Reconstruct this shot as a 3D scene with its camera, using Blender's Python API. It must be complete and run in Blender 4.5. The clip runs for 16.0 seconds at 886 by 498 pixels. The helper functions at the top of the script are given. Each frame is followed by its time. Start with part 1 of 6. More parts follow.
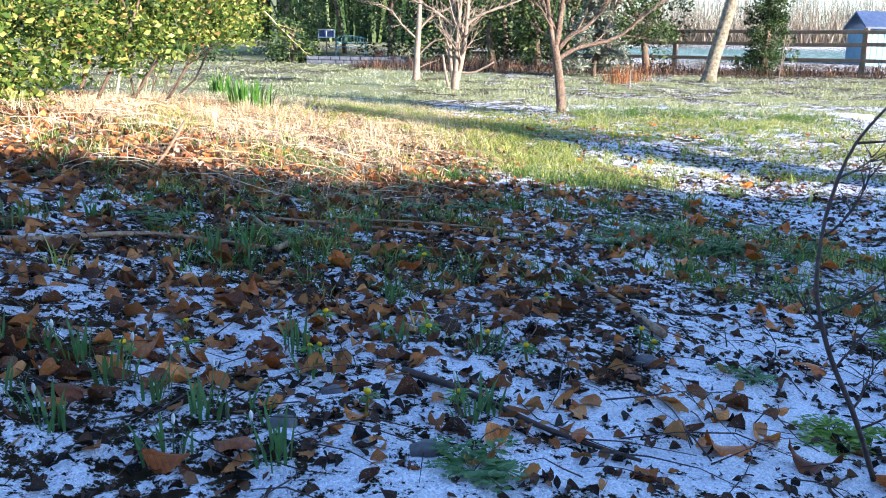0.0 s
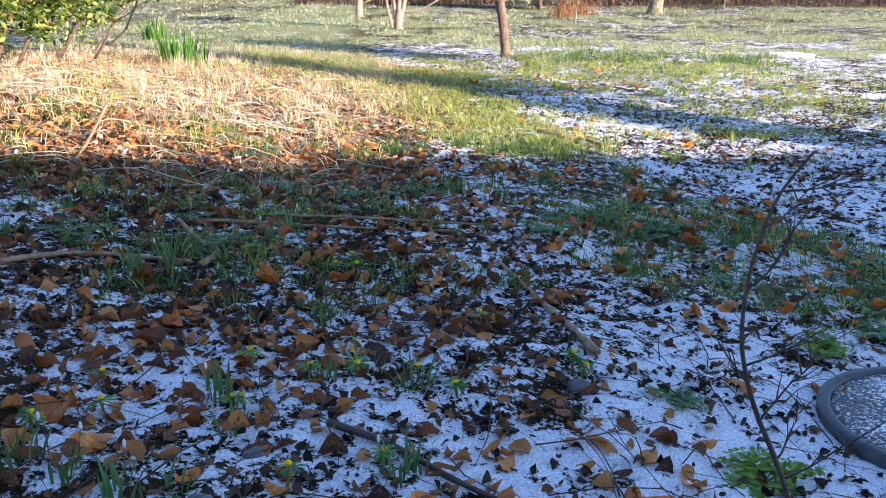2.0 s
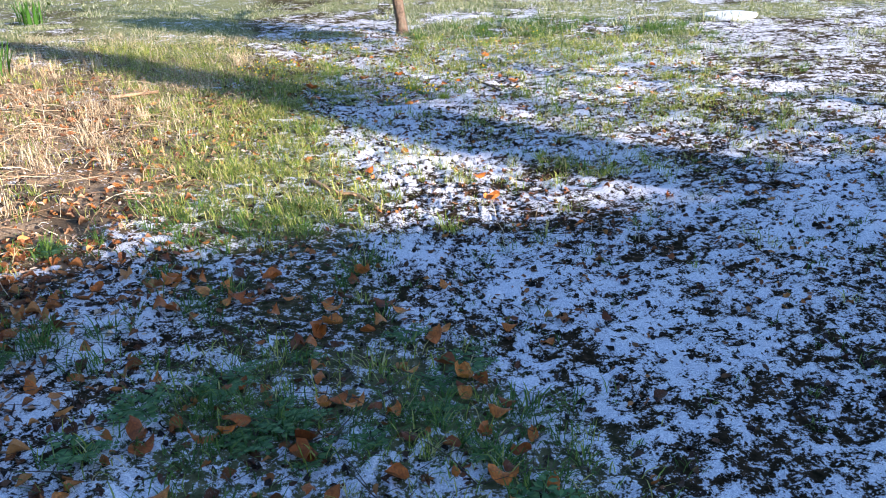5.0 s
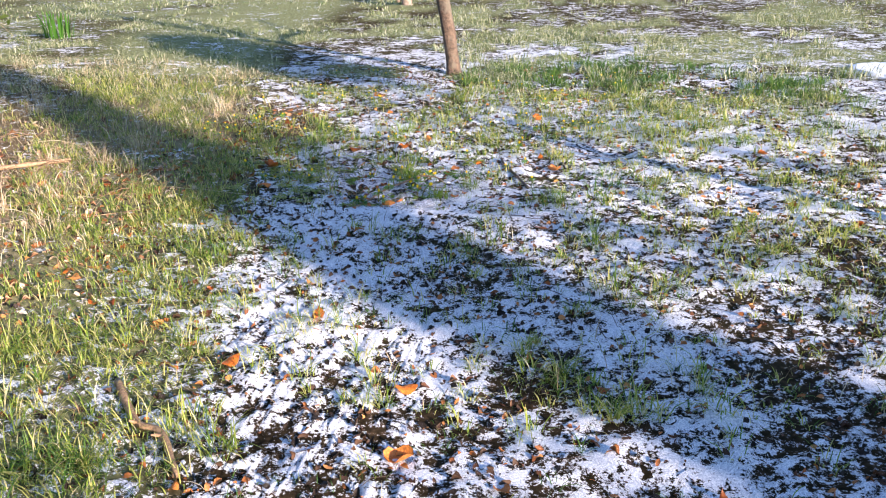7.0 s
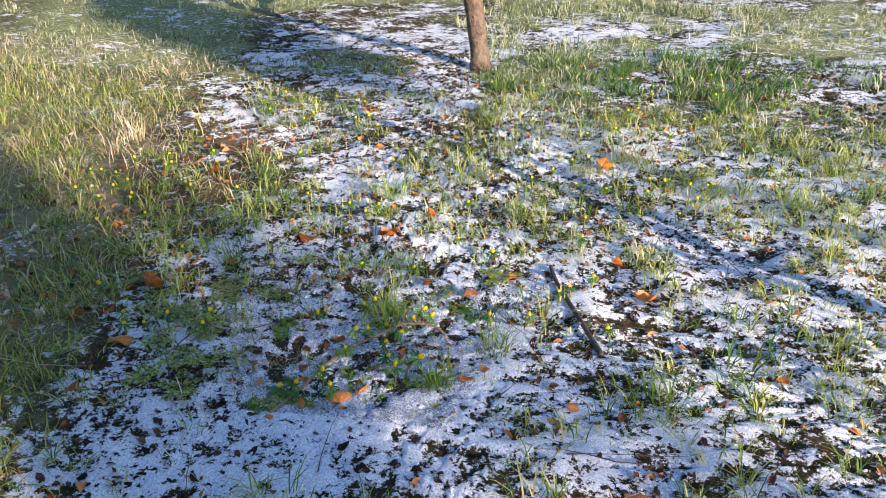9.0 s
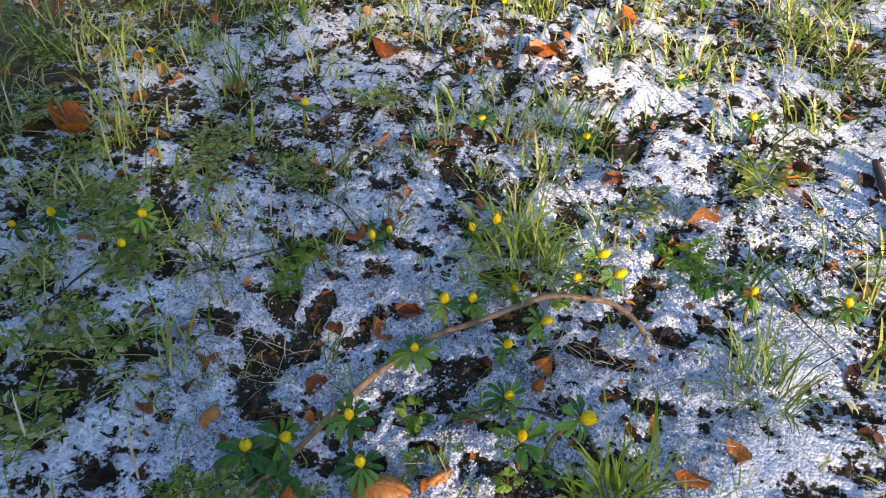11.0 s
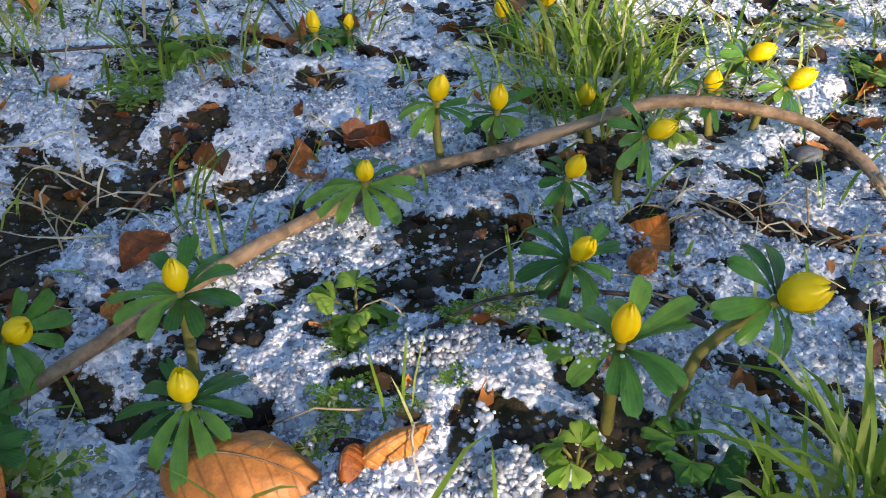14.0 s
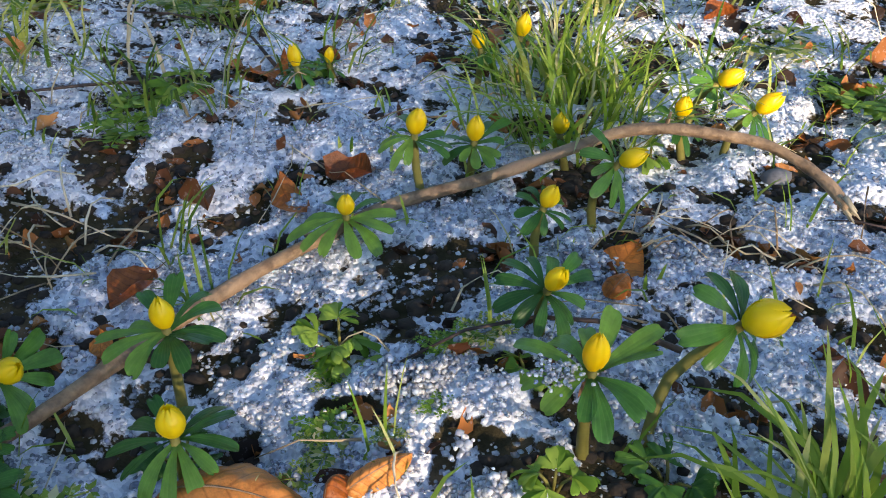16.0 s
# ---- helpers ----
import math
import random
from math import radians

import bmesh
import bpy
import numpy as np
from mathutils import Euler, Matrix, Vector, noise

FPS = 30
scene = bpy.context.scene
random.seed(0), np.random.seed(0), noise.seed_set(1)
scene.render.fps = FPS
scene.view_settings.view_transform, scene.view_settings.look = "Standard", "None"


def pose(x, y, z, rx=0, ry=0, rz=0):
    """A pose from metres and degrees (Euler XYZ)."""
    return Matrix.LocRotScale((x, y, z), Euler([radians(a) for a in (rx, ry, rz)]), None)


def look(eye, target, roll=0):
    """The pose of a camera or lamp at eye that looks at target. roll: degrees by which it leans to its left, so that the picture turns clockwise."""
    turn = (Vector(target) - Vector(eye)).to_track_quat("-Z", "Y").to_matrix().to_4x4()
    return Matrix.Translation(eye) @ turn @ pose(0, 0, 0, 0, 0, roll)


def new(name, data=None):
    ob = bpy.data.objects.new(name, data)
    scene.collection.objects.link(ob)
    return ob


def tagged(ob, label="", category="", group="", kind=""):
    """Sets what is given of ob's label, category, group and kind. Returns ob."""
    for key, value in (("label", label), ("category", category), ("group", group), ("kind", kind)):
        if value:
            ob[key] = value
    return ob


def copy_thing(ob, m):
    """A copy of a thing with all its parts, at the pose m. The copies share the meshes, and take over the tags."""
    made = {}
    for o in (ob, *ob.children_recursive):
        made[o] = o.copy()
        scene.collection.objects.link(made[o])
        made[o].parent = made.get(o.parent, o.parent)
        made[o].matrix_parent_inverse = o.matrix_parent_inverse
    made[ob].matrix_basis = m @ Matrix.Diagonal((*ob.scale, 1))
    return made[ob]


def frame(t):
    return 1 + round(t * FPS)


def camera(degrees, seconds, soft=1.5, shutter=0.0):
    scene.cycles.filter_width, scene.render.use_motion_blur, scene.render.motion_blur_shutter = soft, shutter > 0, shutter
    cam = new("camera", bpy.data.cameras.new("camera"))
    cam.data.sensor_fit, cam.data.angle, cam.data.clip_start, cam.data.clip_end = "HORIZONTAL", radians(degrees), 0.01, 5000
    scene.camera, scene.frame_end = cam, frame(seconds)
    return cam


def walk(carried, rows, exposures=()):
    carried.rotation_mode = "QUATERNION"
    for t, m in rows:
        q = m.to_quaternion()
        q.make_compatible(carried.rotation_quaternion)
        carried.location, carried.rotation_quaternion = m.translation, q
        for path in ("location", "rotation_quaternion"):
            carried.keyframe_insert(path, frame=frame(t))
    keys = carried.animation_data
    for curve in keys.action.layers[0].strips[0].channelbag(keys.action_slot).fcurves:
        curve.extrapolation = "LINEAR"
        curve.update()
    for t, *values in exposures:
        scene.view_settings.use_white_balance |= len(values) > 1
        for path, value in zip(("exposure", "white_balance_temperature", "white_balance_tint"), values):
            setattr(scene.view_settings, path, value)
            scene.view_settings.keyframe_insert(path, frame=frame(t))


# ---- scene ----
cam = camera(53.9, 16.0, soft=1.0)
METRES, EYE, TILT, LEAN, TURN = 8.0, 0.64, -13.0, -1.0, 0.0
ROWS = [
    (0.0, 0.0, 0.0, 0.0, 0.0, 0.0, -0.0),
    (0.5, 0.0007, 0.0002, 0.002, -2.13, 0.31, 0.56),
    (1.0, 0.0014, 0.0002, 0.0032, -2.36, 0.07, 0.6),
    (1.5, 0.0029, 0.0049, 0.0044, -2.21, -2.01, 0.43),
    (2.0, 0.0067, 0.007, 0.0243, -3.19, -4.6, 1.45),
    (2.5, 0.0157, -0.0123, 0.0592, -5.05, -5.99, 2.67),
    (3.0, 0.0345, -0.0167, 0.0729, -5.94, -6.12, 3.1),
    (3.5, 0.0652, 0.0023, 0.0729, -6.06, -6.35, 3.45),
    (4.0, 0.0989, 0.0426, 0.0755, -6.19, -6.86, 4.35),
    (6.5, 0.2352, 0.2733, 0.1196, 6.34, -11.48, 1.29),
    (7.0, 0.2456, 0.3396, 0.14, 6.91, -8.52, 0.71),
    (7.5, 0.2506, 0.4029, 0.1527, 7.35, -6.96, -0.25),
    (8.0, 0.2453, 0.4627, 0.166, 7.47, -6.71, 0.02),
    (10.5, 0.1969, 0.6917, 0.1903, 16.1, -26.62, -1.71),
    (11.0, 0.1906, 0.7214, 0.1691, 19.63, -28.09, -2.54),
    (11.5, 0.1868, 0.7464, 0.1415, 22.43, -27.24, -3.07),
    (12.0, 0.1832, 0.7606, 0.1274, 23.04, -24.79, -2.93),
    (12.5, 0.18, 0.7654, 0.1218, 22.9, -23.69, -3.04),
    (13.0, 0.1785, 0.7666, 0.1211, 22.68, -23.46, -3.41),
    (13.5, 0.1801, 0.7663, 0.1203, 22.4, -23.22, -3.62),
    (14.0, 0.1799, 0.7659, 0.1206, 22.22, -23.12, -3.56),
    (14.5, 0.1799, 0.7655, 0.1207, 22.05, -23.02, -3.41),
    (15.0, 0.1805, 0.7657, 0.1211, 21.7, -22.71, -3.08),
    (15.5, 0.1808, 0.7656, 0.1213, 21.43, -22.39, -2.85),
    (16.0, 0.1808, 0.7652, 0.122, 21.17, -22.06, -2.62),
]
walk(cam, [(t, pose(0, 0, EYE, TILT, LEAN, TURN) @ pose(METRES * x, METRES * y, METRES * z, 90 + pitch, roll, yaw)) for t, x, y, z, yaw, pitch, roll in ROWS],
     exposures=[(0.0, 2.20, 6050, 18), (0.5, 2.14, 6250, 20), (1.5, 2.08, 6550, 23), (2.5, 2.07, 6400, 19), (3.5, 1.90, 6200, 16), (4.2, 1.82, 6200, 17), (6.5, 1.66, 6400, 22), (7.0, 1.66, 6500, 21), (8.0, 1.44, 6500, 18), (10.5, 1.66, 7200, 21), (11.5, 1.55, 7250, 19), (13.0, 1.78, 7350, 16), (16.0, 1.82, 7350, 15)])

# ---- world and sun ----
SUN_EL = radians(14.0)
LIGHT = Vector((-0.76, 0.65, 0)).normalized()          # the way the sunlight travels over the ground
SUN_WAY = Vector((LIGHT.x * math.cos(SUN_EL), LIGHT.y * math.cos(SUN_EL), -math.sin(SUN_EL)))
world = bpy.data.worlds.new("sky")
scene.world = world
world.use_nodes = True
wn = world.node_tree
wn.nodes.clear()
sky = wn.nodes.new("ShaderNodeTexSky")
sky.sky_type, sky.sun_disc = "NISHITA", False
sky.sun_elevation = SUN_EL
sky.sun_rotation = math.atan2(-LIGHT.x, -LIGHT.y)
bg = wn.nodes.new("ShaderNodeBackground")
bg.inputs["Strength"].default_value = 0.116
sky.ozone_density, sky.dust_density, sky.air_density = 3.2, 0.4, 1.0
wo = wn.nodes.new("ShaderNodeOutputWorld")
wn.links.new(sky.outputs[0], bg.inputs[0])
wn.links.new(bg.outputs[0], wo.inputs[0])
sun = new("sun", bpy.data.lights.new("sun", "SUN"))
sun.data.energy, sun.data.angle, sun.data.color = 5.0, radians(0.4), (1.0, 0.87, 0.70)
sun.matrix_world = look((0, 0, 0), SUN_WAY)


# ---- materials ----
def material(name):
    m = bpy.data.materials.new(name)
    m.use_nodes = True
    nt = m.node_tree
    nt.nodes.clear()
    out = nt.nodes.new("ShaderNodeOutputMaterial")
    p = nt.nodes.new("ShaderNodeBsdfPrincipled")
    nt.links.new(p.outputs[0], out.inputs[0])
    return m, nt, p, out


def ramp(nt, fac, stops):
    r = nt.nodes.new("ShaderNodeValToRGB")
    e = r.color_ramp.elements
    while len(e) < len(stops):
        e.new(0.5)
    for k, (at, col) in zip(e, stops):
        k.position, k.color = at, (*col, 1) if len(col) == 3 else col
    nt.links.new(fac, r.inputs[0])
    return r.outputs[0]


def mix_rgb(nt, fac, a, b, how="MIX"):
    n = nt.nodes.new("ShaderNodeMix")
    n.data_type, n.blend_type = "RGBA", how
    for i, v in ((0, fac), (6, a), (7, b)):
        if isinstance(v, (int, float)):
            n.inputs[i].default_value = v
        elif isinstance(v, tuple):
            n.inputs[i].default_value = (*v, 1)
        else:
            nt.links.new(v, n.inputs[i])
    return n.outputs[2]


def maths(nt, op, a, b=0.0, c=0.0):
    n = nt.nodes.new("ShaderNodeMath")
    n.operation = op
    for i, v in enumerate((a, b, c)):
        if isinstance(v, (int, float)):
            n.inputs[i].default_value = v
        else:
            nt.links.new(v, n.inputs[i])
    return n.outputs[0]


def tex_noise(nt, scale, detail=4.0, rough=0.6, obj=False):
    n = nt.nodes.new("ShaderNodeTexNoise")
    n.inputs["Scale"].default_value, n.inputs["Detail"].default_value, n.inputs["Roughness"].default_value = scale, detail, rough
    co = nt.nodes.new("ShaderNodeTexCoord") if obj else nt.nodes.new("ShaderNodeNewGeometry")
    nt.links.new(co.outputs["Object" if obj else "Position"], n.inputs["Vector"])
    return n.outputs[0]


def add_bump(nt, p, height, strength, distance):
    b = nt.nodes.new("ShaderNodeBump")
    b.inputs["Strength"].default_value, b.inputs["Distance"].default_value = strength, distance
    nt.links.new(height, b.inputs["Height"])
    nt.links.new(b.outputs[0], p.inputs["Normal"])
    return b


def island(nt):
    return nt.nodes.new("ShaderNodeNewGeometry").outputs["Random Per Island"]


def obj_random(nt):
    return nt.nodes.new("ShaderNodeObjectInfo").outputs["Random"]


def leafy(name, stops, rnd="island", rough=0.45, glow=0.35, grain=90.0, frost=0.0, veins=False, rays=False, gloss=0.18):
    """Foliage: colour by leaf, fine grain, and light that shines through."""
    m, nt, p, out = material(name)
    r = island(nt) if rnd == "island" else obj_random(nt)
    col = ramp(nt, r, stops)
    g = tex_noise(nt, grain, 3)
    col = mix_rgb(nt, 0.45, col, ramp(nt, g, [(0.3, (0.45, 0.45, 0.45)), (0.75, (1.25, 1.25, 1.15))]), "MULTIPLY")
    if frost:
        f = tex_noise(nt, 320, 2)
        col = mix_rgb(nt, maths(nt, "MULTIPLY", maths(nt, "GREATER_THAN", f, 0.62), frost), col, (0.75, 0.8, 0.85))
    if rays:
        co = nt.nodes.new("ShaderNodeTexCoord")
        xyz = nt.nodes.new("ShaderNodeSeparateXYZ")
        nt.links.new(co.outputs["Object"], xyz.inputs[0])
        ang = maths(nt, "ARCTAN2", xyz.outputs[1], xyz.outputs[0])
        ray = maths(nt, "PINGPONG", maths(nt, "MULTIPLY", ang, 12.0), 0.5)
        col = mix_rgb(nt, ramp(nt, ray, [(0.0, (0.10, 0.10, 0.10)), (0.18, (0, 0, 0))]), col, (0.28, 0.40, 0.15))
        blot = tex_noise(nt, 130, 3)
        col = mix_rgb(nt, 0.6, col, ramp(nt, blot, [(0.3, (0.6, 0.65, 0.7)), (0.7, (1.3, 1.25, 1.1))]), "MULTIPLY")
        add_bump(nt, p, maths(nt, "ADD", maths(nt, "MULTIPLY", ray, 0.4), blot), 0.4, 0.0008)
    if veins:
        co = nt.nodes.new("ShaderNodeTexCoord")
        xyz = nt.nodes.new("ShaderNodeSeparateXYZ")
        nt.links.new(co.outputs["Object"], xyz.inputs[0])
        off = maths(nt, "ABSOLUTE", xyz.outputs[1])
        wave = maths(nt, "PINGPONG", maths(nt, "MULTIPLY", maths(nt, "SUBTRACT", xyz.outputs[0], maths(nt, "MULTIPLY", off, 0.8)), 7.0), 0.5)
        rib = maths(nt, "MINIMUM", maths(nt, "MULTIPLY", off, 6.0), wave)
        line = ramp(nt, rib, [(0.02, (0.70, 0.66, 0.64)), (0.10, (1, 1, 1))])
        col = mix_rgb(nt, 1.0, col, line, "MULTIPLY")
        blot = tex_noise(nt, 7, 4, 0.7, True)
        col = mix_rgb(nt, 0.8, col, ramp(nt, blot, [(0.35, (0.60, 0.54, 0.50)), (0.62, (1.35, 1.3, 1.2))]), "MULTIPLY")
        add_bump(nt, p, maths(nt, "ADD", rib, blot), 0.5, 0.0015)
    nt.links.new(col, p.inputs["Base Color"])
    p.inputs["Roughness"].default_value = rough
    p.inputs["Specular IOR Level"].default_value = gloss
    t = nt.nodes.new("ShaderNodeBsdfTranslucent")
    nt.links.new(mix_rgb(nt, 1.0, col, (1.25, 1.25, 0.8), "MULTIPLY"), t.inputs[0])
    s = nt.nodes.new("ShaderNodeMixShader")
    s.inputs[0].default_value = glow
    nt.links.new(p.outputs[0], s.inputs[1])
    nt.links.new(t.outputs[0], s.inputs[2])
    nt.links.new(s.outputs[0], out.inputs[0])
    return m


def plain(name, a, b, scale=30.0, rough=0.7, bump=0.3, depth=0.004, rnd="", metal=0.0, detail=5.0, third=None):
    """Solid stuff: two tones mixed by grain, a second coarser variation, and relief."""
    m, nt, p, out = material(name)
    n1, n2 = tex_noise(nt, scale, detail), tex_noise(nt, scale / 6, 3)
    col = ramp(nt, n1, [(0.32, a), (0.68, b)])
    col = mix_rgb(nt, 0.5, col, ramp(nt, n2, [(0.3, (0.55, 0.55, 0.55)), (0.7, (1.2, 1.2, 1.2))]), "MULTIPLY")
    if third:
        col = mix_rgb(nt, ramp(nt, n2, [(0.52, (0, 0, 0)), (0.64, (1, 1, 1))]), col, third)
    if rnd:
        r = island(nt) if rnd == "island" else obj_random(nt)
        col = mix_rgb(nt, 0.7, col, ramp(nt, r, [(0.0, (0.5, 0.5, 0.5)), (1.0, (1.35, 1.3, 1.2))]), "MULTIPLY")
    nt.links.new(col, p.inputs["Base Color"])
    p.inputs["Roughness"].default_value, p.inputs["Metallic"].default_value = rough, metal
    add_bump(nt, p, n1, bump, depth)
    return m


def ground_material():
    m, nt, p, out = material("frosted_ground")
    snow = nt.nodes.new("ShaderNodeAttribute"); snow.attribute_name = "snow"
    turf = nt.nodes.new("ShaderNodeAttribute"); turf.attribute_name = "turf"
    fine, mid, big = tex_noise(nt, 120, 5, 0.7), tex_noise(nt, 38, 4, 0.6), tex_noise(nt, 5, 3)
    soil = ramp(nt, mid, [(0.3, (0.010, 0.007, 0.005)), (0.52, (0.034, 0.020, 0.013)), (0.72, (0.13, 0.072, 0.042))])
    green = ramp(nt, mid, [(0.3, (0.09, 0.11, 0.045)), (0.6, (0.29, 0.31, 0.16)), (0.8, (0.52, 0.51, 0.35))])
    thatch = nt.nodes.new("ShaderNodeAttribute"); thatch.attribute_name = "thatch"
    tan = ramp(nt, fine, [(0.3, (0.15, 0.10, 0.065)), (0.55, (0.36, 0.27, 0.18)), (0.75, (0.58, 0.48, 0.36))])
    field = nt.nodes.new("ShaderNodeAttribute"); field.attribute_name = "shaded_pasture"
    # frosted far field, its blue shade put into the teal
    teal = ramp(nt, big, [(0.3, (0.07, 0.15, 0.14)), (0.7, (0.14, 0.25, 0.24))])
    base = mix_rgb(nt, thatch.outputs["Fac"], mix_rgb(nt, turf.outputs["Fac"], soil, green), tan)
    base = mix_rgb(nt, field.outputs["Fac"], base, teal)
    v = nt.nodes.new("ShaderNodeTexVoronoi")
    v.inputs["Scale"].default_value = 330
    geo = nt.nodes.new("ShaderNodeNewGeometry")
    nt.links.new(geo.outputs["Position"], v.inputs["Vector"])
    grain = maths(nt, "ADD", maths(nt, "MULTIPLY", maths(nt, "SUBTRACT", fine, 0.5), 2.2), maths(nt, "MULTIPLY", maths(nt, "SUBTRACT", mid, 0.5), 1.9))
    grain = maths(nt, "ADD", grain, maths(nt, "MULTIPLY", maths(nt, "SUBTRACT", tex_noise(nt, 11, 3), 0.5), 0.8))
    far = nt.nodes.new("ShaderNodeAttribute"); far.attribute_name = "far"
    broken = maths(nt, "ADD", maths(nt, "MULTIPLY", maths(nt, "SUBTRACT", tex_noise(nt, 9, 5, 0.75), 0.5), 3.0), maths(nt, "MULTIPLY", maths(nt, "SUBTRACT", tex_noise(nt, 2.6, 4, 0.7), 0.5), 1.6))
    grain = maths(nt, "ADD", grain, maths(nt, "MULTIPLY", broken, far.outputs["Fac"]))
    edge = maths(nt, "ADD", snow.outputs["Fac"], grain)
    mask = ramp(nt, edge, [(0.40, (0, 0, 0)), (0.56, (1, 1, 1))])
    ice = ramp(nt, v.outputs["Color"], [(0.15, (0.46, 0.50, 0.58)), (0.85, (0.90, 0.91, 0.94))])
    ice = mix_rgb(nt, 0.25, ice, ramp(nt, big, [(0.3, (0.75, 0.78, 0.85)), (0.7, (1, 1, 1))]), "MULTIPLY")
    nt.links.new(mix_rgb(nt, mask, base, ice), p.inputs["Base Color"])
    nt.links.new(mix_rgb(nt, mask, (0.85, 0.85, 0.85), (0.42, 0.42, 0.42)), p.inputs["Roughness"])
    nt.links.new(maths(nt, "MULTIPLY", mask, 0.12), p.inputs["Subsurface Weight"])
    nt.links.new(maths(nt, "MULTIPLY", mask, 0.3), p.inputs["Specular IOR Level"])
    p.inputs["Subsurface Radius"].default_value = (0.002, 0.0025, 0.003)
    p.inputs["Subsurface Scale"].default_value = 1.0
    peb = maths(nt, "MULTIPLY", maths(nt, "SUBTRACT", 0.6, v.outputs["Distance"]), mask)
    h = maths(nt, "ADD", maths(nt, "MULTIPLY", peb, 0.6), maths(nt, "ADD", maths(nt, "MULTIPLY", fine, 0.8), maths(nt, "MULTIPLY", mask, 0.8)))
    add_bump(nt, p, h, 0.8, 0.004)
    return m


def hail_material():
    """Half clear ice: some stones milky, some glassy."""
    m, nt, p, out = material("hail_ice")
    r = island(nt)
    nt.links.new(ramp(nt, r, [(0.0, (0.50, 0.55, 0.66)), (0.6, (0.61, 0.66, 0.76)), (1.0, (0.72, 0.76, 0.84))]), p.inputs["Base Color"])
    nt.links.new(ramp(nt, r, [(0.0, (0.12, 0.12, 0.12)), (1.0, (0.34, 0.34, 0.34))]), p.inputs["Roughness"])
    nt.links.new(ramp(nt, r, [(0.0, (0.75, 0.75, 0.75)), (0.55, (0.45, 0.45, 0.45)), (1.0, (0.15, 0.15, 0.15))]), p.inputs["Transmission Weight"])
    p.inputs["IOR"].default_value = 1.31
    p.inputs["Subsurface Weight"].default_value = 0.6
    p.inputs["Subsurface Radius"].default_value = (0.0018, 0.0022, 0.0028)
    p.inputs["Subsurface Scale"].default_value = 1.0
    add_bump(nt, p, tex_noise(nt, 700, 2), 0.6, 0.0008)
    return m


MAT_GROUND, MAT_HAIL = ground_material(), hail_material()
MAT_GRASS = leafy("grass_blades", [(0.0, (0.05, 0.125, 0.018)), (0.25, (0.17, 0.28, 0.04)), (0.55, (0.36, 0.42, 0.08)), (0.82, (0.54, 0.51, 0.18)), (1.0, (0.68, 0.60, 0.40))], glow=0.4, frost=0.30)
MAT_LAWN = leafy("lawn_grass_blades", [(0.0, (0.045, 0.09, 0.025)), (0.30, (0.15, 0.21, 0.075)), (0.58, (0.33, 0.36, 0.18)), (0.80, (0.52, 0.51, 0.34)), (1.0, (0.70, 0.69, 0.58))], glow=0.4, frost=0.7)
# darker copy of the grass green, with part of the shade in its colour
MAT_SHADED_GRASS = leafy("shaded_grass_blades", [(0.0, (0.03, 0.09, 0.018)), (0.5, (0.07, 0.17, 0.03)), (0.85, (0.15, 0.26, 0.05)), (1.0, (0.32, 0.38, 0.12))], glow=0.3, frost=0.15)
MAT_STRAW = leafy("straw", [(0.0, (0.30, 0.19, 0.11)), (0.4, (0.54, 0.42, 0.27)), (1.0, (0.74, 0.67, 0.52))], glow=0.15, rough=0.6)
MAT_BLADE = leafy("fresh_grass", [(0.0, (0.14, 0.26, 0.03)), (0.6, (0.26, 0.38, 0.06)), (0.9, (0.40, 0.46, 0.12)), (1.0, (0.62, 0.56, 0.36))], glow=0.4)
MAT_BLADE_ONE = leafy("single_fresh_blade", [(0.0, (0.14, 0.26, 0.03)), (0.6, (0.26, 0.38, 0.06)), (0.85, (0.40, 0.46, 0.12)), (1.0, (0.62, 0.56, 0.36))], rnd="obj", glow=0.4)
MAT_GRASS_ONE = leafy("single_grass_blade", [(0.0, (0.05, 0.115, 0.018)), (0.35, (0.12, 0.21, 0.035)), (0.7, (0.24, 0.32, 0.06)), (0.9, (0.36, 0.38, 0.12)), (1.0, (0.52, 0.46, 0.28))], rnd="obj", glow=0.4)
MAT_SHOOT = leafy("blue_green_shoots", [(0.0, (0.05, 0.14, 0.05)), (0.6, (0.10, 0.22, 0.085)), (1.0, (0.17, 0.30, 0.11))], glow=0.25)
MAT_DAFF = leafy("daffodil_leaves", [(0.0, (0.03, 0.10, 0.015)), (0.6, (0.06, 0.17, 0.025)), (1.0, (0.16, 0.26, 0.05))], glow=0.4)
MAT_SNOWDROP = plain("snowdrop_white", (0.72, 0.75, 0.70), (0.85, 0.87, 0.84), 60, 0.5, 0.1)
MAT_LEAF = leafy("dead_leaf", [(0.0, (0.17, 0.05, 0.017)), (0.3, (0.40, 0.11, 0.022)), (0.7, (0.60, 0.18, 0.028)), (1.0, (0.66, 0.27, 0.075))], rnd="obj", glow=0.18, rough=0.38, grain=60, veins=True, gloss=0.32)
MAT_LITTER = leafy("dead_leaf_litter", [(0.0, (0.045, 0.020, 0.012)), (0.4, (0.18, 0.066, 0.026)), (0.75, (0.42, 0.15, 0.042)), (1.0, (0.54, 0.25, 0.09))], glow=0.12, rough=0.5, grain=60, frost=0.15)
MAT_PALELEAF = leafy("bleached_leaf", [(0.0, (0.30, 0.12, 0.05)), (0.4, (0.52, 0.29, 0.17)), (0.75, (0.66, 0.49, 0.37)), (1.0, (0.78, 0.66, 0.54))], glow=0.15, rough=0.6, grain=60)
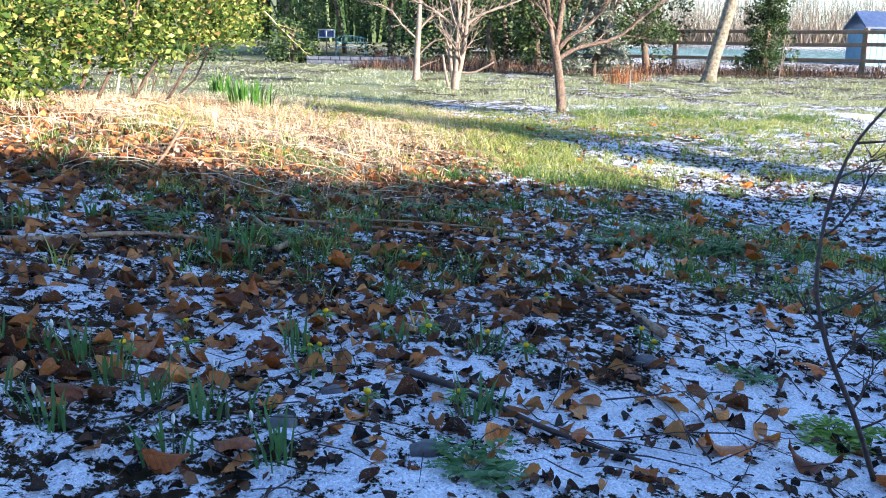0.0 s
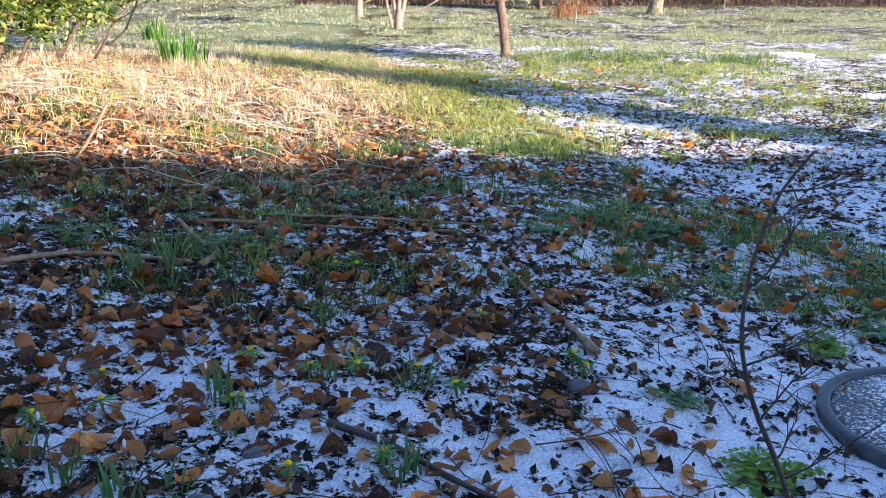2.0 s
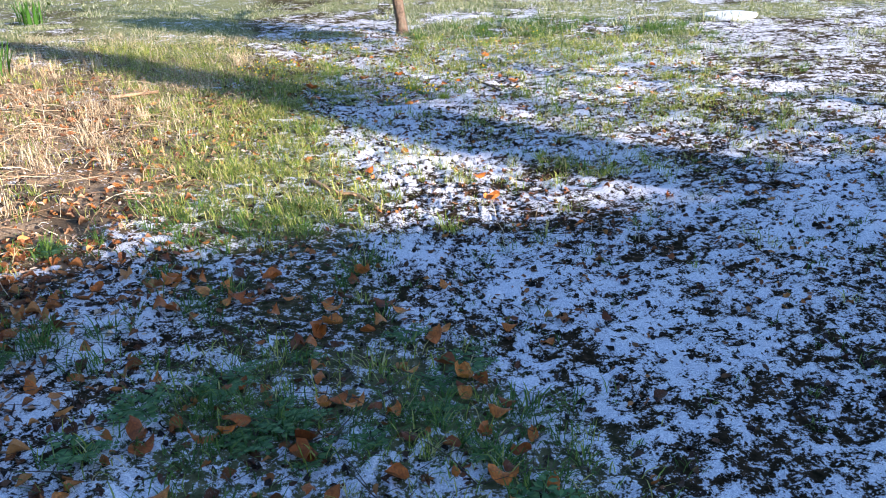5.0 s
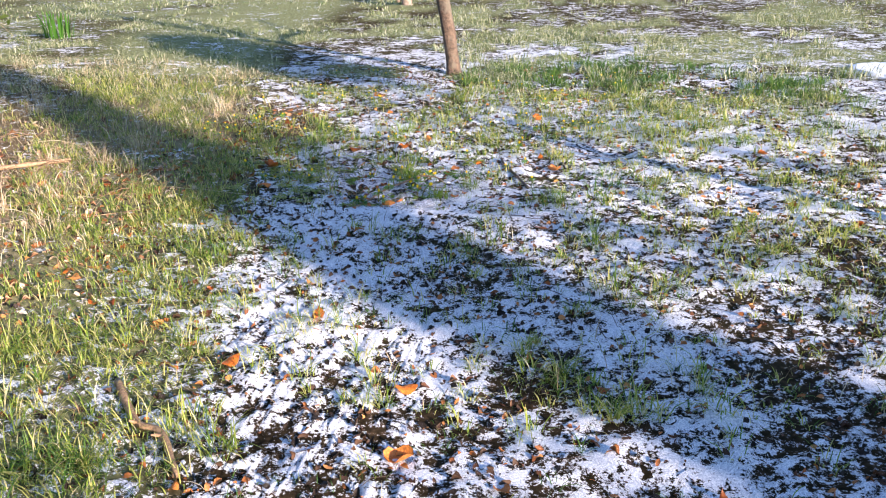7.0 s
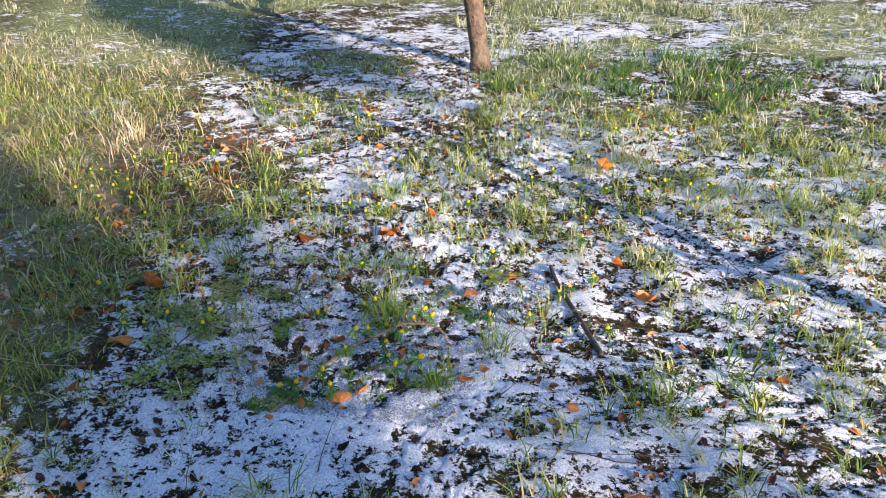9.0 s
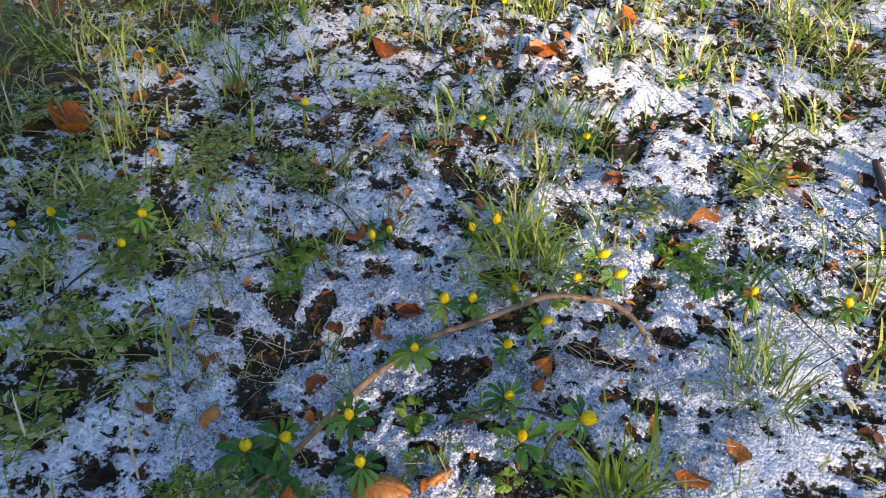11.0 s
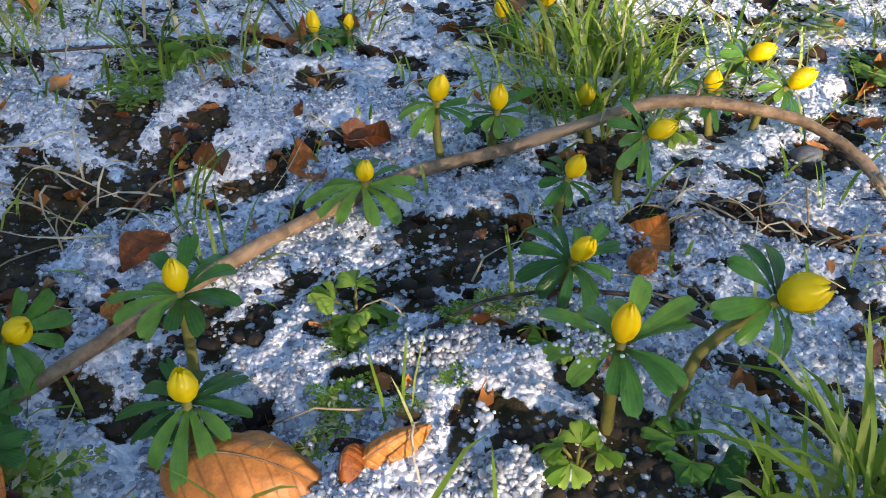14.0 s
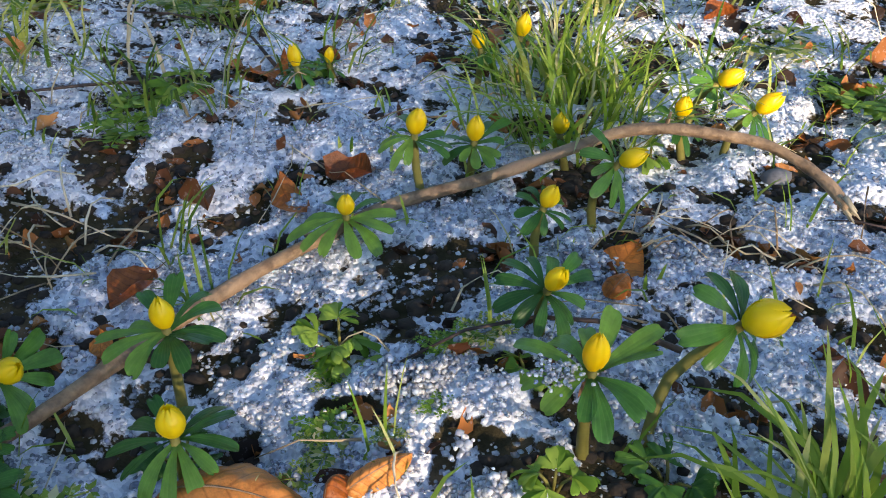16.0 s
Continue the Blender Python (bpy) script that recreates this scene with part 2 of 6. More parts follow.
MAT_BLACK = leafy("rotted_leaf", [(0.0, (0.012, 0.010, 0.009)), (0.5, (0.038, 0.026, 0.021)), (0.85, (0.10, 0.055, 0.036)), (1.0, (0.23, 0.115, 0.06))], glow=0.03, rough=0.6, frost=0.06, gloss=0.12)
MAT_CRUMB = plain("soil_crumb", (0.012, 0.009, 0.006), (0.05, 0.033, 0.02), 90, 0.9, 0.6, rnd="island")
MAT_TWIG = plain("dark_twig", (0.030, 0.018, 0.014), (0.085, 0.052, 0.040), 120, 0.6, 0.4)
MAT_STICK = plain("weathered_stick", (0.13, 0.075, 0.040), (0.42, 0.27, 0.15), 130, 0.6, 0.8, 0.003, third=(0.34, 0.22, 0.13))
MAT_BARK = plain("brown_bark", (0.055, 0.036, 0.026), (0.19, 0.125, 0.085), 45, 0.8, 0.9, 0.02, third=(0.14, 0.115, 0.085))
MAT_PALE = plain("pale_bark", (0.12, 0.09, 0.068), (0.29, 0.23, 0.18), 40, 0.7, 0.5, 0.01)
MAT_BIRCH = plain("birch_bark", (0.055, 0.05, 0.03), (0.27, 0.235, 0.17), 16, 0.8, 0.7, 0.02, third=(0.075, 0.072, 0.035))
MAT_BUSH = leafy("bush_leaves", [(0.0, (0.018, 0.045, 0.012)), (0.42, (0.06, 0.115, 0.022)), (0.74, (0.19, 0.24, 0.05)), (0.93, (0.42, 0.43, 0.13)), (1.0, (0.28, 0.13, 0.06))], glow=0.35)
MAT_EVER = leafy("evergreen_leaves", [(0.0, (0.010, 0.028, 0.012)), (0.5, (0.028, 0.060, 0.022)), (0.85, (0.07, 0.11, 0.035)), (1.0, (0.16, 0.19, 0.07))], glow=0.15)
MAT_SPRUCE = leafy("spruce_needles", [(0.0, (0.06, 0.085, 0.06)), (0.6, (0.16, 0.19, 0.15)), (1.0, (0.34, 0.36, 0.30))], glow=0.1)
MAT_FERN = leafy("weed_leaves", [(0.0, (0.08, 0.19, 0.02)), (0.6, (0.17, 0.32, 0.04)), (1.0, (0.30, 0.42, 0.08))], glow=0.35)
MAT_BRACT = leafy("aconite_bracts", [(0.0, (0.030, 0.115, 0.022)), (0.6, (0.060, 0.19, 0.032)), (1.0, (0.16, 0.31, 0.05))], rnd="obj", glow=0.25, rough=0.32, grain=220, rays=True, gloss=0.28)
MAT_PETAL = leafy("aconite_petals", [(0.0, (0.86, 0.62, 0.010)), (1.0, (0.92, 0.74, 0.020))], rnd="obj", glow=0.4, rough=0.35, grain=40, gloss=0.4)
MAT_STEM = leafy("aconite_stem", [(0.0, (0.16, 0.15, 0.04)), (1.0, (0.28, 0.25, 0.07))], rnd="obj", glow=0.2)
MAT_RIM = plain("blue_grey_plastic", (0.020, 0.028, 0.042), (0.045, 0.055, 0.075), 60, 0.5, 0.3)
MAT_STONE = plain("grey_stone", (0.07, 0.07, 0.075), (0.17, 0.17, 0.18), 50, 0.8, 0.6)
# bed stone darkened: the shade it lies in is put into the colour
MAT_SHADED_SLATE = plain("shade_darkened_slate", (0.03, 0.037, 0.055), (0.09, 0.11, 0.15), 6, 0.7, 0.5)
MAT_BENCH = plain("turquoise_paint", (0.11, 0.30, 0.33), (0.20, 0.42, 0.45), 25, 0.55, 0.2)
MAT_POT = plain("terracotta", (0.33, 0.12, 0.06), (0.50, 0.22, 0.12), 30, 0.8, 0.3)
MAT_PANEL = plain("solar_cell", (0.03, 0.045, 0.09), (0.06, 0.08, 0.14), 15, 0.15, 0.05)
MAT_ALU = plain("pale_metal", (0.62, 0.64, 0.66), (0.78, 0.79, 0.80), 40, 0.4, 0.1, metal=0.3)
MAT_RAIL = plain("weathered_timber", (0.11, 0.082, 0.058), (0.24, 0.18, 0.125), 35, 0.8, 0.5, 0.006)
MAT_BOARD = plain("pale_blue_board", (0.12, 0.24, 0.33), (0.20, 0.34, 0.42), 8, 0.8, 0.2)
MAT_ROOF = plain("dark_blue_sheet", (0.03, 0.055, 0.13), (0.06, 0.10, 0.20), 8, 0.6, 0.2)
MAT_FARWOOD = leafy("far_bare_twigs", [(0.0, (0.12, 0.10, 0.085)), (0.6, (0.21, 0.18, 0.15)), (1.0, (0.30, 0.27, 0.235))], glow=0.2, rough=0.8, grain=2.0)


# ---- builders ----
def make_mesh(name, verts, faces, mat, smooth=True):
    me = bpy.data.meshes.new(name)
    verts = np.asarray(verts, dtype=np.float32)
    if isinstance(faces, np.ndarray):
        k = faces.shape[1]
        me.vertices.add(len(verts)); me.loops.add(faces.size); me.polygons.add(len(faces))
        me.vertices.foreach_set("co", verts.ravel())
        me.loops.foreach_set("vertex_index", faces.astype(np.int32).ravel())
        me.polygons.foreach_set("loop_start", np.arange(0, faces.size, k, dtype=np.int32))
        me.polygons.foreach_set("loop_total", np.full(len(faces), k, dtype=np.int32))
        me.update(calc_edges=True)
    else:
        me.from_pydata([tuple(map(float, v)) for v in verts], [], [tuple(map(int, f)) for f in faces])
    me.validate()
    if smooth:
        me.polygons.foreach_set("use_smooth", np.ones(len(me.polygons), dtype=bool))
    me.materials.append(mat)
    return me


class Geo:
    """Gathers shapes into one mesh."""

    def __init__(self):
        self.v, self.f = [], []

    def add(self, v, f):
        n = len(self.v)
        self.v.extend([tuple(p) for p in v])
        self.f.extend([tuple(i + n for i in q) for q in f])
        return self

    def tube(self, pts, radii, sides=7, wob=0.0, rng=random):
        pts = [Vector(p) for p in pts]
        v, f = [], []
        ref = Vector((0.3, 0.9, 0.2)).normalized()
        for i, p in enumerate(pts):
            d = (pts[min(i + 1, len(pts) - 1)] - pts[max(i - 1, 0)]).normalized()
            a = d.cross(ref)
            if a.length < 0.05:
                a = d.cross(Vector((1, 0, 0)))
            a.normalize()
            b = d.cross(a)
            for k in range(sides):
                t = 2 * math.pi * k / sides
                r = radii[i] * (1 + wob * rng.uniform(-1, 1))
                v.append(p + a * math.cos(t) * r + b * math.sin(t) * r)
        for i in range(len(pts) - 1):
            for k in range(sides):
                q = (k + 1) % sides
                f.append((i * sides + k, i * sides + q, (i + 1) * sides + q, (i + 1) * sides + k))
        f.append(tuple(range(sides))[::-1])
        f.append(tuple((len(pts) - 1) * sides + k for k in range(sides)))
        return self.add(v, f)

    def box(self, x0, y0, z0, x1, y1, z1, bev=0.0):
        b = min(bev, (x1 - x0) / 3, (y1 - y0) / 3, (z1 - z0) / 3)
        bm = bmesh.new()
        bmesh.ops.create_cube(bm, size=1)
        for q in bm.verts:
            q.co = Vector(((x0 + x1) / 2 + q.co.x * (x1 - x0), (y0 + y1) / 2 + q.co.y * (y1 - y0), (z0 + z1) / 2 + q.co.z * (z1 - z0)))
        if b > 0:
            bmesh.ops.bevel(bm, geom=list(bm.edges), offset=b, segments=1, affect="EDGES")
        bm.verts.index_update()
        self.add([q.co[:] for q in bm.verts], [[w.index for w in g.verts] for g in bm.faces])
        bm.free()
        return self

    def mesh(self, name, mat, smooth=True):
        return make_mesh(name, self.v, self.f, mat, smooth)


def part(name, geo, mat, parent, label="", smooth=True):
    ob = new(name, geo if isinstance(geo, bpy.types.Mesh) else geo.mesh(name, mat, smooth))
    ob.parent = parent
    return tagged(ob, label)


def thing(name, at, label, category, group="", kind="", rz=0.0):
    ob = new(name)
    ob.empty_display_size = 0.02
    ob.matrix_world = pose(*at, 0, 0, rz)
    return tagged(ob, label, category, group, kind)


def lumps(name, verts, faces, mat, label, category, kind="stuff", smooth=True):
    return tagged(new(name, make_mesh(name, verts, faces, mat, smooth)), label, category, kind=kind)


# ---- noise and lie of the land ----
RS = np.random.RandomState(7)
TABLE = RS.rand(256, 256)


def vnoise(x, y):
    xi, yi = np.floor(x).astype(int), np.floor(y).astype(int)
    fx, fy = x - xi, y - yi
    fx, fy = fx * fx * (3 - 2 * fx), fy * fy * (3 - 2 * fy)
    a, b = TABLE[xi % 256, yi % 256], TABLE[(xi + 1) % 256, yi % 256]
    c, d = TABLE[xi % 256, (yi + 1) % 256], TABLE[(xi + 1) % 256, (yi + 1) % 256]
    return (a * (1 - fx) + b * fx) * (1 - fy) + (c * (1 - fx) + d * fx) * fy


def fbm(x, y, scale, octaves=4, gain=0.5):
    s, w, tot = 0.0, 1.0, 0.0
    for k in range(octaves):
        s = s + w * vnoise(x * scale + 17.3 * k, y * scale + 31.7 * k)
        tot += w
        w *= gain
        scale *= 2.03
    return s / tot


def step(a, b, x):
    t = np.clip((x - a) / (b - a), 0, 1)
    return t * t * (3 - 2 * t)


def lie(x, y):
    """Height of the bare ground: a bank towards the bush, a shallow dip along the path."""
    x, y = np.asarray(x, float), np.asarray(y, float)
    across = np.interp(x, [-6, -3, -1.05, -0.4, 0.2, 0.7, 1.7, 2.5, 4, 8], [0.6, 0.5, 0.22, 0.10, 0.06, 0.0, -0.075, -0.06, -0.02, 0])
    along = np.interp(y, [4.0, 6.5, 9.0, 12.0], [1.0, 0.55, 0.25, 0.0])
    far = 0.06 * step(15, 28, y) + 0.032 * np.clip(y - 34, 0, 60)
    mound = 0.015 * blob(x, y, 1.30, 6.60, 1.1, 1.0)
    dip = 0.013 * blob(x, y, 1.20, 6.40, 0.13, 0.17) + 0.011 * blob(x, y, 1.31, 6.345, 0.13, 0.065) - 0.008 * blob(x, y, 1.44, 6.41, 0.10, 0.09)
    return across * along + far + mound - dip


def blob(x, y, cx, cy, rx, ry, turn=0.0):
    c, s = math.cos(turn), math.sin(turn)
    u, v = (x - cx) * c + (y - cy) * s, -(x - cx) * s + (y - cy) * c
    return 1 - step(0.55, 1.15, np.sqrt((u / rx) ** 2 + (v / ry) ** 2))


def strip(x, y):
    """The green strip that runs along the foot of the bank."""
    mid = np.interp(y, [3.2, 4.1, 5.5, 8.0, 11.0], [1.0, 0.75, 0.45, -0.45, -1.4])
    half = np.interp(y, [3.2, 4.5, 8.0, 11], [0.35, 0.52, 0.62, 1.1])
    return (1 - step(0.5, 1.2, np.abs(x - mid) / half)) * step(2.9, 3.6, y)


def lawn_patch(x, y):
    """Where the lawn grass grows thick, in patches a stride wide."""
    return step(0.44, 0.58, fbm(x + 5, y, 2.0, 4))


def turf_at(x, y):
    wob = fbm(x, y, 1.3, 3)
    lawn = step(7.6, 9.0, y) * np.clip(0.15 + 0.85 * lawn_patch(x, y), 0, 1) * np.where(x > -1.5, step(25, 21, y), 1)
    patch = blob(x, y, 1.15, 2.75, 0.65, 0.75, 0.4) * 0.75
    mid = 0.16 * step(4.0, 6.0, y)
    left = 0.35 * step(0.3, -1.2, x) * step(2.0, 4.0, y)
    return np.clip(np.maximum.reduce([strip(x, y) * (0.35 + 0.65 * step(3.8, 4.6, y)), lawn, patch, mid, left, 0.07 + 0 * x]), 0, 1)


def snow_at(x, y):
    """How much of the ground the hail covers, 0 to 1."""
    c = 0.60 + 0 * x
    c = c - 0.12 * step(0.5, -0.6, x) * step(4.6, 2.4, y) - 0.10 * step(0.4, -0.2, x) * step(1.9, 2.5, y)
    c = c - 0.42 * step(0.35, -0.2, x - 0.12 * (y - 3)) * step(2.6, 3.6, y) * step(9, 7, y)
    c = c - (0.12 + 0.18 * step(3.1, 3.7, y)) * strip(x, y)
    c = c - 0.16 * blob(x, y, 1.15, 2.75, 0.65, 0.75, 0.4)
    c = c + 0.10 * blob(x, y, 0.95, 1.75, 0.6, 0.6) - 0.07 * step(1.2, 2.0, x) * step(8, 6, y) - 0.16 * step(3.2, 4.4, x) * step(5.0, 6.5, y) * step(9, 8, y)
    c = c - 0.04 * step(5.8, 6.6, y) * step(2.2, 1.0, x) - 0.24 * step(7.8, 9.5, y)
    c = c - step(7.8, 9.2, y) * 0.28 * (lawn_patch(x, y) - 0.45)
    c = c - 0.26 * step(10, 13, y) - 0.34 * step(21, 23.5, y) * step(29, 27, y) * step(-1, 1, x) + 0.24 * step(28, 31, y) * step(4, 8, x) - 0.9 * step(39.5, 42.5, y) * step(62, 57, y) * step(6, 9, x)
    return np.clip(c, 0.04, 0.92)


# bare soil between the flowers: centre, half width and half depth
SOIL = ((1.104, 6.528, 0.025, 0.028), (1.146, 6.542, 0.016, 0.035), (1.116, 6.465, 0.023, 0.026), (1.156, 6.483, 0.016, 0.026), (1.194, 6.510, 0.010, 0.008), (1.207, 6.543, 0.013, 0.008), (1.237, 6.502, 0.013, 0.015), (1.315, 6.651, 0.015, 0.017),
        (1.459, 6.815, 0.027, 0.030), (1.487, 6.695, 0.014, 0.029), (1.356, 6.595, 0.034, 0.017), (1.338, 6.515, 0.019, 0.016), (1.212, 6.367, 0.014, 0.007), (1.178, 6.383, 0.013, 0.011), (1.268, 6.314, 0.008, 0.007), (1.250, 6.305, 0.012, 0.008),
        (1.050, 6.478, 0.030, 0.025), (1.155, 6.393, 0.022, 0.022), (1.531, 6.639, 0.025, 0.022), (1.486, 6.663, 0.025, 0.020))
LITTER = ((1.183, 6.622, 0.023, 0.014), (1.123, 6.653, 0.026, 0.016), (1.406, 6.546, 0.016, 0.027), (1.459, 6.578, 0.041, 0.020), (1.283, 6.383, 0.012, 0.011), (1.323, 6.405, 0.017, 0.007), (1.372, 6.444, 0.018, 0.011), (1.376, 6.403, 0.014, 0.005),
          (1.399, 6.395, 0.021, 0.014), (1.424, 6.416, 0.014, 0.012), (1.468, 6.448, 0.023, 0.005), (1.467, 6.425, 0.007, 0.005), (1.430, 6.389, 0.013, 0.004), (1.368, 6.389, 0.006, 0.018))


def bare_at(x, y):
    wx, wy = x + 0.016 * (fbm(x, y, 45, 2) - 0.5), y + 0.016 * (fbm(x + 4, y, 45, 2) - 0.5)
    return np.clip(sum(blob(wx, wy, a, b, 0.95 * r, 0.95 * q) for a, b, r, q in SOIL + LITTER), 0, 1)


def snow_field(x, y):
    """Above 0.5 the ground is white."""
    fine = step(11.0, 8.5, y) * step(4.6, 3.2, x) * step(-2.6, -1.4, x)
    n = 0.30 * fbm(x, y, 3.0, 3) + 0.70 * (0.5 + (fbm(x, y * 1.15, 24.0, 4, 0.7) - 0.5) * fine)
    wild = 0.5 + (n - 0.5) * 2.2 + (snow_at(x, y) - 0.5) * 1.1
    bed = 0.59 - 0.10 * step(1.28, 1.12, x) + (fbm(x, y, 30.0, 4, 0.65) - 0.5) * 1.5 - 0.8 * bare_at(x, y)
    k = blob(x, y, 1.32, 6.52, 0.30, 0.29)
    return wild * (1 - k) + bed * k


def height(x, y):
    s = np.clip((snow_field(x, y) - 0.40) / 0.25, 0, 1)
    near = step(14, 8, y)
    bump = (fbm(x, y, 4.0, 3) - 0.5) * 0.035 + near * ((fbm(x, y, 22.0, 3) - 0.5) * 0.016 + (fbm(x, y, 90.0, 2) - 0.5) * 0.005)
    calm = 1 - 0.75 * blob(x, y, 1.36, 6.5, 0.4, 0.4)
    return lie(x, y) + bump * calm + near * 0.007 * s


# ---- ground ----
def spread_axis(lo, parts, hi, grow=1.25):
    """Steps that are fine in the middle and widen outwards."""
    a = [parts[0][0]]
    for start, stop, d in parts:
        n = max(1, round((stop - start) / d))
        a.extend(np.linspace(start, stop, n + 1)[1:])
    d = parts[-1][2]
    while a[-1] < hi:
        d *= grow
        a.append(a[-1] + d)
    d, b = parts[0][2], []
    x = parts[0][0]
    while x > lo:
        d *= grow
        x -= d
        b.append(x)
    return np.array(b[::-1] + a)


gx = spread_axis(-500, [(-1.4, 1.05, 0.025), (1.05, 1.65, 0.0045), (1.65, 3.3, 0.025)], 500)
gy = spread_axis(-60, [(0.7, 6.2, 0.025), (6.2, 6.85, 0.0045), (6.85, 9.6, 0.026)], 900, 1.13)
GX, GY = np.meshgrid(gx, gy)
nx, ny = len(gx), len(gy)
idx = np.arange(nx * ny).reshape(ny, nx)
quads = np.stack([idx[:-1, :-1].ravel(), idx[:-1, 1:].ravel(), idx[1:, 1:].ravel(), idx[1:, :-1].ravel()], 1)
ground_me = make_mesh("ground", np.stack([GX.ravel(), GY.ravel(), height(GX, GY).ravel()], 1), quads, MAT_GROUND)
for key, val in (("shaded_pasture", step(39.5, 42.5, GY) * step(62, 57, GY) * step(6, 9, GX)), ("snow", np.clip(snow_field(GX, GY) + 0.40 * step(0.36, 0.48, snow_field(GX, GY)) * blob(GX, GY, 1.34, 6.5, 0.36, 0.36), -1, 2)), ("far", step(7.6, 9.6, GY) + step(3.0, 3.8, GX) * step(9.6, 7.6, GY)), ("turf", turf_at(GX, GY) * np.where(GY > 9, 0.95, 0.6)), ("thatch", 0.75 * step(0.35, -0.25, GX - 0.12 * (GY - 3)) * step(2.7, 3.4, GY) * step(9, 7, GY) * (0.4 + 0.6 * step(0.4, 0.6, fbm(GX, GY, 6, 3))))):
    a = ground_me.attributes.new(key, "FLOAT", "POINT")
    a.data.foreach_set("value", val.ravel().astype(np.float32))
tagged(new("ground", ground_me), "garden ground of dark soil and grass under patchy hail", "ground", kind="structure")


def height1(x, y):
    return float(height(np.array([x]), np.array([y]))[0])


# ---- loose hail where it is seen close ----
def icosahedron():
    p = (1 + 5 ** 0.5) / 2
    v = np.array([(-1, p, 0), (1, p, 0), (-1, -p, 0), (1, -p, 0), (0, -1, p), (0, 1, p), (0, -1, -p), (0, 1, -p), (p, 0, -1), (p, 0, 1), (-p, 0, -1), (-p, 0, 1)], float)
    v /= np.linalg.norm(v[0])
    f = [(0, 11, 5), (0, 5, 1), (0, 1, 7), (0, 7, 10), (0, 10, 11), (1, 5, 9), (5, 11, 4), (11, 10, 2), (10, 7, 6), (7, 1, 8)]
    f += [(3, 9, 4), (3, 4, 2), (3, 2, 6), (3, 6, 8), (3, 8, 9), (4, 9, 5), (2, 4, 11), (6, 2, 10), (8, 6, 7), (9, 8, 1)]
    return v, np.array(f)


ICO_V, ICO_F = icosahedron()


def pellets(x, y, z, r, squash=0.85):
    n = len(x)
    jit = 1 + 0.24 * RS.uniform(-1, 1, (n, 12, 1))
    v = ICO_V[None] * jit * r[:, None, None] * np.stack([RS.uniform(0.75, 1.3, n), RS.uniform(0.75, 1.3, n), squash * RS.uniform(0.7, 1.1, n)], 1)[:, None, :] + np.stack([x, y, z], 1)[:, None, :]
    f = ICO_F[None] + (np.arange(n) * 12)[:, None, None]
    return v.reshape(-1, 3), f.reshape(-1, 3)


def seen_close(x, y):
    return (x > 1.10 - 0.5 * (y - 6.26)) & (x < 1.54 + 0.3 * (y - 6.26)) & (((x - 1.312) / 0.031) ** 2 + ((y - 6.335) / 0.016) ** 2 > 1)


def strew(n, y0, y1, r0, r1, pile):
    """Stones thick where the ground is white, with strays on the bare soil."""
    x, y = RS.uniform(0.92, 1.76, n), RS.uniform(y0, y1, n)
    f = snow_field(x, y) + (fbm(x, y, 70, 2) - 0.5) * 0.35
    k = seen_close(x, y) & ((f > 0.44) | (RS.rand(n) < 0.26))
    x, y, f = x[k], y[k], f[k]
    r = r0 + (r1 - r0) * RS.rand(len(x)) ** 1.6
    return x, y, height(x, y) - r * 0.15 + RS.uniform(0, pile, len(x)) * np.clip((f - 0.50) * 4, 0, 1), r


def grains(x, y, z, r):
    """Small broken bits of ice of eight faces."""
    n = len(x)
    o = np.array([(1, 0, 0), (-1, 0, 0), (0, 1, 0), (0, -1, 0), (0, 0, 1), (0, 0, -1)], float)
    f = np.array([(0, 2, 4), (2, 1, 4), (1, 3, 4), (3, 0, 4), (2, 0, 5), (1, 2, 5), (3, 1, 5), (0, 3, 5)])
    v = o[None] * r[:, None, None] * RS.uniform(0.7, 1.35, (n, 6, 1)) + RS.normal(0, 0.18, (n, 6, 3)) * r[:, None, None] + np.stack([x, y, z], 1)[:, None, :]
    return v.reshape(-1, 3), (f[None] + (np.arange(n) * 6)[:, None, None]).reshape(-1, 3)


near_hail = strew(46000, 6.26, 6.62, 0.0006, 0.0020, 0.0022)
far_hail = strew(12000, 6.62, 6.95, 0.0009, 0.0022, 0.003)
fine_ice = strew(18000, 6.26, 6.62, 0.0004, 0.0010, 0.0036)


def heap(n, cx, cy, rx, ry, top):
    a, q = RS.uniform(0, 2 * math.pi, n), np.sqrt(RS.rand(n)) * (1 + 0.25 * RS.uniform(-1, 1, n))
    x, y = cx + rx * q * np.cos(a), cy + ry * q * np.sin(a)
    return x, y, height(x, y) + top * np.clip(1 - q, 0, 1) ** 0.7 * RS.uniform(0.3, 1, n) + 0.001, RS.uniform(0.0009, 0.0019, n)


heaps = [heap(520, 1.342, 6.424, 0.016, 0.013, 0.012), heap(320, 1.392, 6.530, 0.020, 0.016, 0.008), heap(200, 1.432, 6.556, 0.015, 0.011, 0.005), heap(260, 1.385, 6.375, 0.018, 0.010, 0.004)]
ruff_ice = (1.406 + RS.normal(0, 0.0040, 150), 6.400 + RS.normal(0, 0.0032, 150), 0.036 + RS.uniform(0, 0.003, 150), RS.uniform(0.0005, 0.0011, 150))
allx = [np.concatenate(q) for q in zip(near_hail, far_hail, ruff_ice, *heaps)]
lumps("hailstones", *pellets(*allx), MAT_HAIL, "loose white hailstones lying thick on the soil", "hail")
lumps("ice_grains", *grains(*fine_ice), MAT_HAIL, "fine broken ice between the hailstones", "hail", smooth=False)


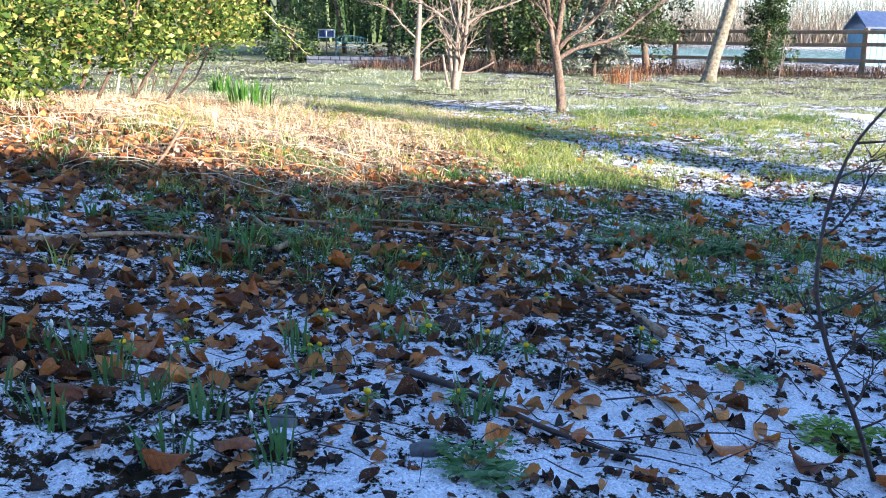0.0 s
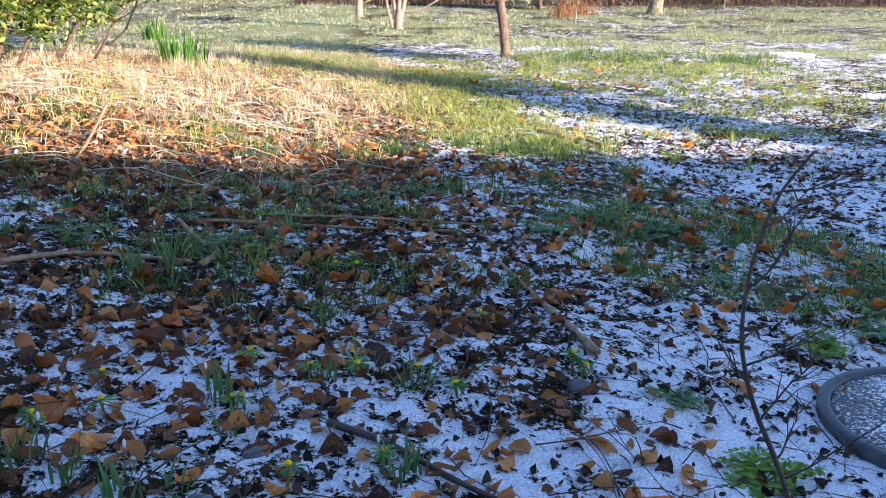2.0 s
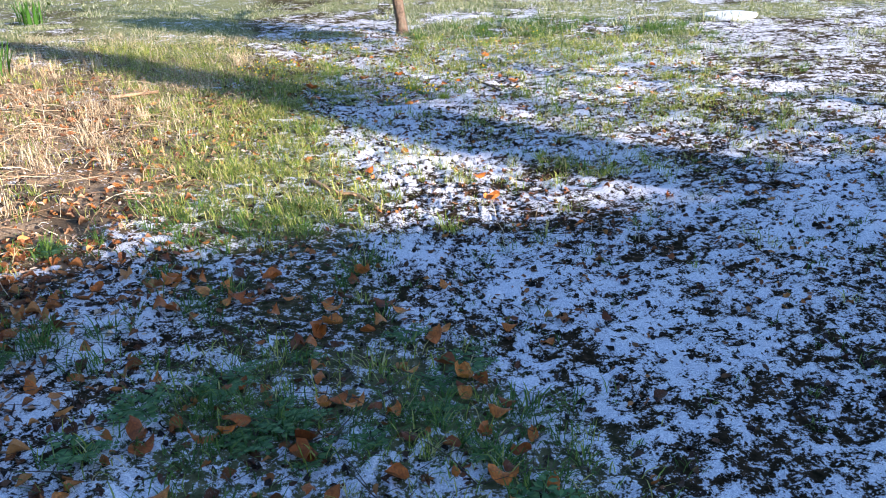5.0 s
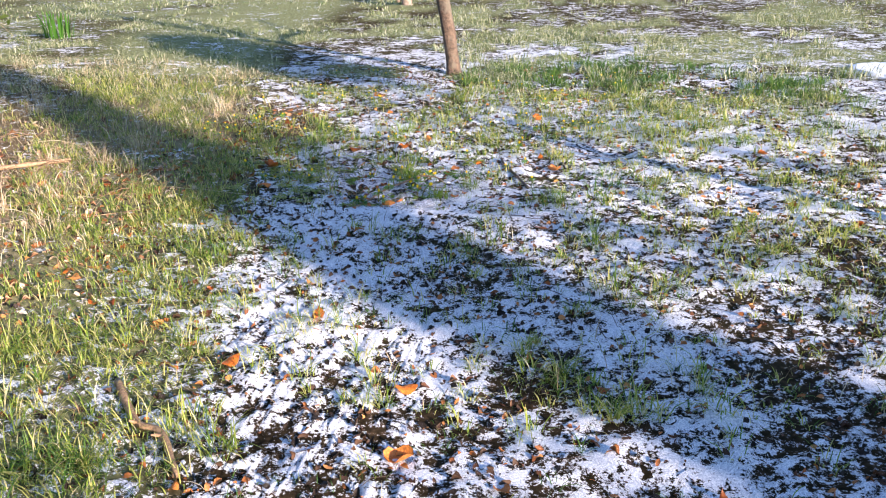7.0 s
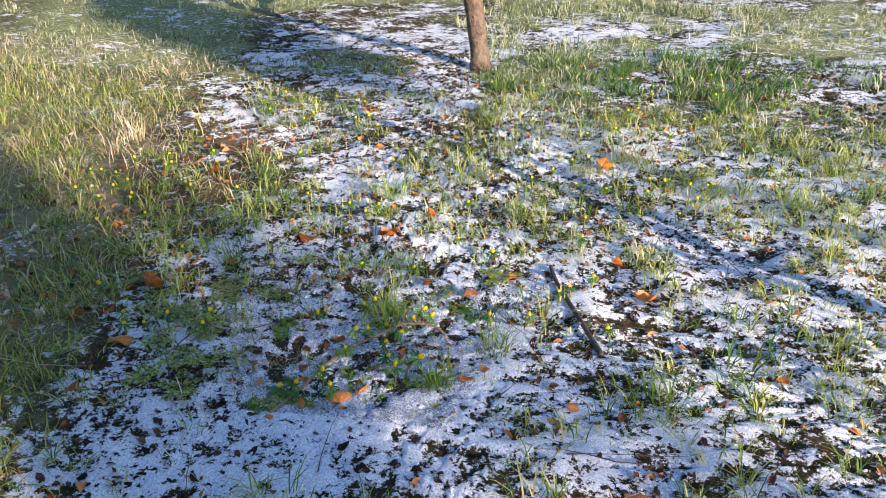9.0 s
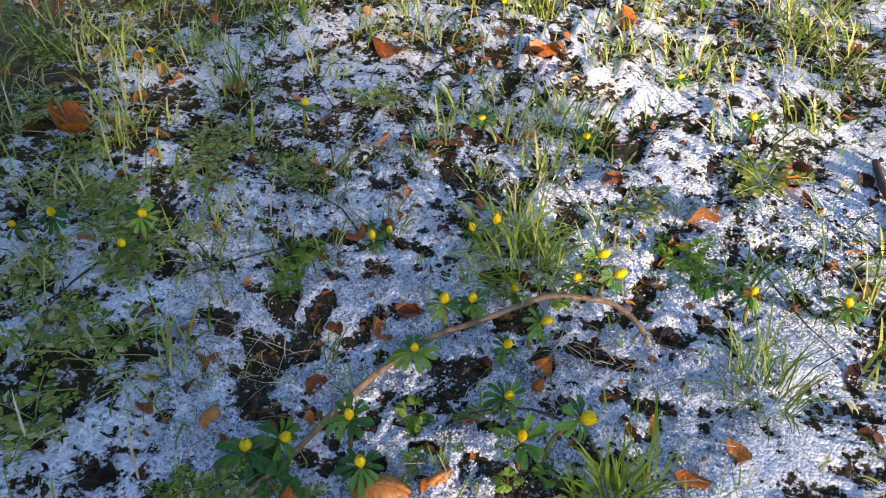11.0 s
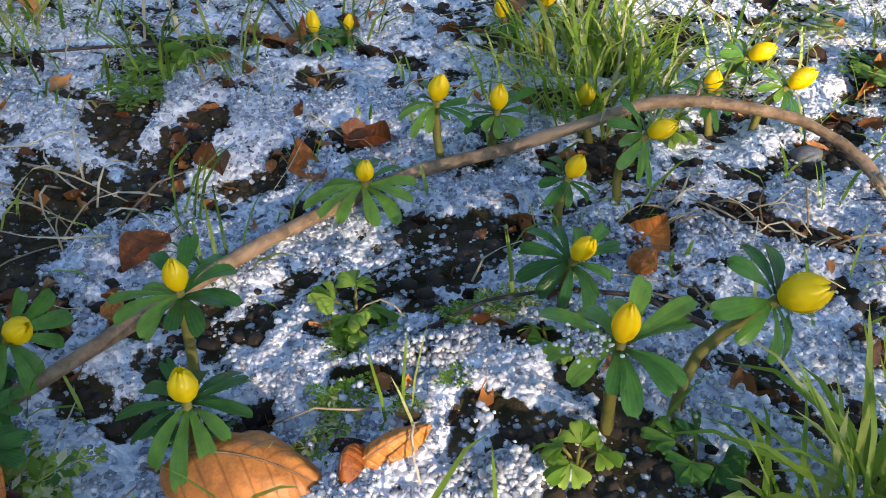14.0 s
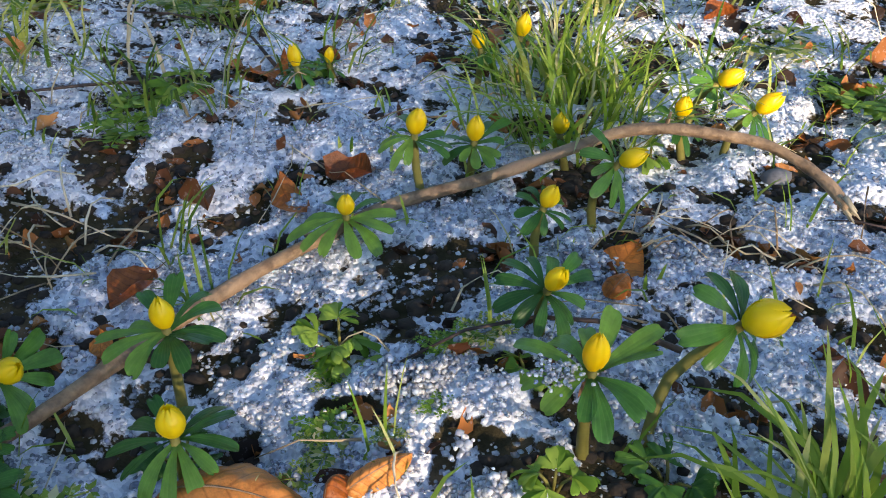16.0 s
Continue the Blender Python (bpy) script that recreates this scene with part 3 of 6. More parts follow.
# ---- grass ----
def blades(root, az, length, lean, width, fold=None):
    """One curved, tapering blade for each root."""
    n = len(root)
    d = np.stack([np.cos(az), np.sin(az), 0 * az], 1)
    side = np.stack([-np.sin(az), np.cos(az), 0 * az], 1)
    v = np.zeros((n, 7, 3))
    for j, (t, w) in enumerate(((0.0, 0.8), (0.45, 1.0), (0.8, 0.65), (1.0, 0.0))):
        out = length * lean * t ** 1.7
        up = length * t * np.sqrt(np.clip(1 - 0.75 * (lean * t) ** 2, 0.05, 1))
        c = root + d * out[:, None] + np.array([0, 0, 1]) * up[:, None]
        if j < 3:
            v[:, 2 * j] = c - side * (width * w / 2)[:, None]
            v[:, 2 * j + 1] = c + side * (width * w / 2)[:, None]
        else:
            v[:, 6] = c
    f = np.array([(0, 1, 3), (0, 3, 2), (2, 3, 5), (2, 5, 4), (4, 5, 6)])
    return v.reshape(-1, 3), (f[None] + (np.arange(n) * 7)[:, None, None]).reshape(-1, 3)


def tufts(cx, cy, per, radius, tall, wide, lean=(0.15, 0.9)):
    """Blades round tuft centres; per, radius, tall and wide are arrays by tuft."""
    k = np.repeat(np.arange(len(cx)), per)
    n = len(k)
    a, q = RS.uniform(0, 2 * math.pi, n), np.sqrt(RS.rand(n)) * radius[k]
    x, y = cx[k] + q * np.cos(a), cy[k] + q * np.sin(a)
    az = a + RS.normal(0, 0.9, n)
    ln = tall[k] * RS.uniform(0.35, 1.15, n)
    le = np.clip(RS.uniform(lean[0], lean[1], n) + 0.2 * q / radius[k], 0, 1.05)
    return blades(np.stack([x, y, height(x, y) - 0.004], 1), az, ln, le, wide[k] * RS.uniform(0.6, 1.2, n))


def scatter(n, x0, x1, y0, y1, density):
    x, y = RS.uniform(x0, x1, n), RS.uniform(y0, y1, n)
    k = RS.rand(n) < density(x, y)
    return x[k], y[k]


def clumped(x, y):
    return np.clip(turf_at(x, y) * (0.35 + 1.6 * step(0.42, 0.68, fbm(x + 9, y + 4, 5.0, 3))), 0, 1)


MACRO = lambda x, y: (x > 1.08) & (x < 1.68) & (y > 6.0) & (y < 6.72)
def sward(n, box, density, tall, wide, lean=(0.1, 0.9)):
    """Blades strewn one by one where the turf grows."""
    x, y = scatter(n, *box, density)
    m = len(x)
    return blades(np.stack([x, y, height(x, y) - 0.004], 1), RS.uniform(0, 6.3, m), RS.uniform(*tall, m), RS.uniform(*lean, m), RS.uniform(*wide, m))


def join(*made):
    vs, fs, off = [], [], 0
    for v, f in made:
        vs.append(v); fs.append(f + off); off += len(v)
    return np.concatenate(vs), np.concatenate(fs)


def tuft_field(n, box, density, per, radius, tall, wide, lean=(0.15, 0.9)):
    x, y = scatter(n, *box, density)
    k = ~MACRO(x, y)
    x, y = x[k], y[k]
    m = len(x)
    return tufts(x, y, RS.randint(*per, m), RS.uniform(*radius, m), RS.uniform(*tall, m), RS.uniform(*wide, m), lean)


shade_green = lambda x, y: 0.5 * step(0.3, -0.3, x) * step(2.0, 2.5, y) * step(0.48, 0.62, fbm(x, y + 3, 4, 2))
patch = lambda x, y: blob(x, y, 1.15, 2.75, 0.65, 0.75, 0.4)
lumps("grass", *join(tuft_field(4200, (-1.6, 3.8, 0.8, 8.6), lambda x, y: clumped(x, y) * (1 - 0.75 * step(4.6, 4.0, y)), (9, 24), (0.015, 0.06), (0.035, 0.085), (0.0022, 0.0042)),
                     tuft_field(3000, (0.2, 3.4, 4.8, 8.8), lambda x, y: 0.2 + 0.7 * step(0.45, 0.62, fbm(x, y, 4, 3)), (9, 26), (0.012, 0.06), (0.03, 0.08), (0.002, 0.004), (0.3, 1.1)),
                     sward(44000, (-1.8, 1.8, 4.3, 9.0), lambda x, y: strip(x, y) * (0.25 + 0.75 * step(0.38, 0.6, fbm(x, y, 6, 2))), (0.02, 0.06), (0.0018, 0.0034), (0.8, 1.15)),
                     tuft_field(2600, (-1.8, 1.8, 4.1, 9.0), lambda x, y: strip(x, y) * (0.1 + 0.9 * step(0.42, 0.58, fbm(x + 6, y + 2, 4, 3))), (14, 34), (0.02, 0.07), (0.035, 0.085), (0.002, 0.0042), (0.45, 1.12)),
                     tuft_field(700, (-1.6, 0.4, 1.9, 4.3), shade_green, (8, 20), (0.015, 0.05), (0.03, 0.07), (0.002, 0.0035)),
                     sward(5000, (0.3, 2.0, 1.8, 3.7), lambda x, y: patch(x, y) * step(0.42, 0.6, fbm(x, y, 5, 3)), (0.02, 0.06), (0.0025, 0.0045), (0.3, 1.08)),
                     sward(6500, (-2.4, 0.3, 3.4, 7.5), lambda x, y: step(0.5, 0.7, fbm(x, y, 4, 2)), (0.02, 0.07), (0.0025, 0.0045), (0.4, 1.1))),
      MAT_GRASS, "tufts of short green winter grass with frosted tips", "grass")
# clumps whose dark green stands partly for shade on the grass
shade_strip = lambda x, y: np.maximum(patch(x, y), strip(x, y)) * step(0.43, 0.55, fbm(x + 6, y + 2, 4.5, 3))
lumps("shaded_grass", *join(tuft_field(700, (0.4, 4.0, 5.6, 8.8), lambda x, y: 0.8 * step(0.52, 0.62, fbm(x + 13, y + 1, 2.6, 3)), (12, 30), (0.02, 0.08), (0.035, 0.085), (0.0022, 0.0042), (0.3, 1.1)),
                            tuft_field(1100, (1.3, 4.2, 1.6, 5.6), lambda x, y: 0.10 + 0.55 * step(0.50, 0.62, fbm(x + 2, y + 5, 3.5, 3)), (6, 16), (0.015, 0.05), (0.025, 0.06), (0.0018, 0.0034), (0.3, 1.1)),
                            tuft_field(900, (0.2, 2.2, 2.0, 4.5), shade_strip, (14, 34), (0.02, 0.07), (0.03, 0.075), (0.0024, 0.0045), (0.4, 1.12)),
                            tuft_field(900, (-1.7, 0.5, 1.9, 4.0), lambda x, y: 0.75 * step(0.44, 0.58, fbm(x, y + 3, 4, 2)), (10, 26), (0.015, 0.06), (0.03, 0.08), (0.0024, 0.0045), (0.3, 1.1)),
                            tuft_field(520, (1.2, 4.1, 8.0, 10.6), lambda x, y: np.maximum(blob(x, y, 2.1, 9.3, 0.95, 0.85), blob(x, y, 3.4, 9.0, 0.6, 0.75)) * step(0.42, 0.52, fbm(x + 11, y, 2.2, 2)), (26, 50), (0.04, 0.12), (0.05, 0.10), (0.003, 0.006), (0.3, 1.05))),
      MAT_SHADED_GRASS, "dark green tangled grass growing in clumps", "grass")
lumps("lawn_grass", *join(tuft_field(4200, (-3.5, 6.8, 8.0, 12.8), lambda x, y: 0.10 + 0.90 * lawn_patch(x, y), (9, 26), (0.02, 0.10), (0.025, 0.070), (0.003, 0.006)),
                          tuft_field(240, (0.2, 4.5, 9.0, 11.2), lambda x, y: step(0.46, 0.56, fbm(x + 11, y, 0.9, 2)), (30, 60), (0.06, 0.16), (0.05, 0.10), (0.004, 0.007)),
                          tuft_field(1500, (3.2, 7.5, 5.4, 8.4), lambda x, y: 0.15 + 0.6 * lawn_patch(x, y), (9, 22), (0.02, 0.08), (0.025, 0.065), (0.003, 0.005)),
                          sward(18000, (-3.5, 6.8, 8.0, 12.8), lambda x, y: 0.12 + 0.88 * lawn_patch(x, y), (0.012, 0.04), (0.003, 0.006), (0.7, 1.12))),
      MAT_LAWN, "lush tufts of lawn grass between patches of hail", "grass")
lumps("far_lawn_grass", *join(tuft_field(2600, (-6, 10, 12.6, 18.5), lambda x, y: 0.15 + 0.85 * lawn_patch(x, y), (7, 18), (0.04, 0.16), (0.03, 0.075), (0.006, 0.011)),
                              tuft_field(2300, (-12, 16, 18, 25), lambda x, y: (0.2 + 0.8 * lawn_patch(x / 2, y / 2)) * np.where(x > -1.5, step(24, 21, y), 1), (5, 12), (0.06, 0.22), (0.03, 0.08), (0.010, 0.020)),
                              tuft_field(900, (-14, -1.5, 24, 33), lambda x, y: 0.3 + 0.7 * lawn_patch(x / 2, y / 2), (4, 9), (0.06, 0.22), (0.03, 0.08), (0.015, 0.03))),
      MAT_LAWN, "rough frosty lawn grass growing in tussocks", "grass")
lumps("dry_grass", *join(sward(17000, (-2.6, 0.5, 2.9, 9.5), lambda x, y: step(0.25, -0.5, x - 0.1 * (y - 4)) * (0.25 + step(0.45, 0.62, fbm(x + 2, y, 3, 2))), (0.03, 0.13), (0.0012, 0.0028), (0.9, 1.15)),
                         tuft_field(170, (-2.4, 0.3, 3.9, 8.0), lambda x, y: 0.8 * step(0.4, -0.3, x - 0.1 * (y - 4)), (25, 60), (0.03, 0.09), (0.05, 0.13), (0.0018, 0.0032)),
                         sward(2500, (0.5, 3.5, 4.0, 9.0), lambda x, y: step(0.55, 0.7, fbm(x + 2, y, 4, 2)), (0.03, 0.09), (0.002, 0.003), (0.4, 1.1))),
      MAT_STRAW, "bleached dry grass flattened over the bank", "grass")

# single tussocks that stand out

def tussock(x, y, n, radius, tall, wide, mat=MAT_GRASS, lean=(0.25, 1.08), name="grass_tussock", label="thick tussock of long green and straw grass blades", group="grass tussocks among the aconites"):
    ob = thing(name, (x, y, height1(x, y)), label, "grass", group)
    v, f = tufts(np.array([0.0]), np.array([0.0]), np.array([n]), np.array([radius]), np.array([tall]), np.array([wide]), lean)
    v[:, 2] += 0.004 - np.repeat(height(*np.stack([v.reshape(-1, 7, 3)[:, 0, 0], v.reshape(-1, 7, 3)[:, 0, 1]])), 7)
    one = MAT_BLADE_ONE if mat is MAT_BLADE else MAT_GRASS_ONE
    for k in range(n):
        part("blade", make_mesh("blade", v[7 * k:7 * k + 7], f[:5], one), one, ob)
    return ob


for x, y, n, r, h, w in ((1.505, 6.402, 64, 0.017, 0.060, 0.0032), (1.535, 6.422, 20, 0.014, 0.080, 0.0028), (1.476, 6.388, 14, 0.008, 0.035, 0.0026), (1.352, 6.668, 130, 0.050, 0.070, 0.0026), (1.330, 6.700, 70, 0.05, 0.07, 0.0026), (1.092, 6.592, 18, 0.03, 0.045, 0.0022), (1.164, 6.681, 22, 0.03, 0.05, 0.0022), (1.047, 6.556, 30, 0.06, 0.045, 0.0022), (1.624, 6.583, 80, 0.040, 0.075, 0.0022), (1.304, 7.0, 55, 0.04, 0.07, 0.0024),
                         (0.85, 6.89, 60, 0.045, 0.07, 0.0024), (1.056, 6.744, 45, 0.04, 0.05, 0.0024), (1.19, 7.5, 70, 0.06, 0.09, 0.0028), (0.76, 7.19, 70, 0.06, 0.08, 0.0028),
                         (1.128, 6.610, 16, 0.02, 0.05, 0.0022), (1.190, 6.467, 9, 0.01, 0.04, 0.002), (1.231, 6.444, 9, 0.01, 0.04, 0.002), (1.21, 4.55, 60, 0.045, 0.09, 0.0034), (1.43, 4.22, 55, 0.045, 0.08, 0.0034), (2.0, 6.4, 60, 0.06, 0.08, 0.003)):
    tussock(x, y, n, r, h, w, MAT_BLADE if n in (64, 20, 14, 130, 55, 70) else MAT_GRASS)
# thin single blades and stalks between the aconites
sx, sy = scatter(420, 1.0, 1.7, 6.26, 6.85, lambda x, y: 0.6 + 0 * x)
m = len(sx)
V, Fc = tufts(sx, sy, RS.randint(1, 4, m), np.full(m, 0.006), RS.uniform(0.015, 0.045, m), RS.uniform(0.0012, 0.0024, m), (0.1, 1.0))
lumps("grass_sprigs", V, Fc, MAT_BLADE, "single grass sprigs coming up through the hail", "grass")


# ---- dead leaves ----
def leaf_shape(rng, nu=7, nv=5, length=1.0, wide=0.55, curl=0.4, cup=0.3, twist=0.3, thick=0.006):
    """A curled oval leaf with a fold along its midrib and a wavy edge."""
    v, f = [], []
    ph = rng.uniform(0, 6)
    for i in range(nu):
        t = i / (nu - 1)
        half = wide / 2 * (max(math.sin(math.pi * t ** 0.82), 0.0) ** 0.72 + 0.02)
        for j in range(nv):
            s = 2 * j / (nv - 1) - 1
            edge = 1 + 0.09 * math.sin(9 * t + ph + 3 * s) * abs(s)
            x, y = (t - 0.5) * length, s * half * edge
            z = curl * (t - 0.5) ** 2 * (1 + 0.5 * s) + cup * half * s * s * (1 + 0.6 * math.sin(5 * t + ph)) + 0.04 * abs(s) + twist * x * y
            z += 0.018 * math.sin(22 * t + 4 * s * s) * abs(s)
            v.append((x, y, z))
    for i in range(nu - 1):
        for j in range(nv - 1):
            a = i * nv + j
            f.append((a, a + 1, a + nv + 1, a + nv))
    lo = min(p[2] for p in v)
    return np.array(v) - np.array([0, 0, lo]), f


LR = random.Random(5)
LEAF_MESHES, STALKS = [], []
for k in range(10):
    big = k == 9
    v, f = leaf_shape(LR, 9 if big else 7, 7 if big else 5, curl=0.10 if big else LR.uniform(-0.9, 1.1), cup=-0.22 if big else LR.uniform(-0.7, 1.3), twist=0.05 if big else LR.uniform(-1, 1), wide=0.60 if big else LR.uniform(0.5, 0.68))
    z = float(v[3 if big else 2][2])
    LEAF_MESHES.append(Geo().add(v, f).mesh("fallen_leaf", MAT_LEAF))
    STALKS.append(Geo().tube([(-0.49, 0, z), (-0.60, 0.02, z + 0.01), (-0.7, 0.05, z + 0.03)], [0.014, 0.010, 0.008], 4).mesh("stalk", MAT_TWIG))
BIG = 9


def fallen_leaf(x, y, size, rz=None, k=None, rx=None, ry=None, lift=0.0):
    k = LR.randrange(9) if k is None else k
    ob = new("fallen_leaf", LEAF_MESHES[k])
    part("stalk", STALKS[k], MAT_TWIG, ob)
    rot = (LR.gauss(0, 8) if rx is None else rx, LR.gauss(0, 8) if ry is None else ry, LR.uniform(0, 360) if rz is None else rz)
    ob.matrix_world = pose(x, y, height1(x, y) - 0.02 * size + lift, *rot) @ Matrix.Diagonal((size, size, size, 1))
    return tagged(ob, "curled russet-brown fallen leaf lying on hail and soil", "leaf", "fallen brown leaves")


near_leaves = [(-1.2, 2.47), (-1.02, 2.96), (-0.44, 1.74), (-0.3, 1.45), (-0.43, 1.33), (-0.5, 1.43), (-0.55, 1.2), (-0.27, 1.09), (0.48, 1.37), (0.53, 1.3), (0.45, 1.24), (0.56, 1.19), (0.76, 1.68), (0.09, 1.19),
               (0.15, 2.18), (0.67, 2.78), (0.8, 2.83), (0.82, 2.51), (0.89, 2.42), (0.9, 2.15), (0.8, 2.09), (0.51, 2.6), (0.16, 3.24), (-0.3, 2.88), (-0.31, 1.54), (-0.25, 2.1), (-0.99, 2.03), (0.22, 1.22), (-0.07, 2.17), (-0.53, 2.08)]
for x, y in near_leaves:
    fallen_leaf(x, y, LR.uniform(0.055, 0.085))
fx1, fy1 = scatter(60, 0.3, 3.2, 3.2, 9.0, lambda x, y: 0.75 + 0 * x)
for x, y in zip(fx1, fy1):
    if not MACRO(x, y):
        fallen_leaf(x, y, LR.uniform(0.025, 0.05))
fx1, fy1 = scatter(120, 0.35, 1.6, 2.1, 3.8, lambda x, y: 0.25 + 0.75 * np.maximum(patch(x, y), strip(x, y)))
for x, y in zip(fx1, fy1):
    fallen_leaf(x, y, LR.uniform(0.045, 0.075), lift=0.012)
# the leaves among the flowers at the end
for x, y, s in ((1.111, 6.362, 0.032), (1.572, 6.452, 0.034), (1.225, 6.301, 0.036), (1.527, 6.440, 0.022), (1.199, 6.402, 0.018), (0.743, 6.751, 0.055), (1.528, 6.506, 0.025), (1.137, 6.663, 0.03)):
    fallen_leaf(x, y, s)
def ribbed_leaf(x, y, z, length, wide, arch, droop, rz, rx, ry, seed, label):
    """A large leaf arched over its midrib, corrugated between the side veins."""
    rng = random.Random(seed)
    nu, nv = 45, 17
    v, f = [], []
    for i in range(nu):
        t = i / (nu - 1)
        half = wide / 2 * (max(math.sin(math.pi * t ** 0.85), 0.0) ** 0.65 + 0.03)
        for j in range(nv):
            q = 2 * j / (nv - 1) - 1
            a = abs(q)
            rib = abs(((t - 0.16 * a) * 11) % 1 - 0.5)
            y0 = half * (q + 0.04 * math.sin(17 * t + 5 * q) * a)
            h = arch * half * (1 - a ** 1.7) - droop * (t - 0.45) ** 2 * length + 0.028 * length * (rib - 0.25) * a ** 0.5 - 0.02 * length * math.exp(-60 * q * q)
            h += 0.010 * length * math.sin(31 * t + 9 * q + seed) * a + 0.035 * length * math.sin(4.1 * t + 2.3 * q + seed)
            v.append(((t - 0.5) * length, y0, h))
    for i in range(nu - 1):
        for j in range(nv - 1):
            a = i * nv + j
            f.append((a, a + 1, a + nv + 1, a + nv))
    k = 1 / length
    ob = new("fallen_leaf", Geo().add([(a * k, b * k, c * k) for a, b, c in v], f).mesh("fallen_leaf", MAT_LEAF))
    ob.matrix_world = pose(x, y, z, rx, ry, rz) @ Matrix.Diagonal((length, length, length, 1))
    part("midrib", Geo().tube([tuple(q * k for q in v[i * nv + nv // 2]) for i in range(0, nu, 4)], [0.011 - 0.0007 * i for i in range(12)], 6), MAT_STICK, ob, "raised paler midrib")
    part("stalk", Geo().tube([(-0.49, 0, v[nv // 2][2] * k), (-0.58, 0.02, -0.08), (-0.64, 0.05, -0.12)], [0.014, 0.010, 0.008], 5), MAT_TWIG, ob)
    return tagged(ob, label, "leaf", "fallen brown leaves")


ribbed_leaf(1.303, 6.347, -0.016, 0.062, 0.036, 0.95, 0.30, 14, 6, 2, 3, "large curled glossy brown leaf with raised side veins")
ribbed_leaf(1.348, 6.377, -0.012, 0.028, 0.012, 1.5, -0.5, 50, 24, -10, 5, "small rolled orange-brown leaf on the hail")
ribbed_leaf(1.337, 6.366, -0.014, 0.020, 0.010, 1.7, 0.5, 88, -20, 8, 8, "small rolled orange-brown leaf on the hail")
ribbed_leaf(1.408, 6.512, -0.006, 0.020, 0.013, 1.4, 0.4, 75, 20, 12, 9, "crumpled bright russet leaf beside a leaf ruff")
fallen_leaf(1.402, 6.532, 0.048, rz=70, k=9, rx=4, ry=-8)
for x, y, s in ((0.68, 6.72, 0.075), (0.55, 6.55, 0.06), (0.73, 6.45, 0.06), (1.24, 7.17, 0.05), (1.0, 7.1, 0.07), (1.35, 7.33, 0.05), (1.610, 6.500, 0.032), (1.226, 6.529, 0.035), (1.190, 6.440, 0.03), (1.244, 6.565, 0.03), (0.5, 7.6, 0.08), (1.9, 7.9, 0.08), (2.0, 6.9, 0.06), (1.27, 5.26, 0.075), (1.6, 4.9, 0.06), (1.63, 4.6, 0.07), (1.1, 4.95, 0.06)):
    fallen_leaf(x, y, s)


def leaf_density(x, y):
    bank = step(0.45, -0.1, x - 0.1 * (y - 3)) * step(8, 6.2, y) * step(2.4, 3.2, y) * (1 - 0.5 * step(3.8, 4.4, y))
    front = 0.26 * step(1.3, 0.2, x) * step(3.8, 2.4, y) + 0.35 * step(0.5, -0.3, x) * step(1.5, 2.1, y) * step(4.2, 3.4, y)
    d = np.maximum(bank, front) + 0.06 + 0.25 * blob(x, y, 1.1, 2.6, 0.6, 0.7)
    d = d * (1 - 0.55 * step(0.2, -0.3, x) * step(3.0, 3.5, y))
    return np.clip(d, 0, 1) * (0.45 + 0.8 * step(0.4, 0.65, fbm(x + 3, y + 8, 3.5, 2))) * np.where(MACRO(x, y), 0, 1)


lx, ly = scatter(1500, -1.5, 2.6, 1.0, 8.0, leaf_density)
keep = ~MACRO(lx, ly)
lx, ly = lx[keep], ly[keep]
fx0, fy0 = scatter(120, -1.3, 1.7, 1.15, 3.7, lambda x, y: 0.45 + 0.35 * step(0.4, -0.2, x))
for x, y in list(zip(fx0, fy0)) + list(zip(lx, ly))[:45]:
    fallen_leaf(x, y, LR.uniform(0.03, 0.07))


def leaf_stuff(n, box, density, size, mat, name, label, flat=0.35, lift=0.0, nu=5, nv=3):
    """Many small leaves, each turned its own way, in one mesh."""
    x, y = scatter(n, *box, density)
    m = len(x)
    made = [leaf_shape(LR, nu, nv, curl=LR.uniform(-0.8, 1.0), cup=LR.uniform(-0.5, 1.2), twist=LR.uniform(-1, 1), wide=LR.uniform(0.4, 0.7)) for k in range(14)]
    shapes, f = np.stack([q[0] for q in made]), np.array(made[0][1])
    s = RS.uniform(*size, m)
    v = shapes[RS.randint(0, 14, m)] * s[:, None, None]
    for axes, ang in (((1, 2), RS.normal(0, flat, m)), ((0, 2), RS.normal(0, flat, m)), ((0, 1), RS.uniform(0, 6.3, m))):
        c, q = np.cos(ang)[:, None], np.sin(ang)[:, None]
        a, b = v[:, :, axes[0]].copy(), v[:, :, axes[1]].copy()
        v[:, :, axes[0]], v[:, :, axes[1]] = a * c - b * q, a * q + b * c
    v += np.stack([x, y, height(x, y) - 0.06 * s + lift], 1)[:, None, :]
    lumps(name, v.reshape(-1, 3), (f[None] + (np.arange(m) * v.shape[1])[:, None, None]).reshape(-1, 4), mat, label, "leaf litter")


leaf_stuff(11000, (-2.8, 0.6, 2.9, 8.0), leaf_density, (0.012, 0.038), MAT_PALELEAF, "bleached_leaf_litter", "pale bleached dead leaves over the bank", 0.4, 0.004)
leaf_stuff(6500, (0.3, 3.6, 3.4, 9.6), lambda x, y: 0.22 + step(0.42, 0.62, fbm(x + 7, y, 5, 3)) * np.where(MACRO(x, y), 0.2, 1), (0.008, 0.032), MAT_LITTER, "leaf_scraps", "brown leaf scraps scattered through the hail", 0.5, 0.002)
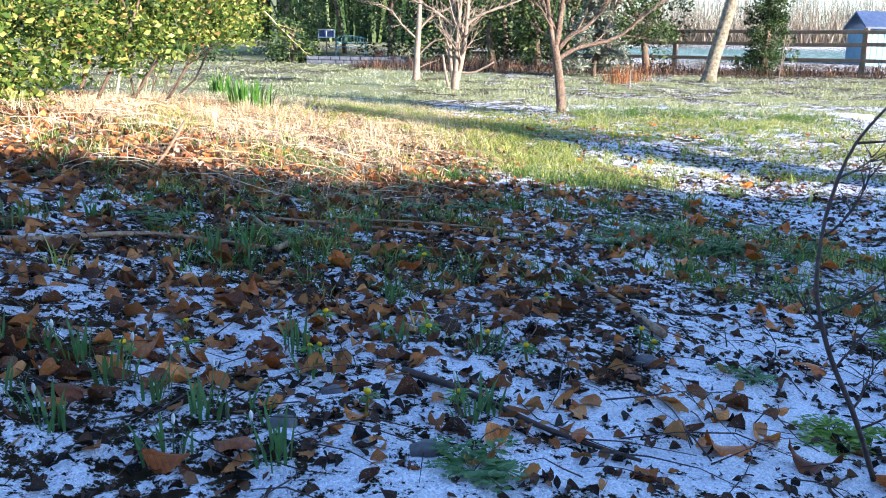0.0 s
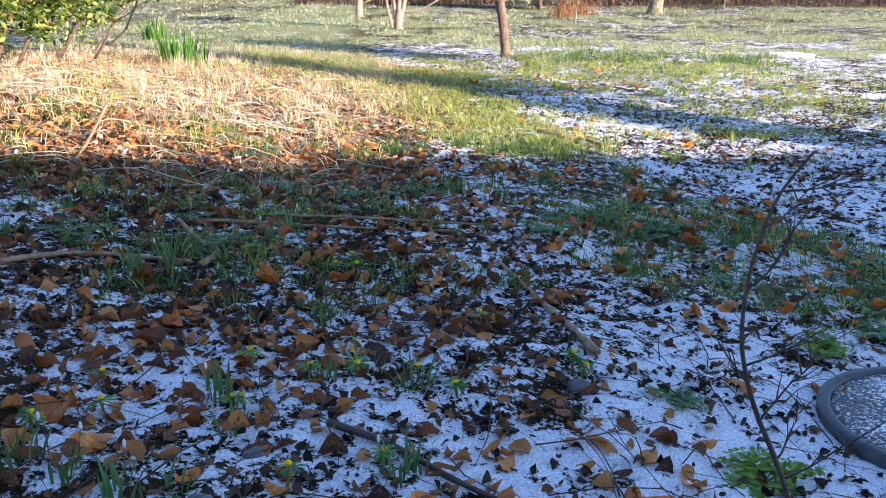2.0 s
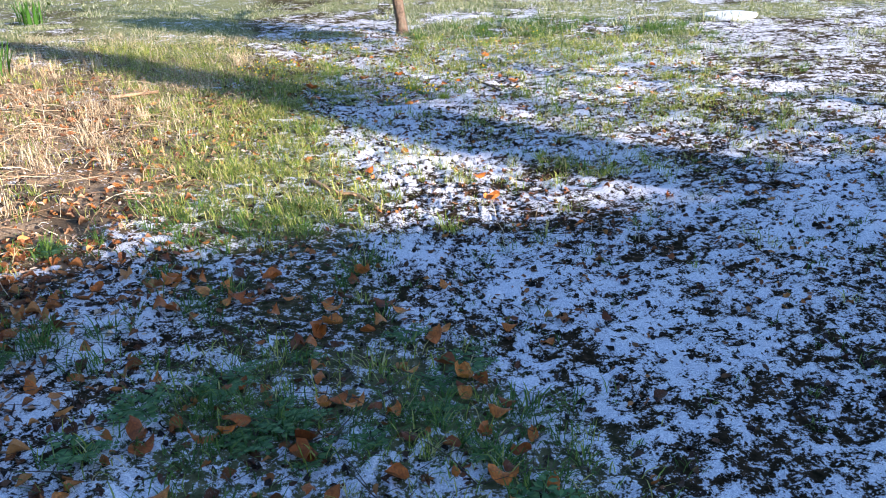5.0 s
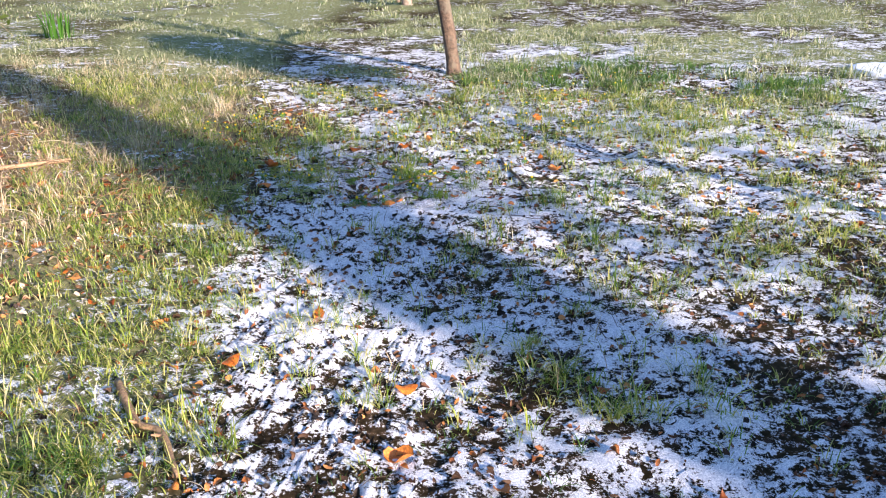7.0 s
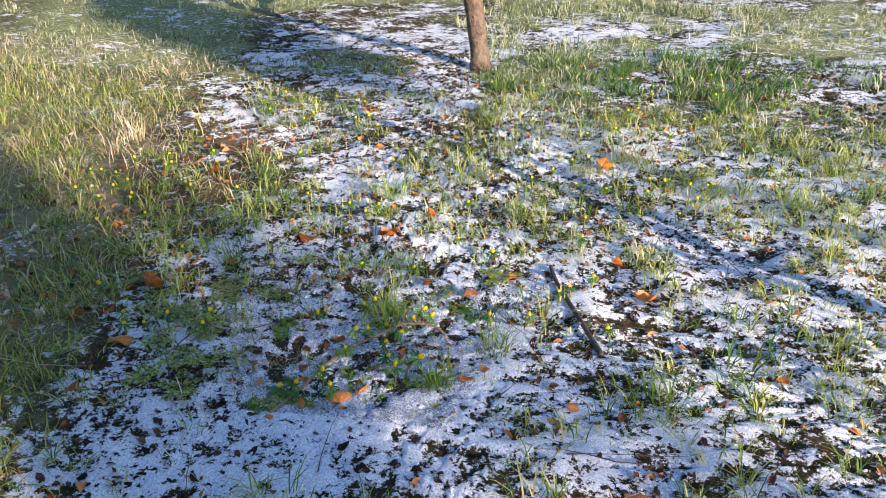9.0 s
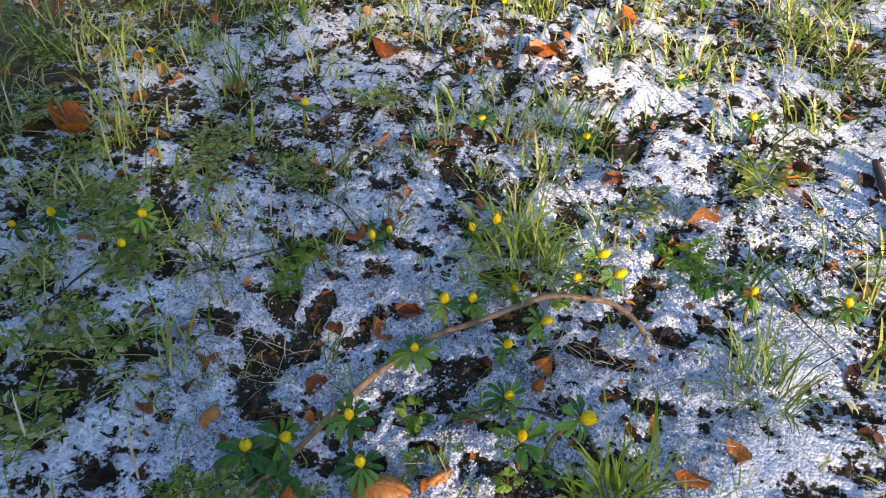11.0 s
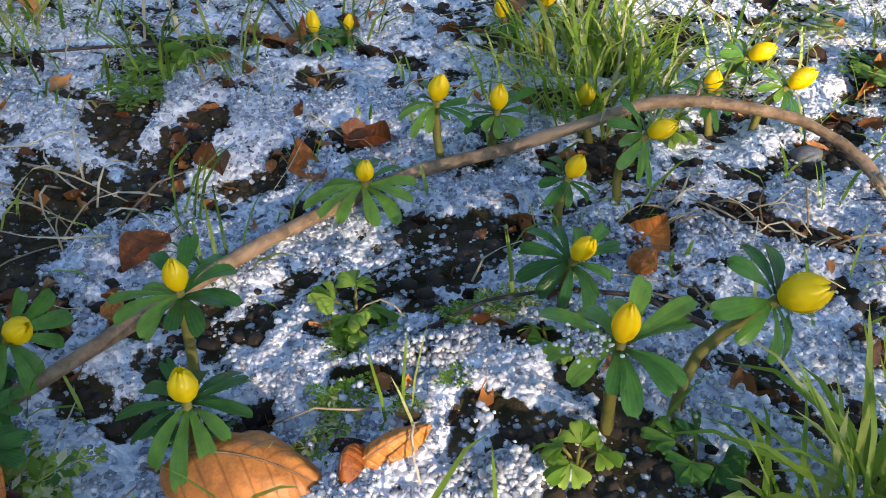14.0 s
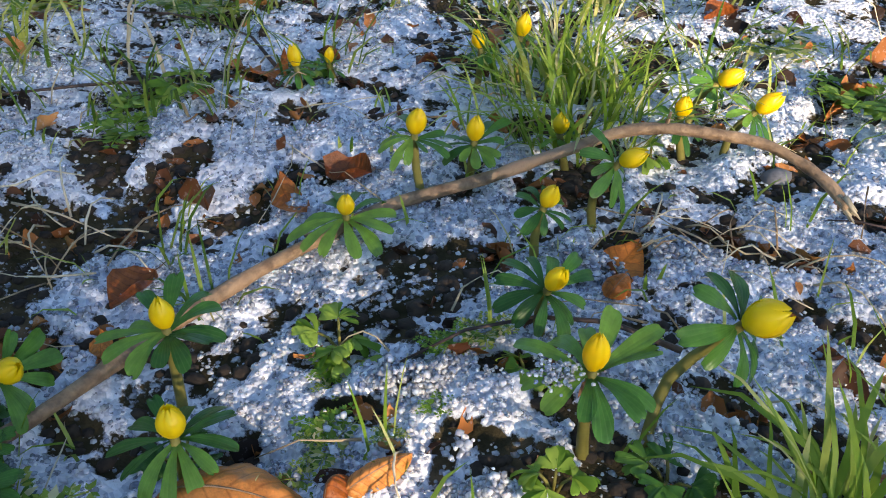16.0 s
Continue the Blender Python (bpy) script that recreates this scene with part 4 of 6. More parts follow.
leaf_stuff(1900, (1.03, 1.62, 6.28, 6.8), lambda x, y: 0.07 + 0.9 * bare_at(x, y), (0.005, 0.018), MAT_LITTER, "leaf_crumbs", "small brown leaf crumbs between the flowers", 0.6, 0.001)
leaf_stuff(17000, (-2.8, 2.0, 1.0, 8.0), leaf_density, (0.02, 0.055), MAT_LITTER, "leaf_litter", "brown dead leaves matted over the ground", 0.32, 0.0, 6, 5)


leaf_stuff(5500, (-1.9, 0.8, 1.2, 4.0), lambda x, y: step(0.8, -0.1, x) * (0.45 + 0.5 * step(0.4, 0.6, fbm(x, y, 5, 2))), (0.02, 0.055), MAT_LITTER, "shaded_leaf_litter", "brown dead leaves lying thick in the shade", 0.35, 0.004, 6, 5)


def dark_density(x, y):
    return np.clip(0.42 + 0.5 * step(1.7, 0.5, x) * step(3.6, 2.0, y), 0, 1) * (0.25 + step(0.40, 0.60, fbm(x, y, 7, 3)))


leaf_stuff(30000, (-1.2, 3.9, 0.95, 6.2), dark_density, (0.008, 0.032), MAT_BLACK, "rotted_leaves", "blackened rotting leaf scraps poking out of the hail", 0.55, 0.002)
leaf_stuff(13000, (0.2, 4.2, 5.6, 9.6), lambda x, y: 0.8 * step(0.35, 0.6, fbm(x, y, 8, 3)) * np.where(MACRO(x, y), 0.35, 1), (0.006, 0.026), MAT_BLACK, "rotted_leaf_scraps", "small dark rotted leaf scraps on wet soil", 0.6, 0.001)
cx, cy = scatter(9000, 1.0, 1.75, 6.22, 6.85, lambda x, y: step(0.5, 0.3, snow_field(x, y)))
V, Fc = pellets(cx, cy, height(cx, cy), RS.uniform(0.0012, 0.005, len(cx)), 0.7)
lumps("soil_crumbs", V, Fc, MAT_CRUMB, "crumbs of dark wet soil", "soil")


# ---- straw and stalks lying on the bank ----
def straws(n, box, density, size, width, mat, name, label, lift=0.03):
    x, y = scatter(n, *box, density)
    m = len(x)
    vs, fs, off = [], [], 0
    for a, b in zip(x, y):
        g, ln, az, bend = [], LR.uniform(*size), LR.uniform(0, 6.3), LR.gauss(0, 0.8)
        p = Vector((a, b, 0))
        for i in range(5):
            g.append(p.copy())
            az += bend / 4
            p += Vector((math.cos(az), math.sin(az), 0)) * ln / 4
        z0 = LR.uniform(0.002, lift)
        floor = height(np.array([q.x for q in g]), np.array([q.y for q in g]))
        for i, q in enumerate(g):
            q.z = float(floor[i]) + z0 * (0.3 + math.sin(math.pi * i / 4)) + 0.001
        geo = Geo().tube(g, [LR.uniform(*width) * (1 - 0.12 * i) for i in range(5)], 4)
        vs.append(np.array(geo.v)); fs += [tuple(i + off for i in q) for q in geo.f]
        off += len(geo.v)
    lumps(name, np.concatenate(vs), fs, mat, label, "straw")


straws(1100, (-2.2, 0.5, 2.9, 7.6), lambda x, y: 0.75 * step(0.3, -0.4, x - 0.1 * (y - 4)) * step(7.2, 5.5, y), (0.08, 0.42), (0.0010, 0.0026), MAT_STRAW, "dry_stalks", "tangle of dry straw-coloured stalks lying on the bank", 0.04)
straws(560, (-2.0, 0.6, 3.2, 7.2), lambda x, y: 0.8 * step(0.5, -0.2, x - 0.1 * (y - 4)), (0.08, 0.40), (0.0010, 0.0026), MAT_STICK, "brown_stalks", "tangle of reddish-brown dead stalks on the bank", 0.05)
straws(760, (-1.2, 1.6, 1.0, 3.6), lambda x, y: 0.8 + 0 * x, (0.06, 0.35), (0.0008, 0.002), MAT_TWIG, "fine_twigs", "fine dark twigs scattered over the leaf litter")
straws(110, (1.02, 1.66, 6.25, 6.85), lambda x, y: 0.8 + 0 * x, (0.02, 0.07), (0.0003, 0.0008), MAT_STRAW, "grass_straws", "thin pale straws lying across the hail", 0.01)
straws(22, (1.065, 1.172, 6.427, 6.48), lambda x, y: 0.9 + 0 * x, (0.03, 0.08), (0.0004, 0.0009), MAT_STRAW, "straw_tangle", "tangle of thin dry straw on dark soil", 0.012)
straws(46, (1.405, 1.495, 6.547, 6.60), lambda x, y: 0.5 + 0 * x, (0.02, 0.05), (0.0004, 0.0009), MAT_STRAW, "straw_heap", "loose heap of dry straw under the bent stick", 0.010)
straws(160, (0.4, 2.6, 4.0, 8.5), lambda x, y: 0.8 + 0 * x, (0.05, 0.25), (0.0008, 0.002), MAT_TWIG, "small_twigs", "small dark twigs lying on hail and grass", 0.01)


# ---- sticks ----
def smooth_path(pts, n):
    """A smooth run of n points through the given ones."""
    pts = [Vector(p) for p in pts]
    out = []
    for i in range(n):
        u = i / (n - 1) * (len(pts) - 1)
        k = min(int(u), len(pts) - 2)
        t = u - k
        p0, p1, p2, p3 = pts[max(k - 1, 0)], pts[k], pts[k + 1], pts[min(k + 2, len(pts) - 1)]
        out.append(0.5 * ((2 * p1) + (p2 - p0) * t + (2 * p0 - 5 * p1 + 4 * p2 - p3) * t * t + (3 * p1 - p0 - 3 * p2 + p3) * t ** 3))
    return out


def stick(pts, r0, r1, mat, label, n=24, sides=8, knots=0.12, name="stick"):
    rng = random.Random(len(label))
    run = smooth_path(pts, n)
    base = Vector((run[0].x, run[0].y, run[0].z))
    ob = thing(name, base, label, "stick")
    radii = [(r0 + (r1 - r0) * i / (n - 1)) * (1 + knots * rng.uniform(-1, 1)) for i in range(n)]
    part("branch", Geo().tube([p - base for p in run], radii, sides, 0.06, rng), mat, ob)
    for k in (n // 3, 2 * n // 3):
        way = Vector((rng.uniform(-1, 1), rng.uniform(-1, 1), rng.uniform(0.1, 0.8))).normalized()
        p, r = run[k] - base, radii[k]
        part("stub", Geo().tube([p, p + way * r * 1.8, p + way * r * 3.2], [r * 0.55, r * 0.45, r * 0.25], 6), mat, ob)
    return ob


def ground_run(pts, lift):
    return [(x, y, height1(x, y) + lift + (q[0] if q else 0)) for x, y, *q in pts]


arch = stick([(1.172, 6.255, -0.002), (1.189, 6.307, -0.008), (1.203, 6.350, -0.012), (1.215, 6.396, -0.012), (1.235, 6.456, -0.009), (1.251, 6.487, -0.006), (1.278, 6.531, -0.001), (1.321, 6.565, 0.006), (1.345, 6.582, 0.012), (1.366, 6.597, 0.018), (1.388, 6.611, 0.024), (1.412, 6.618, 0.026), (1.434, 6.623, 0.024), (1.456, 6.627, 0.021), (1.476, 6.621, 0.017), (1.493, 6.610, 0.012), (1.504, 6.598, 0.006)],
             0.0037, 0.0029, MAT_STICK, "pale brown bent stick arching over the aconites", 60, 11, 0.13)
for k in range(7):
    p = Vector((1.504, 6.598, 0.006)) - Vector((1.172, 6.255, -0.002))
    off = Vector((math.cos(k * 0.9), math.sin(k * 0.9), math.cos(2.1 * k))) * 0.0016
    part("splinter", Geo().tube([p + off - Vector((0.004, -0.004, -0.003)), p + off, p + off * 1.3 + Vector((0.0035, -0.0035, -0.0026)) * (0.5 + 0.13 * k)], [0.0014, 0.0011, 0.0003], 5), MAT_STRAW, arch, "pale splintered wood")


stick(ground_run([(0.35, 2.37), (0.42, 2.1), (0.49, 1.8)], 0.012), 0.006, 0.010, MAT_STICK, "straight brown stick lying in the leaf litter", 16)
stick(ground_run([(-1.35, 1.7), (-0.98, 1.86), (-0.8, 2.1), (-0.67, 2.18), (-0.45, 2.2)], 0.012), 0.009, 0.005, MAT_STICK, "long grey-brown branch lying on dead leaves")
stick(ground_run([(-1.00, 2.98), (-1.04, 3.3, 0.02), (-1.10, 3.75, 0.07)], 0.012), 0.005, 0.007, MAT_STICK, "broken stick propped on the bank")
stick(ground_run([(-0.56, 2.55), (-0.46, 2.36), (-0.40, 2.28), (-0.42, 2.17)], 0.012), 0.007, 0.009, MAT_STICK, "short bent stick among snowdrop shoots")
stick(ground_run([(-0.06, 1.42), (0.04, 1.36), (0.17, 1.25), (0.3, 1.17)], 0.01), 0.007, 0.003, MAT_TWIG, "dark rotten stick half sunk in hail")
stick(ground_run([(-0.53, 2.59), (-0.1, 2.63), (0.25, 2.66)], 0.012), 0.005, 0.004, MAT_STICK, "thin dry stalk lying across the litter")
stick(ground_run([(-0.35, 2.72), (0.0, 2.70), (0.4, 2.74)], 0.012), 0.005, 0.003, MAT_STICK, "thin dry stalk lying across dead leaves")
stick(ground_run([(0.853, 4.788), (0.98, 4.62), (1.06, 4.58), (1.153, 4.44)], 0.012), 0.011, 0.008, MAT_STICK, "knotty brown stick lying in the grass")
stick(ground_run([(-0.497, 6.416), (-0.278, 6.665)], 0.03), 0.012, 0.010, MAT_STICK, "straight stick lying at the edge of the bank")
stick(ground_run([(1.74, 7.05), (1.762, 6.96), (1.83, 6.75), (1.882, 6.597)], 0.006), 0.005, 0.007, MAT_TWIG, "dark wet twig lying on white hail")


# ---- winter aconites ----
def lobe(geo, az, length, wide, rise, droop, r0=0.0015, roll=0.0, notch=0.06, wave=0.0):
    """A strap-shaped finger of a leaf, channelled along its middle, with a blunt toothed tip."""
    c, s = math.cos(az), math.sin(az)
    v, f = [], []
    prof = ((0.0, 0.26), (0.14, 0.36), (0.32, 0.58), (0.5, 0.84), (0.68, 1.0), (0.83, 0.98), (0.94, 0.80), (1.0, 0.46))
    for t, w in prof:
        r, z = r0 + length * t * (1 - 0.12 * t), length * (rise * t - droop * t * t)
        for q in (-1.0, -0.5, 0.0, 0.5, 1.0):
            y = q * wide / 2 * w + 0.10 * wide * math.sin(2.6 * t + wave)
            back = notch * length * (1 if q == 0 else 0.15) if t > 0.97 else 0.0
            lift = 0.10 * wide * w * (2 * abs(q) - q * q) + 0.05 * wide * math.sin(7 * t + wave + 2 * q) * abs(q)
            v.append(((r - back) * c - y * s, (r - back) * s + y * c, z + lift + roll * y))
    for i in range(len(prof) - 1):
        for j in range(4):
            a = i * 5 + j
            f.append((a, a + 5, a + 6, a + 1))
    geo.add(v, f)


def bud_geo(h, w, opening, rng):
    """Six cupped petals closed into an egg-shaped bud."""
    made = []
    for k in range(6):
        a0 = k * math.pi / 3 + rng.uniform(-0.08, 0.08)
        inner = 0.93 if k % 2 else 1.03
        v, f, nu, nv = [], [], 7, 5
        top = 1 + rng.uniform(-0.06, 0.07)
        for i in range(nu):
            t = i / (nu - 1)
            r = w / 2 * inner * (math.sin(math.pi * (0.15 + 0.80 * t)) ** 0.8) * (1 + opening * t)
            z = h * t * top * (1 - 0.25 * opening * t)
            span = 0.86 * (1 - 0.62 * t ** 4) * (1 if t > 0 else 0.7)
            for j in range(nv):
                s = 2 * j / (nv - 1) - 1
                a = a0 + s * span
                v.append((r * math.cos(a) * (1 - 0.05 * abs(s)), r * math.sin(a) * (1 - 0.05 * abs(s)), z - 0.06 * h * s * s * t))
        for i in range(nu - 1):
            for j in range(nv - 1):
                q = i * nv + j
                f.append((q, q + 1, q + nv + 1, q + nv))
        made.append(Geo().add(v, f))
    return Geo().tube([(0, 0, 0), (0, 0, h * 0.2), (0, 0, h * 0.8)], [w * 0.18, w * 0.36, w * 0.1], 8), made


def aconite(bx, by, bz, ruff=0.027, bh=0.0125, bw=0.0100, tilt=(0, 0), opening=0.0, turn=0.0, seed=1, foot=None, ground=None, lobes=4):
    """A winter aconite whose bud sits at (bx, by, bz)."""
    rng = random.Random(seed)
    fx, fy = foot if foot else (bx + rng.uniform(-0.006, 0.006), by + rng.uniform(-0.006, 0.006))
    gz = height1(fx, fy) if ground is None else ground
    top = Vector((bx - fx, by - fy, max(bz - bh * 0.45 - gz, 0.010)))
    ob = thing("winter_aconite", (fx, fy, gz), "winter aconite with a closed yellow bud above a green leaf ruff", "flower", "winter aconites")
    tip = Matrix.Translation(top) @ Euler((radians(tilt[0]), radians(tilt[1]), 0)).to_matrix().to_4x4()
    axis = tip.to_3x3() @ Vector((0, 0, 1))
    low = top * 0.5 + Vector((0, 0, -0.0)) - axis * 0.2 * top.length + Vector((0, 0, 0.1 * top.length))
    part("stem", Geo().tube(smooth_path([(0, 0, -0.004), low, top], 7), [0.0026, 0.0025, 0.0024, 0.0023, 0.0022, 0.0020, 0.0019], 7), MAT_STEM, ob)
    heart, petals = bud_geo(bh, bw, opening, rng)
    bud = part("bud", heart, MAT_PETAL, ob, "closed bright yellow bud" if not opening else "half open bright yellow flower")
    bud.matrix_local = tip @ Matrix.Translation((0, 0, 0.001))
    for q in petals:
        part("petal", q, MAT_PETAL, bud)
    for k in range(3):
        g = Geo()
        lift, fall = rng.uniform(-0.05, 0.40), rng.uniform(0.15, 0.50)
        for j in range(lobes):
            az = turn + (k + (j + 0.5) / lobes * 0.92) * 2 * math.pi / 3 + rng.uniform(-0.10, 0.10)
            mid = 1.0 - 0.16 * abs(j - (lobes - 1) / 2)
            lobe(g, az, ruff * mid * rng.uniform(0.92, 1.16), ruff * rng.uniform(0.19, 0.27) * (1 if lobes > 3 else 1.2), lift + rng.uniform(-0.10, 0.16) + 0.12 * math.sin(az - 0.3), fall + rng.uniform(-0.05, 0.2), roll=rng.uniform(-0.35, 0.35), notch=rng.choice((0.0, 0.03, 0.10)), wave=rng.uniform(0, 6))
        b = part("leaf", g, MAT_BRACT, ob)
        b.matrix_local = tip @ Matrix.Translation((0, 0, -0.002 - 0.0006 * k))
    return ob


aconite(1.417, 6.408, 0.043, 0.031, 0.0160, 0.0092, (4, 6), 0.05, 0.3, 11)
aconite(1.463, 6.449, 0.045, 0.027, 0.0180, 0.0138, (10, 52), 0.12, 1.0, 12, foot=(1.437, 6.418), lobes=3)
aconite(1.388, 6.459, 0.033, 0.025, 0.0135, 0.0088, (10, 28), 0, 0.1, 13)
aconite(1.194, 6.357, 0.012, 0.028, 0.0120, 0.0112, (-6, 55), 0, 0.5, 16, foot=(1.188, 6.352))
aconite(1.168, 6.335, 0.012, 0.034, 0.0135, 0.0125, (-6, 4), 0, 0.4, 31)
aconite(1.253, 6.389, 0.029, 0.029, 0.0135, 0.0098, (2, 0), 0, 0.8, 14)
aconite(1.279, 6.353, 0.014, 0.027, 0.0135, 0.0108, (0, 2), 0, 0.2, 15)
aconite(1.277, 6.497, 0.021, 0.030, 0.0110, 0.0088, (6, 8), 0, 0.9, 17)
aconite(1.367, 6.528, 0.027, 0.018, 0.0130, 0.0095, (8, 24), 0, 1.6, 18, lobes=3)
aconite(1.394, 6.567, 0.035, 0.025, 0.0140, 0.0100, (0, 58), 0, 0.5, 19, foot=(1.385, 6.560))
aconite(1.351, 6.617, 0.019, 0.014, 0.0120, 0.0095, (0, 5), 0, 0.5, 20, lobes=3)
aconite(1.313, 6.581, 0.027, 0.024, 0.0140, 0.0100, (4, 6), 0, 0.2, 21)
aconite(1.287, 6.560, 0.037, 0.022, 0.0140, 0.0112, (0, 12), 0, 1.2, 22)
aconite(1.412, 6.654, 0.022, 0.020, 0.0125, 0.0100, (0, 10), 0, 0.4, 23)
aconite(1.427, 6.702, 0.026, 0.021, 0.0150, 0.0115, (0, 56), 0, 1.1, 24, foot=(1.414, 6.690))
aconite(1.452, 6.677, 0.023, 0.022, 0.0160, 0.0115, (0, 46), 0, 0.7, 25, foot=(1.438, 6.668))
aconite(1.166, 6.648, 0.023, 0.019, 0.0140, 0.0090, (0, -6), 0, 0.3, 26)
aconite(1.176, 6.673, 0.008, 0.014, 0.0110, 0.0070, (0, 10), 0, 0.9, 27, lobes=3)
aconite(1.279, 6.689, 0.033, 0.014, 0.0120, 0.0090, (0, -15), 0, 0.4, 28, lobes=3)
aconite(1.301, 6.704, 0.040, 0.014, 0.0150, 0.0100, (0, 14), 0, 0.4, 29, lobes=3)


def young_leaf(x, y, tall, size, n, mat, seed):
    """A low plant of deeply cut leaves on short stalks."""
    rng = random.Random(seed)
    ob = thing("young_plant", (x, y, height1(x, y)), "low young plant with deeply cut bright green leaves", "plant", "young plants in the hail")
    for k in range(n):
        a = 6.283 * k / n + rng.uniform(-0.4, 0.4)
        top = Vector((math.cos(a), math.sin(a), 0)) * size * rng.uniform(0.25, 0.6) + Vector((0, 0, tall * rng.uniform(0.6, 1.1)))
        part("stalk", Geo().tube([(0, 0, -0.003), top * 0.5 + Vector((0, 0, tall * 0.15)), top], [0.0008, 0.0007, 0.0006], 5), MAT_STEM, ob)
        g = Geo()
        for j in range(7):
            lobe(g, a + (j - 3) * 0.46 + rng.uniform(-0.1, 0.1), size * rng.uniform(0.6, 0.95) * (1 - 0.08 * abs(j - 3)), size * rng.uniform(0.24, 0.34), rng.uniform(-0.1, 0.3), rng.uniform(0.1, 0.5), 0.0004, rng.uniform(-0.3, 0.3), 0.12, rng.uniform(0, 6))
        leaf = part("leaf", g, mat, ob)
        leaf.matrix_local = Matrix.Translation(top) @ Euler((rng.gauss(0, 0.25), rng.gauss(0, 0.25), 0)).to_matrix().to_4x4()


for i, (x, y, h, q, n, mat) in enumerate(((1.299, 6.441, 0.012, 0.018, 4, MAT_FERN), (1.309, 6.432, 0.006, 0.014, 3, MAT_FERN), (1.411, 6.388, 0.010, 0.014, 4, MAT_FERN), (1.448, 6.408, 0.008, 0.015, 4, MAT_BRACT), (1.392, 6.360, 0.005, 0.010, 3, MAT_FERN),
                                          (1.385, 6.440, 0.007, 0.013, 3, MAT_FERN), (1.204, 6.320, 0.010, 0.022, 4, MAT_BRACT), (1.192, 6.335, 0.008, 0.020, 3, MAT_BRACT), (1.262, 6.372, 0.008, 0.016, 3, MAT_BRACT), (1.160, 6.680, 0.008, 0.016, 4, MAT_FERN),
                                          (1.098, 6.615, 0.010, 0.020, 5, MAT_FERN), (1.085, 6.590, 0.010, 0.020, 4, MAT_FERN), (1.548, 6.720, 0.010, 0.018, 5, MAT_BRACT), (1.575, 6.735, 0.010, 0.018, 4, MAT_BRACT), (1.400, 6.640, 0.010, 0.014, 3, MAT_FERN))):
    young_leaf(x, y, h, q, n, mat, 300 + i)

# the others, further off: five kinds, copied
AC_KINDS = [aconite(0.83, 6.51, height1(0.83, 6.51) + 0.055, 0.024, 0.012, 0.010, (5, 5), 0, 0.2, 41),
            aconite(1.60, 6.69, height1(1.6, 6.69) + 0.045, 0.022, 0.011, 0.009, (-10, 15), 0, 0.9, 42),
            aconite(0.60, 6.61, height1(0.6, 6.61) + 0.060, 0.026, 0.013, 0.0105, (0, -15), 0, 0.5, 43),
            aconite(1.86, 6.95, height1(1.86, 6.95) + 0.040, 0.020, 0.012, 0.010, (15, 10), 0, 1.4, 44),
            aconite(0.92, 6.55, height1(0.92, 6.55) + 0.050, 0.024, 0.012, 0.011, (5, 30), 0.1, 0.2, 45)]
AR = random.Random(3)


def more_aconite(x, y, scale=1.0, tall=(0.6, 0.95)):
    ob = copy_thing(AC_KINDS[AR.randrange(5)], pose(x, y, height1(x, y) - 0.002, AR.gauss(0, 5), AR.gauss(0, 5), AR.uniform(0, 360)))
    ob.scale = (scale, scale, scale * AR.uniform(*tall))


for x, y in ((0.7, 6.52), (0.73, 6.48), (0.77, 6.51), (0.92, 6.51), (1.21, 6.94), (1.36, 6.96), (1.57, 7.05), (1.46, 7.15), (1.82, 7.15), (1.83, 7.36), (0.36, 7.05), (0.69, 6.9), (0.98, 6.85),
             (0.92, 7.42), (1.17, 7.35), (1.14, 7.28), (1.08, 7.3), (1.46, 7.41), (1.77, 6.86), (1.8, 6.88), (1.69, 6.72), (1.9, 6.7), (0.25, 7.34), (0.2, 7.46), (0.14, 7.47), (0.66, 7.42), (1.82, 7.62), (1.65, 7.67)):
    more_aconite(x, y)
for x, y in ((-0.48, 1.57), (-0.44, 1.46), (-0.52, 1.36), (-0.22, 1.66), (-0.24, 1.5), (-0.21, 1.49), (-0.1, 1.62), (-0.02, 1.64), (0.1, 1.64), (0.17, 1.56), (0.42, 1.72), (0.44, 1.71), (0.03, 1.32), (-0.11, 1.23), (-0.06, 2.27), (-0.04, 2.24), (-0.09, 2.22), (-0.21, 2.73), (0.26, 1.92)):
    more_aconite(x, y, 1.15, (0.45, 0.65))
for cx0, cy0, n in ((0.27, 7.5, 8), (0.3, 7.2, 5), (0.5, 8.4, 8), (0.64, 7.65, 6), (2.07, 8.26, 9), (2.18, 7.7, 7), (2.0, 7.8, 6), (0.74, 9.3, 8), (1.66, 7.64, 6), (1.0, 8.3, 8), (2.3, 9.0, 8), (1.6, 9.0, 6)):
    for k in range(n):
        more_aconite(cx0 + AR.gauss(0, 0.16), cy0 + AR.gauss(0, 0.16))


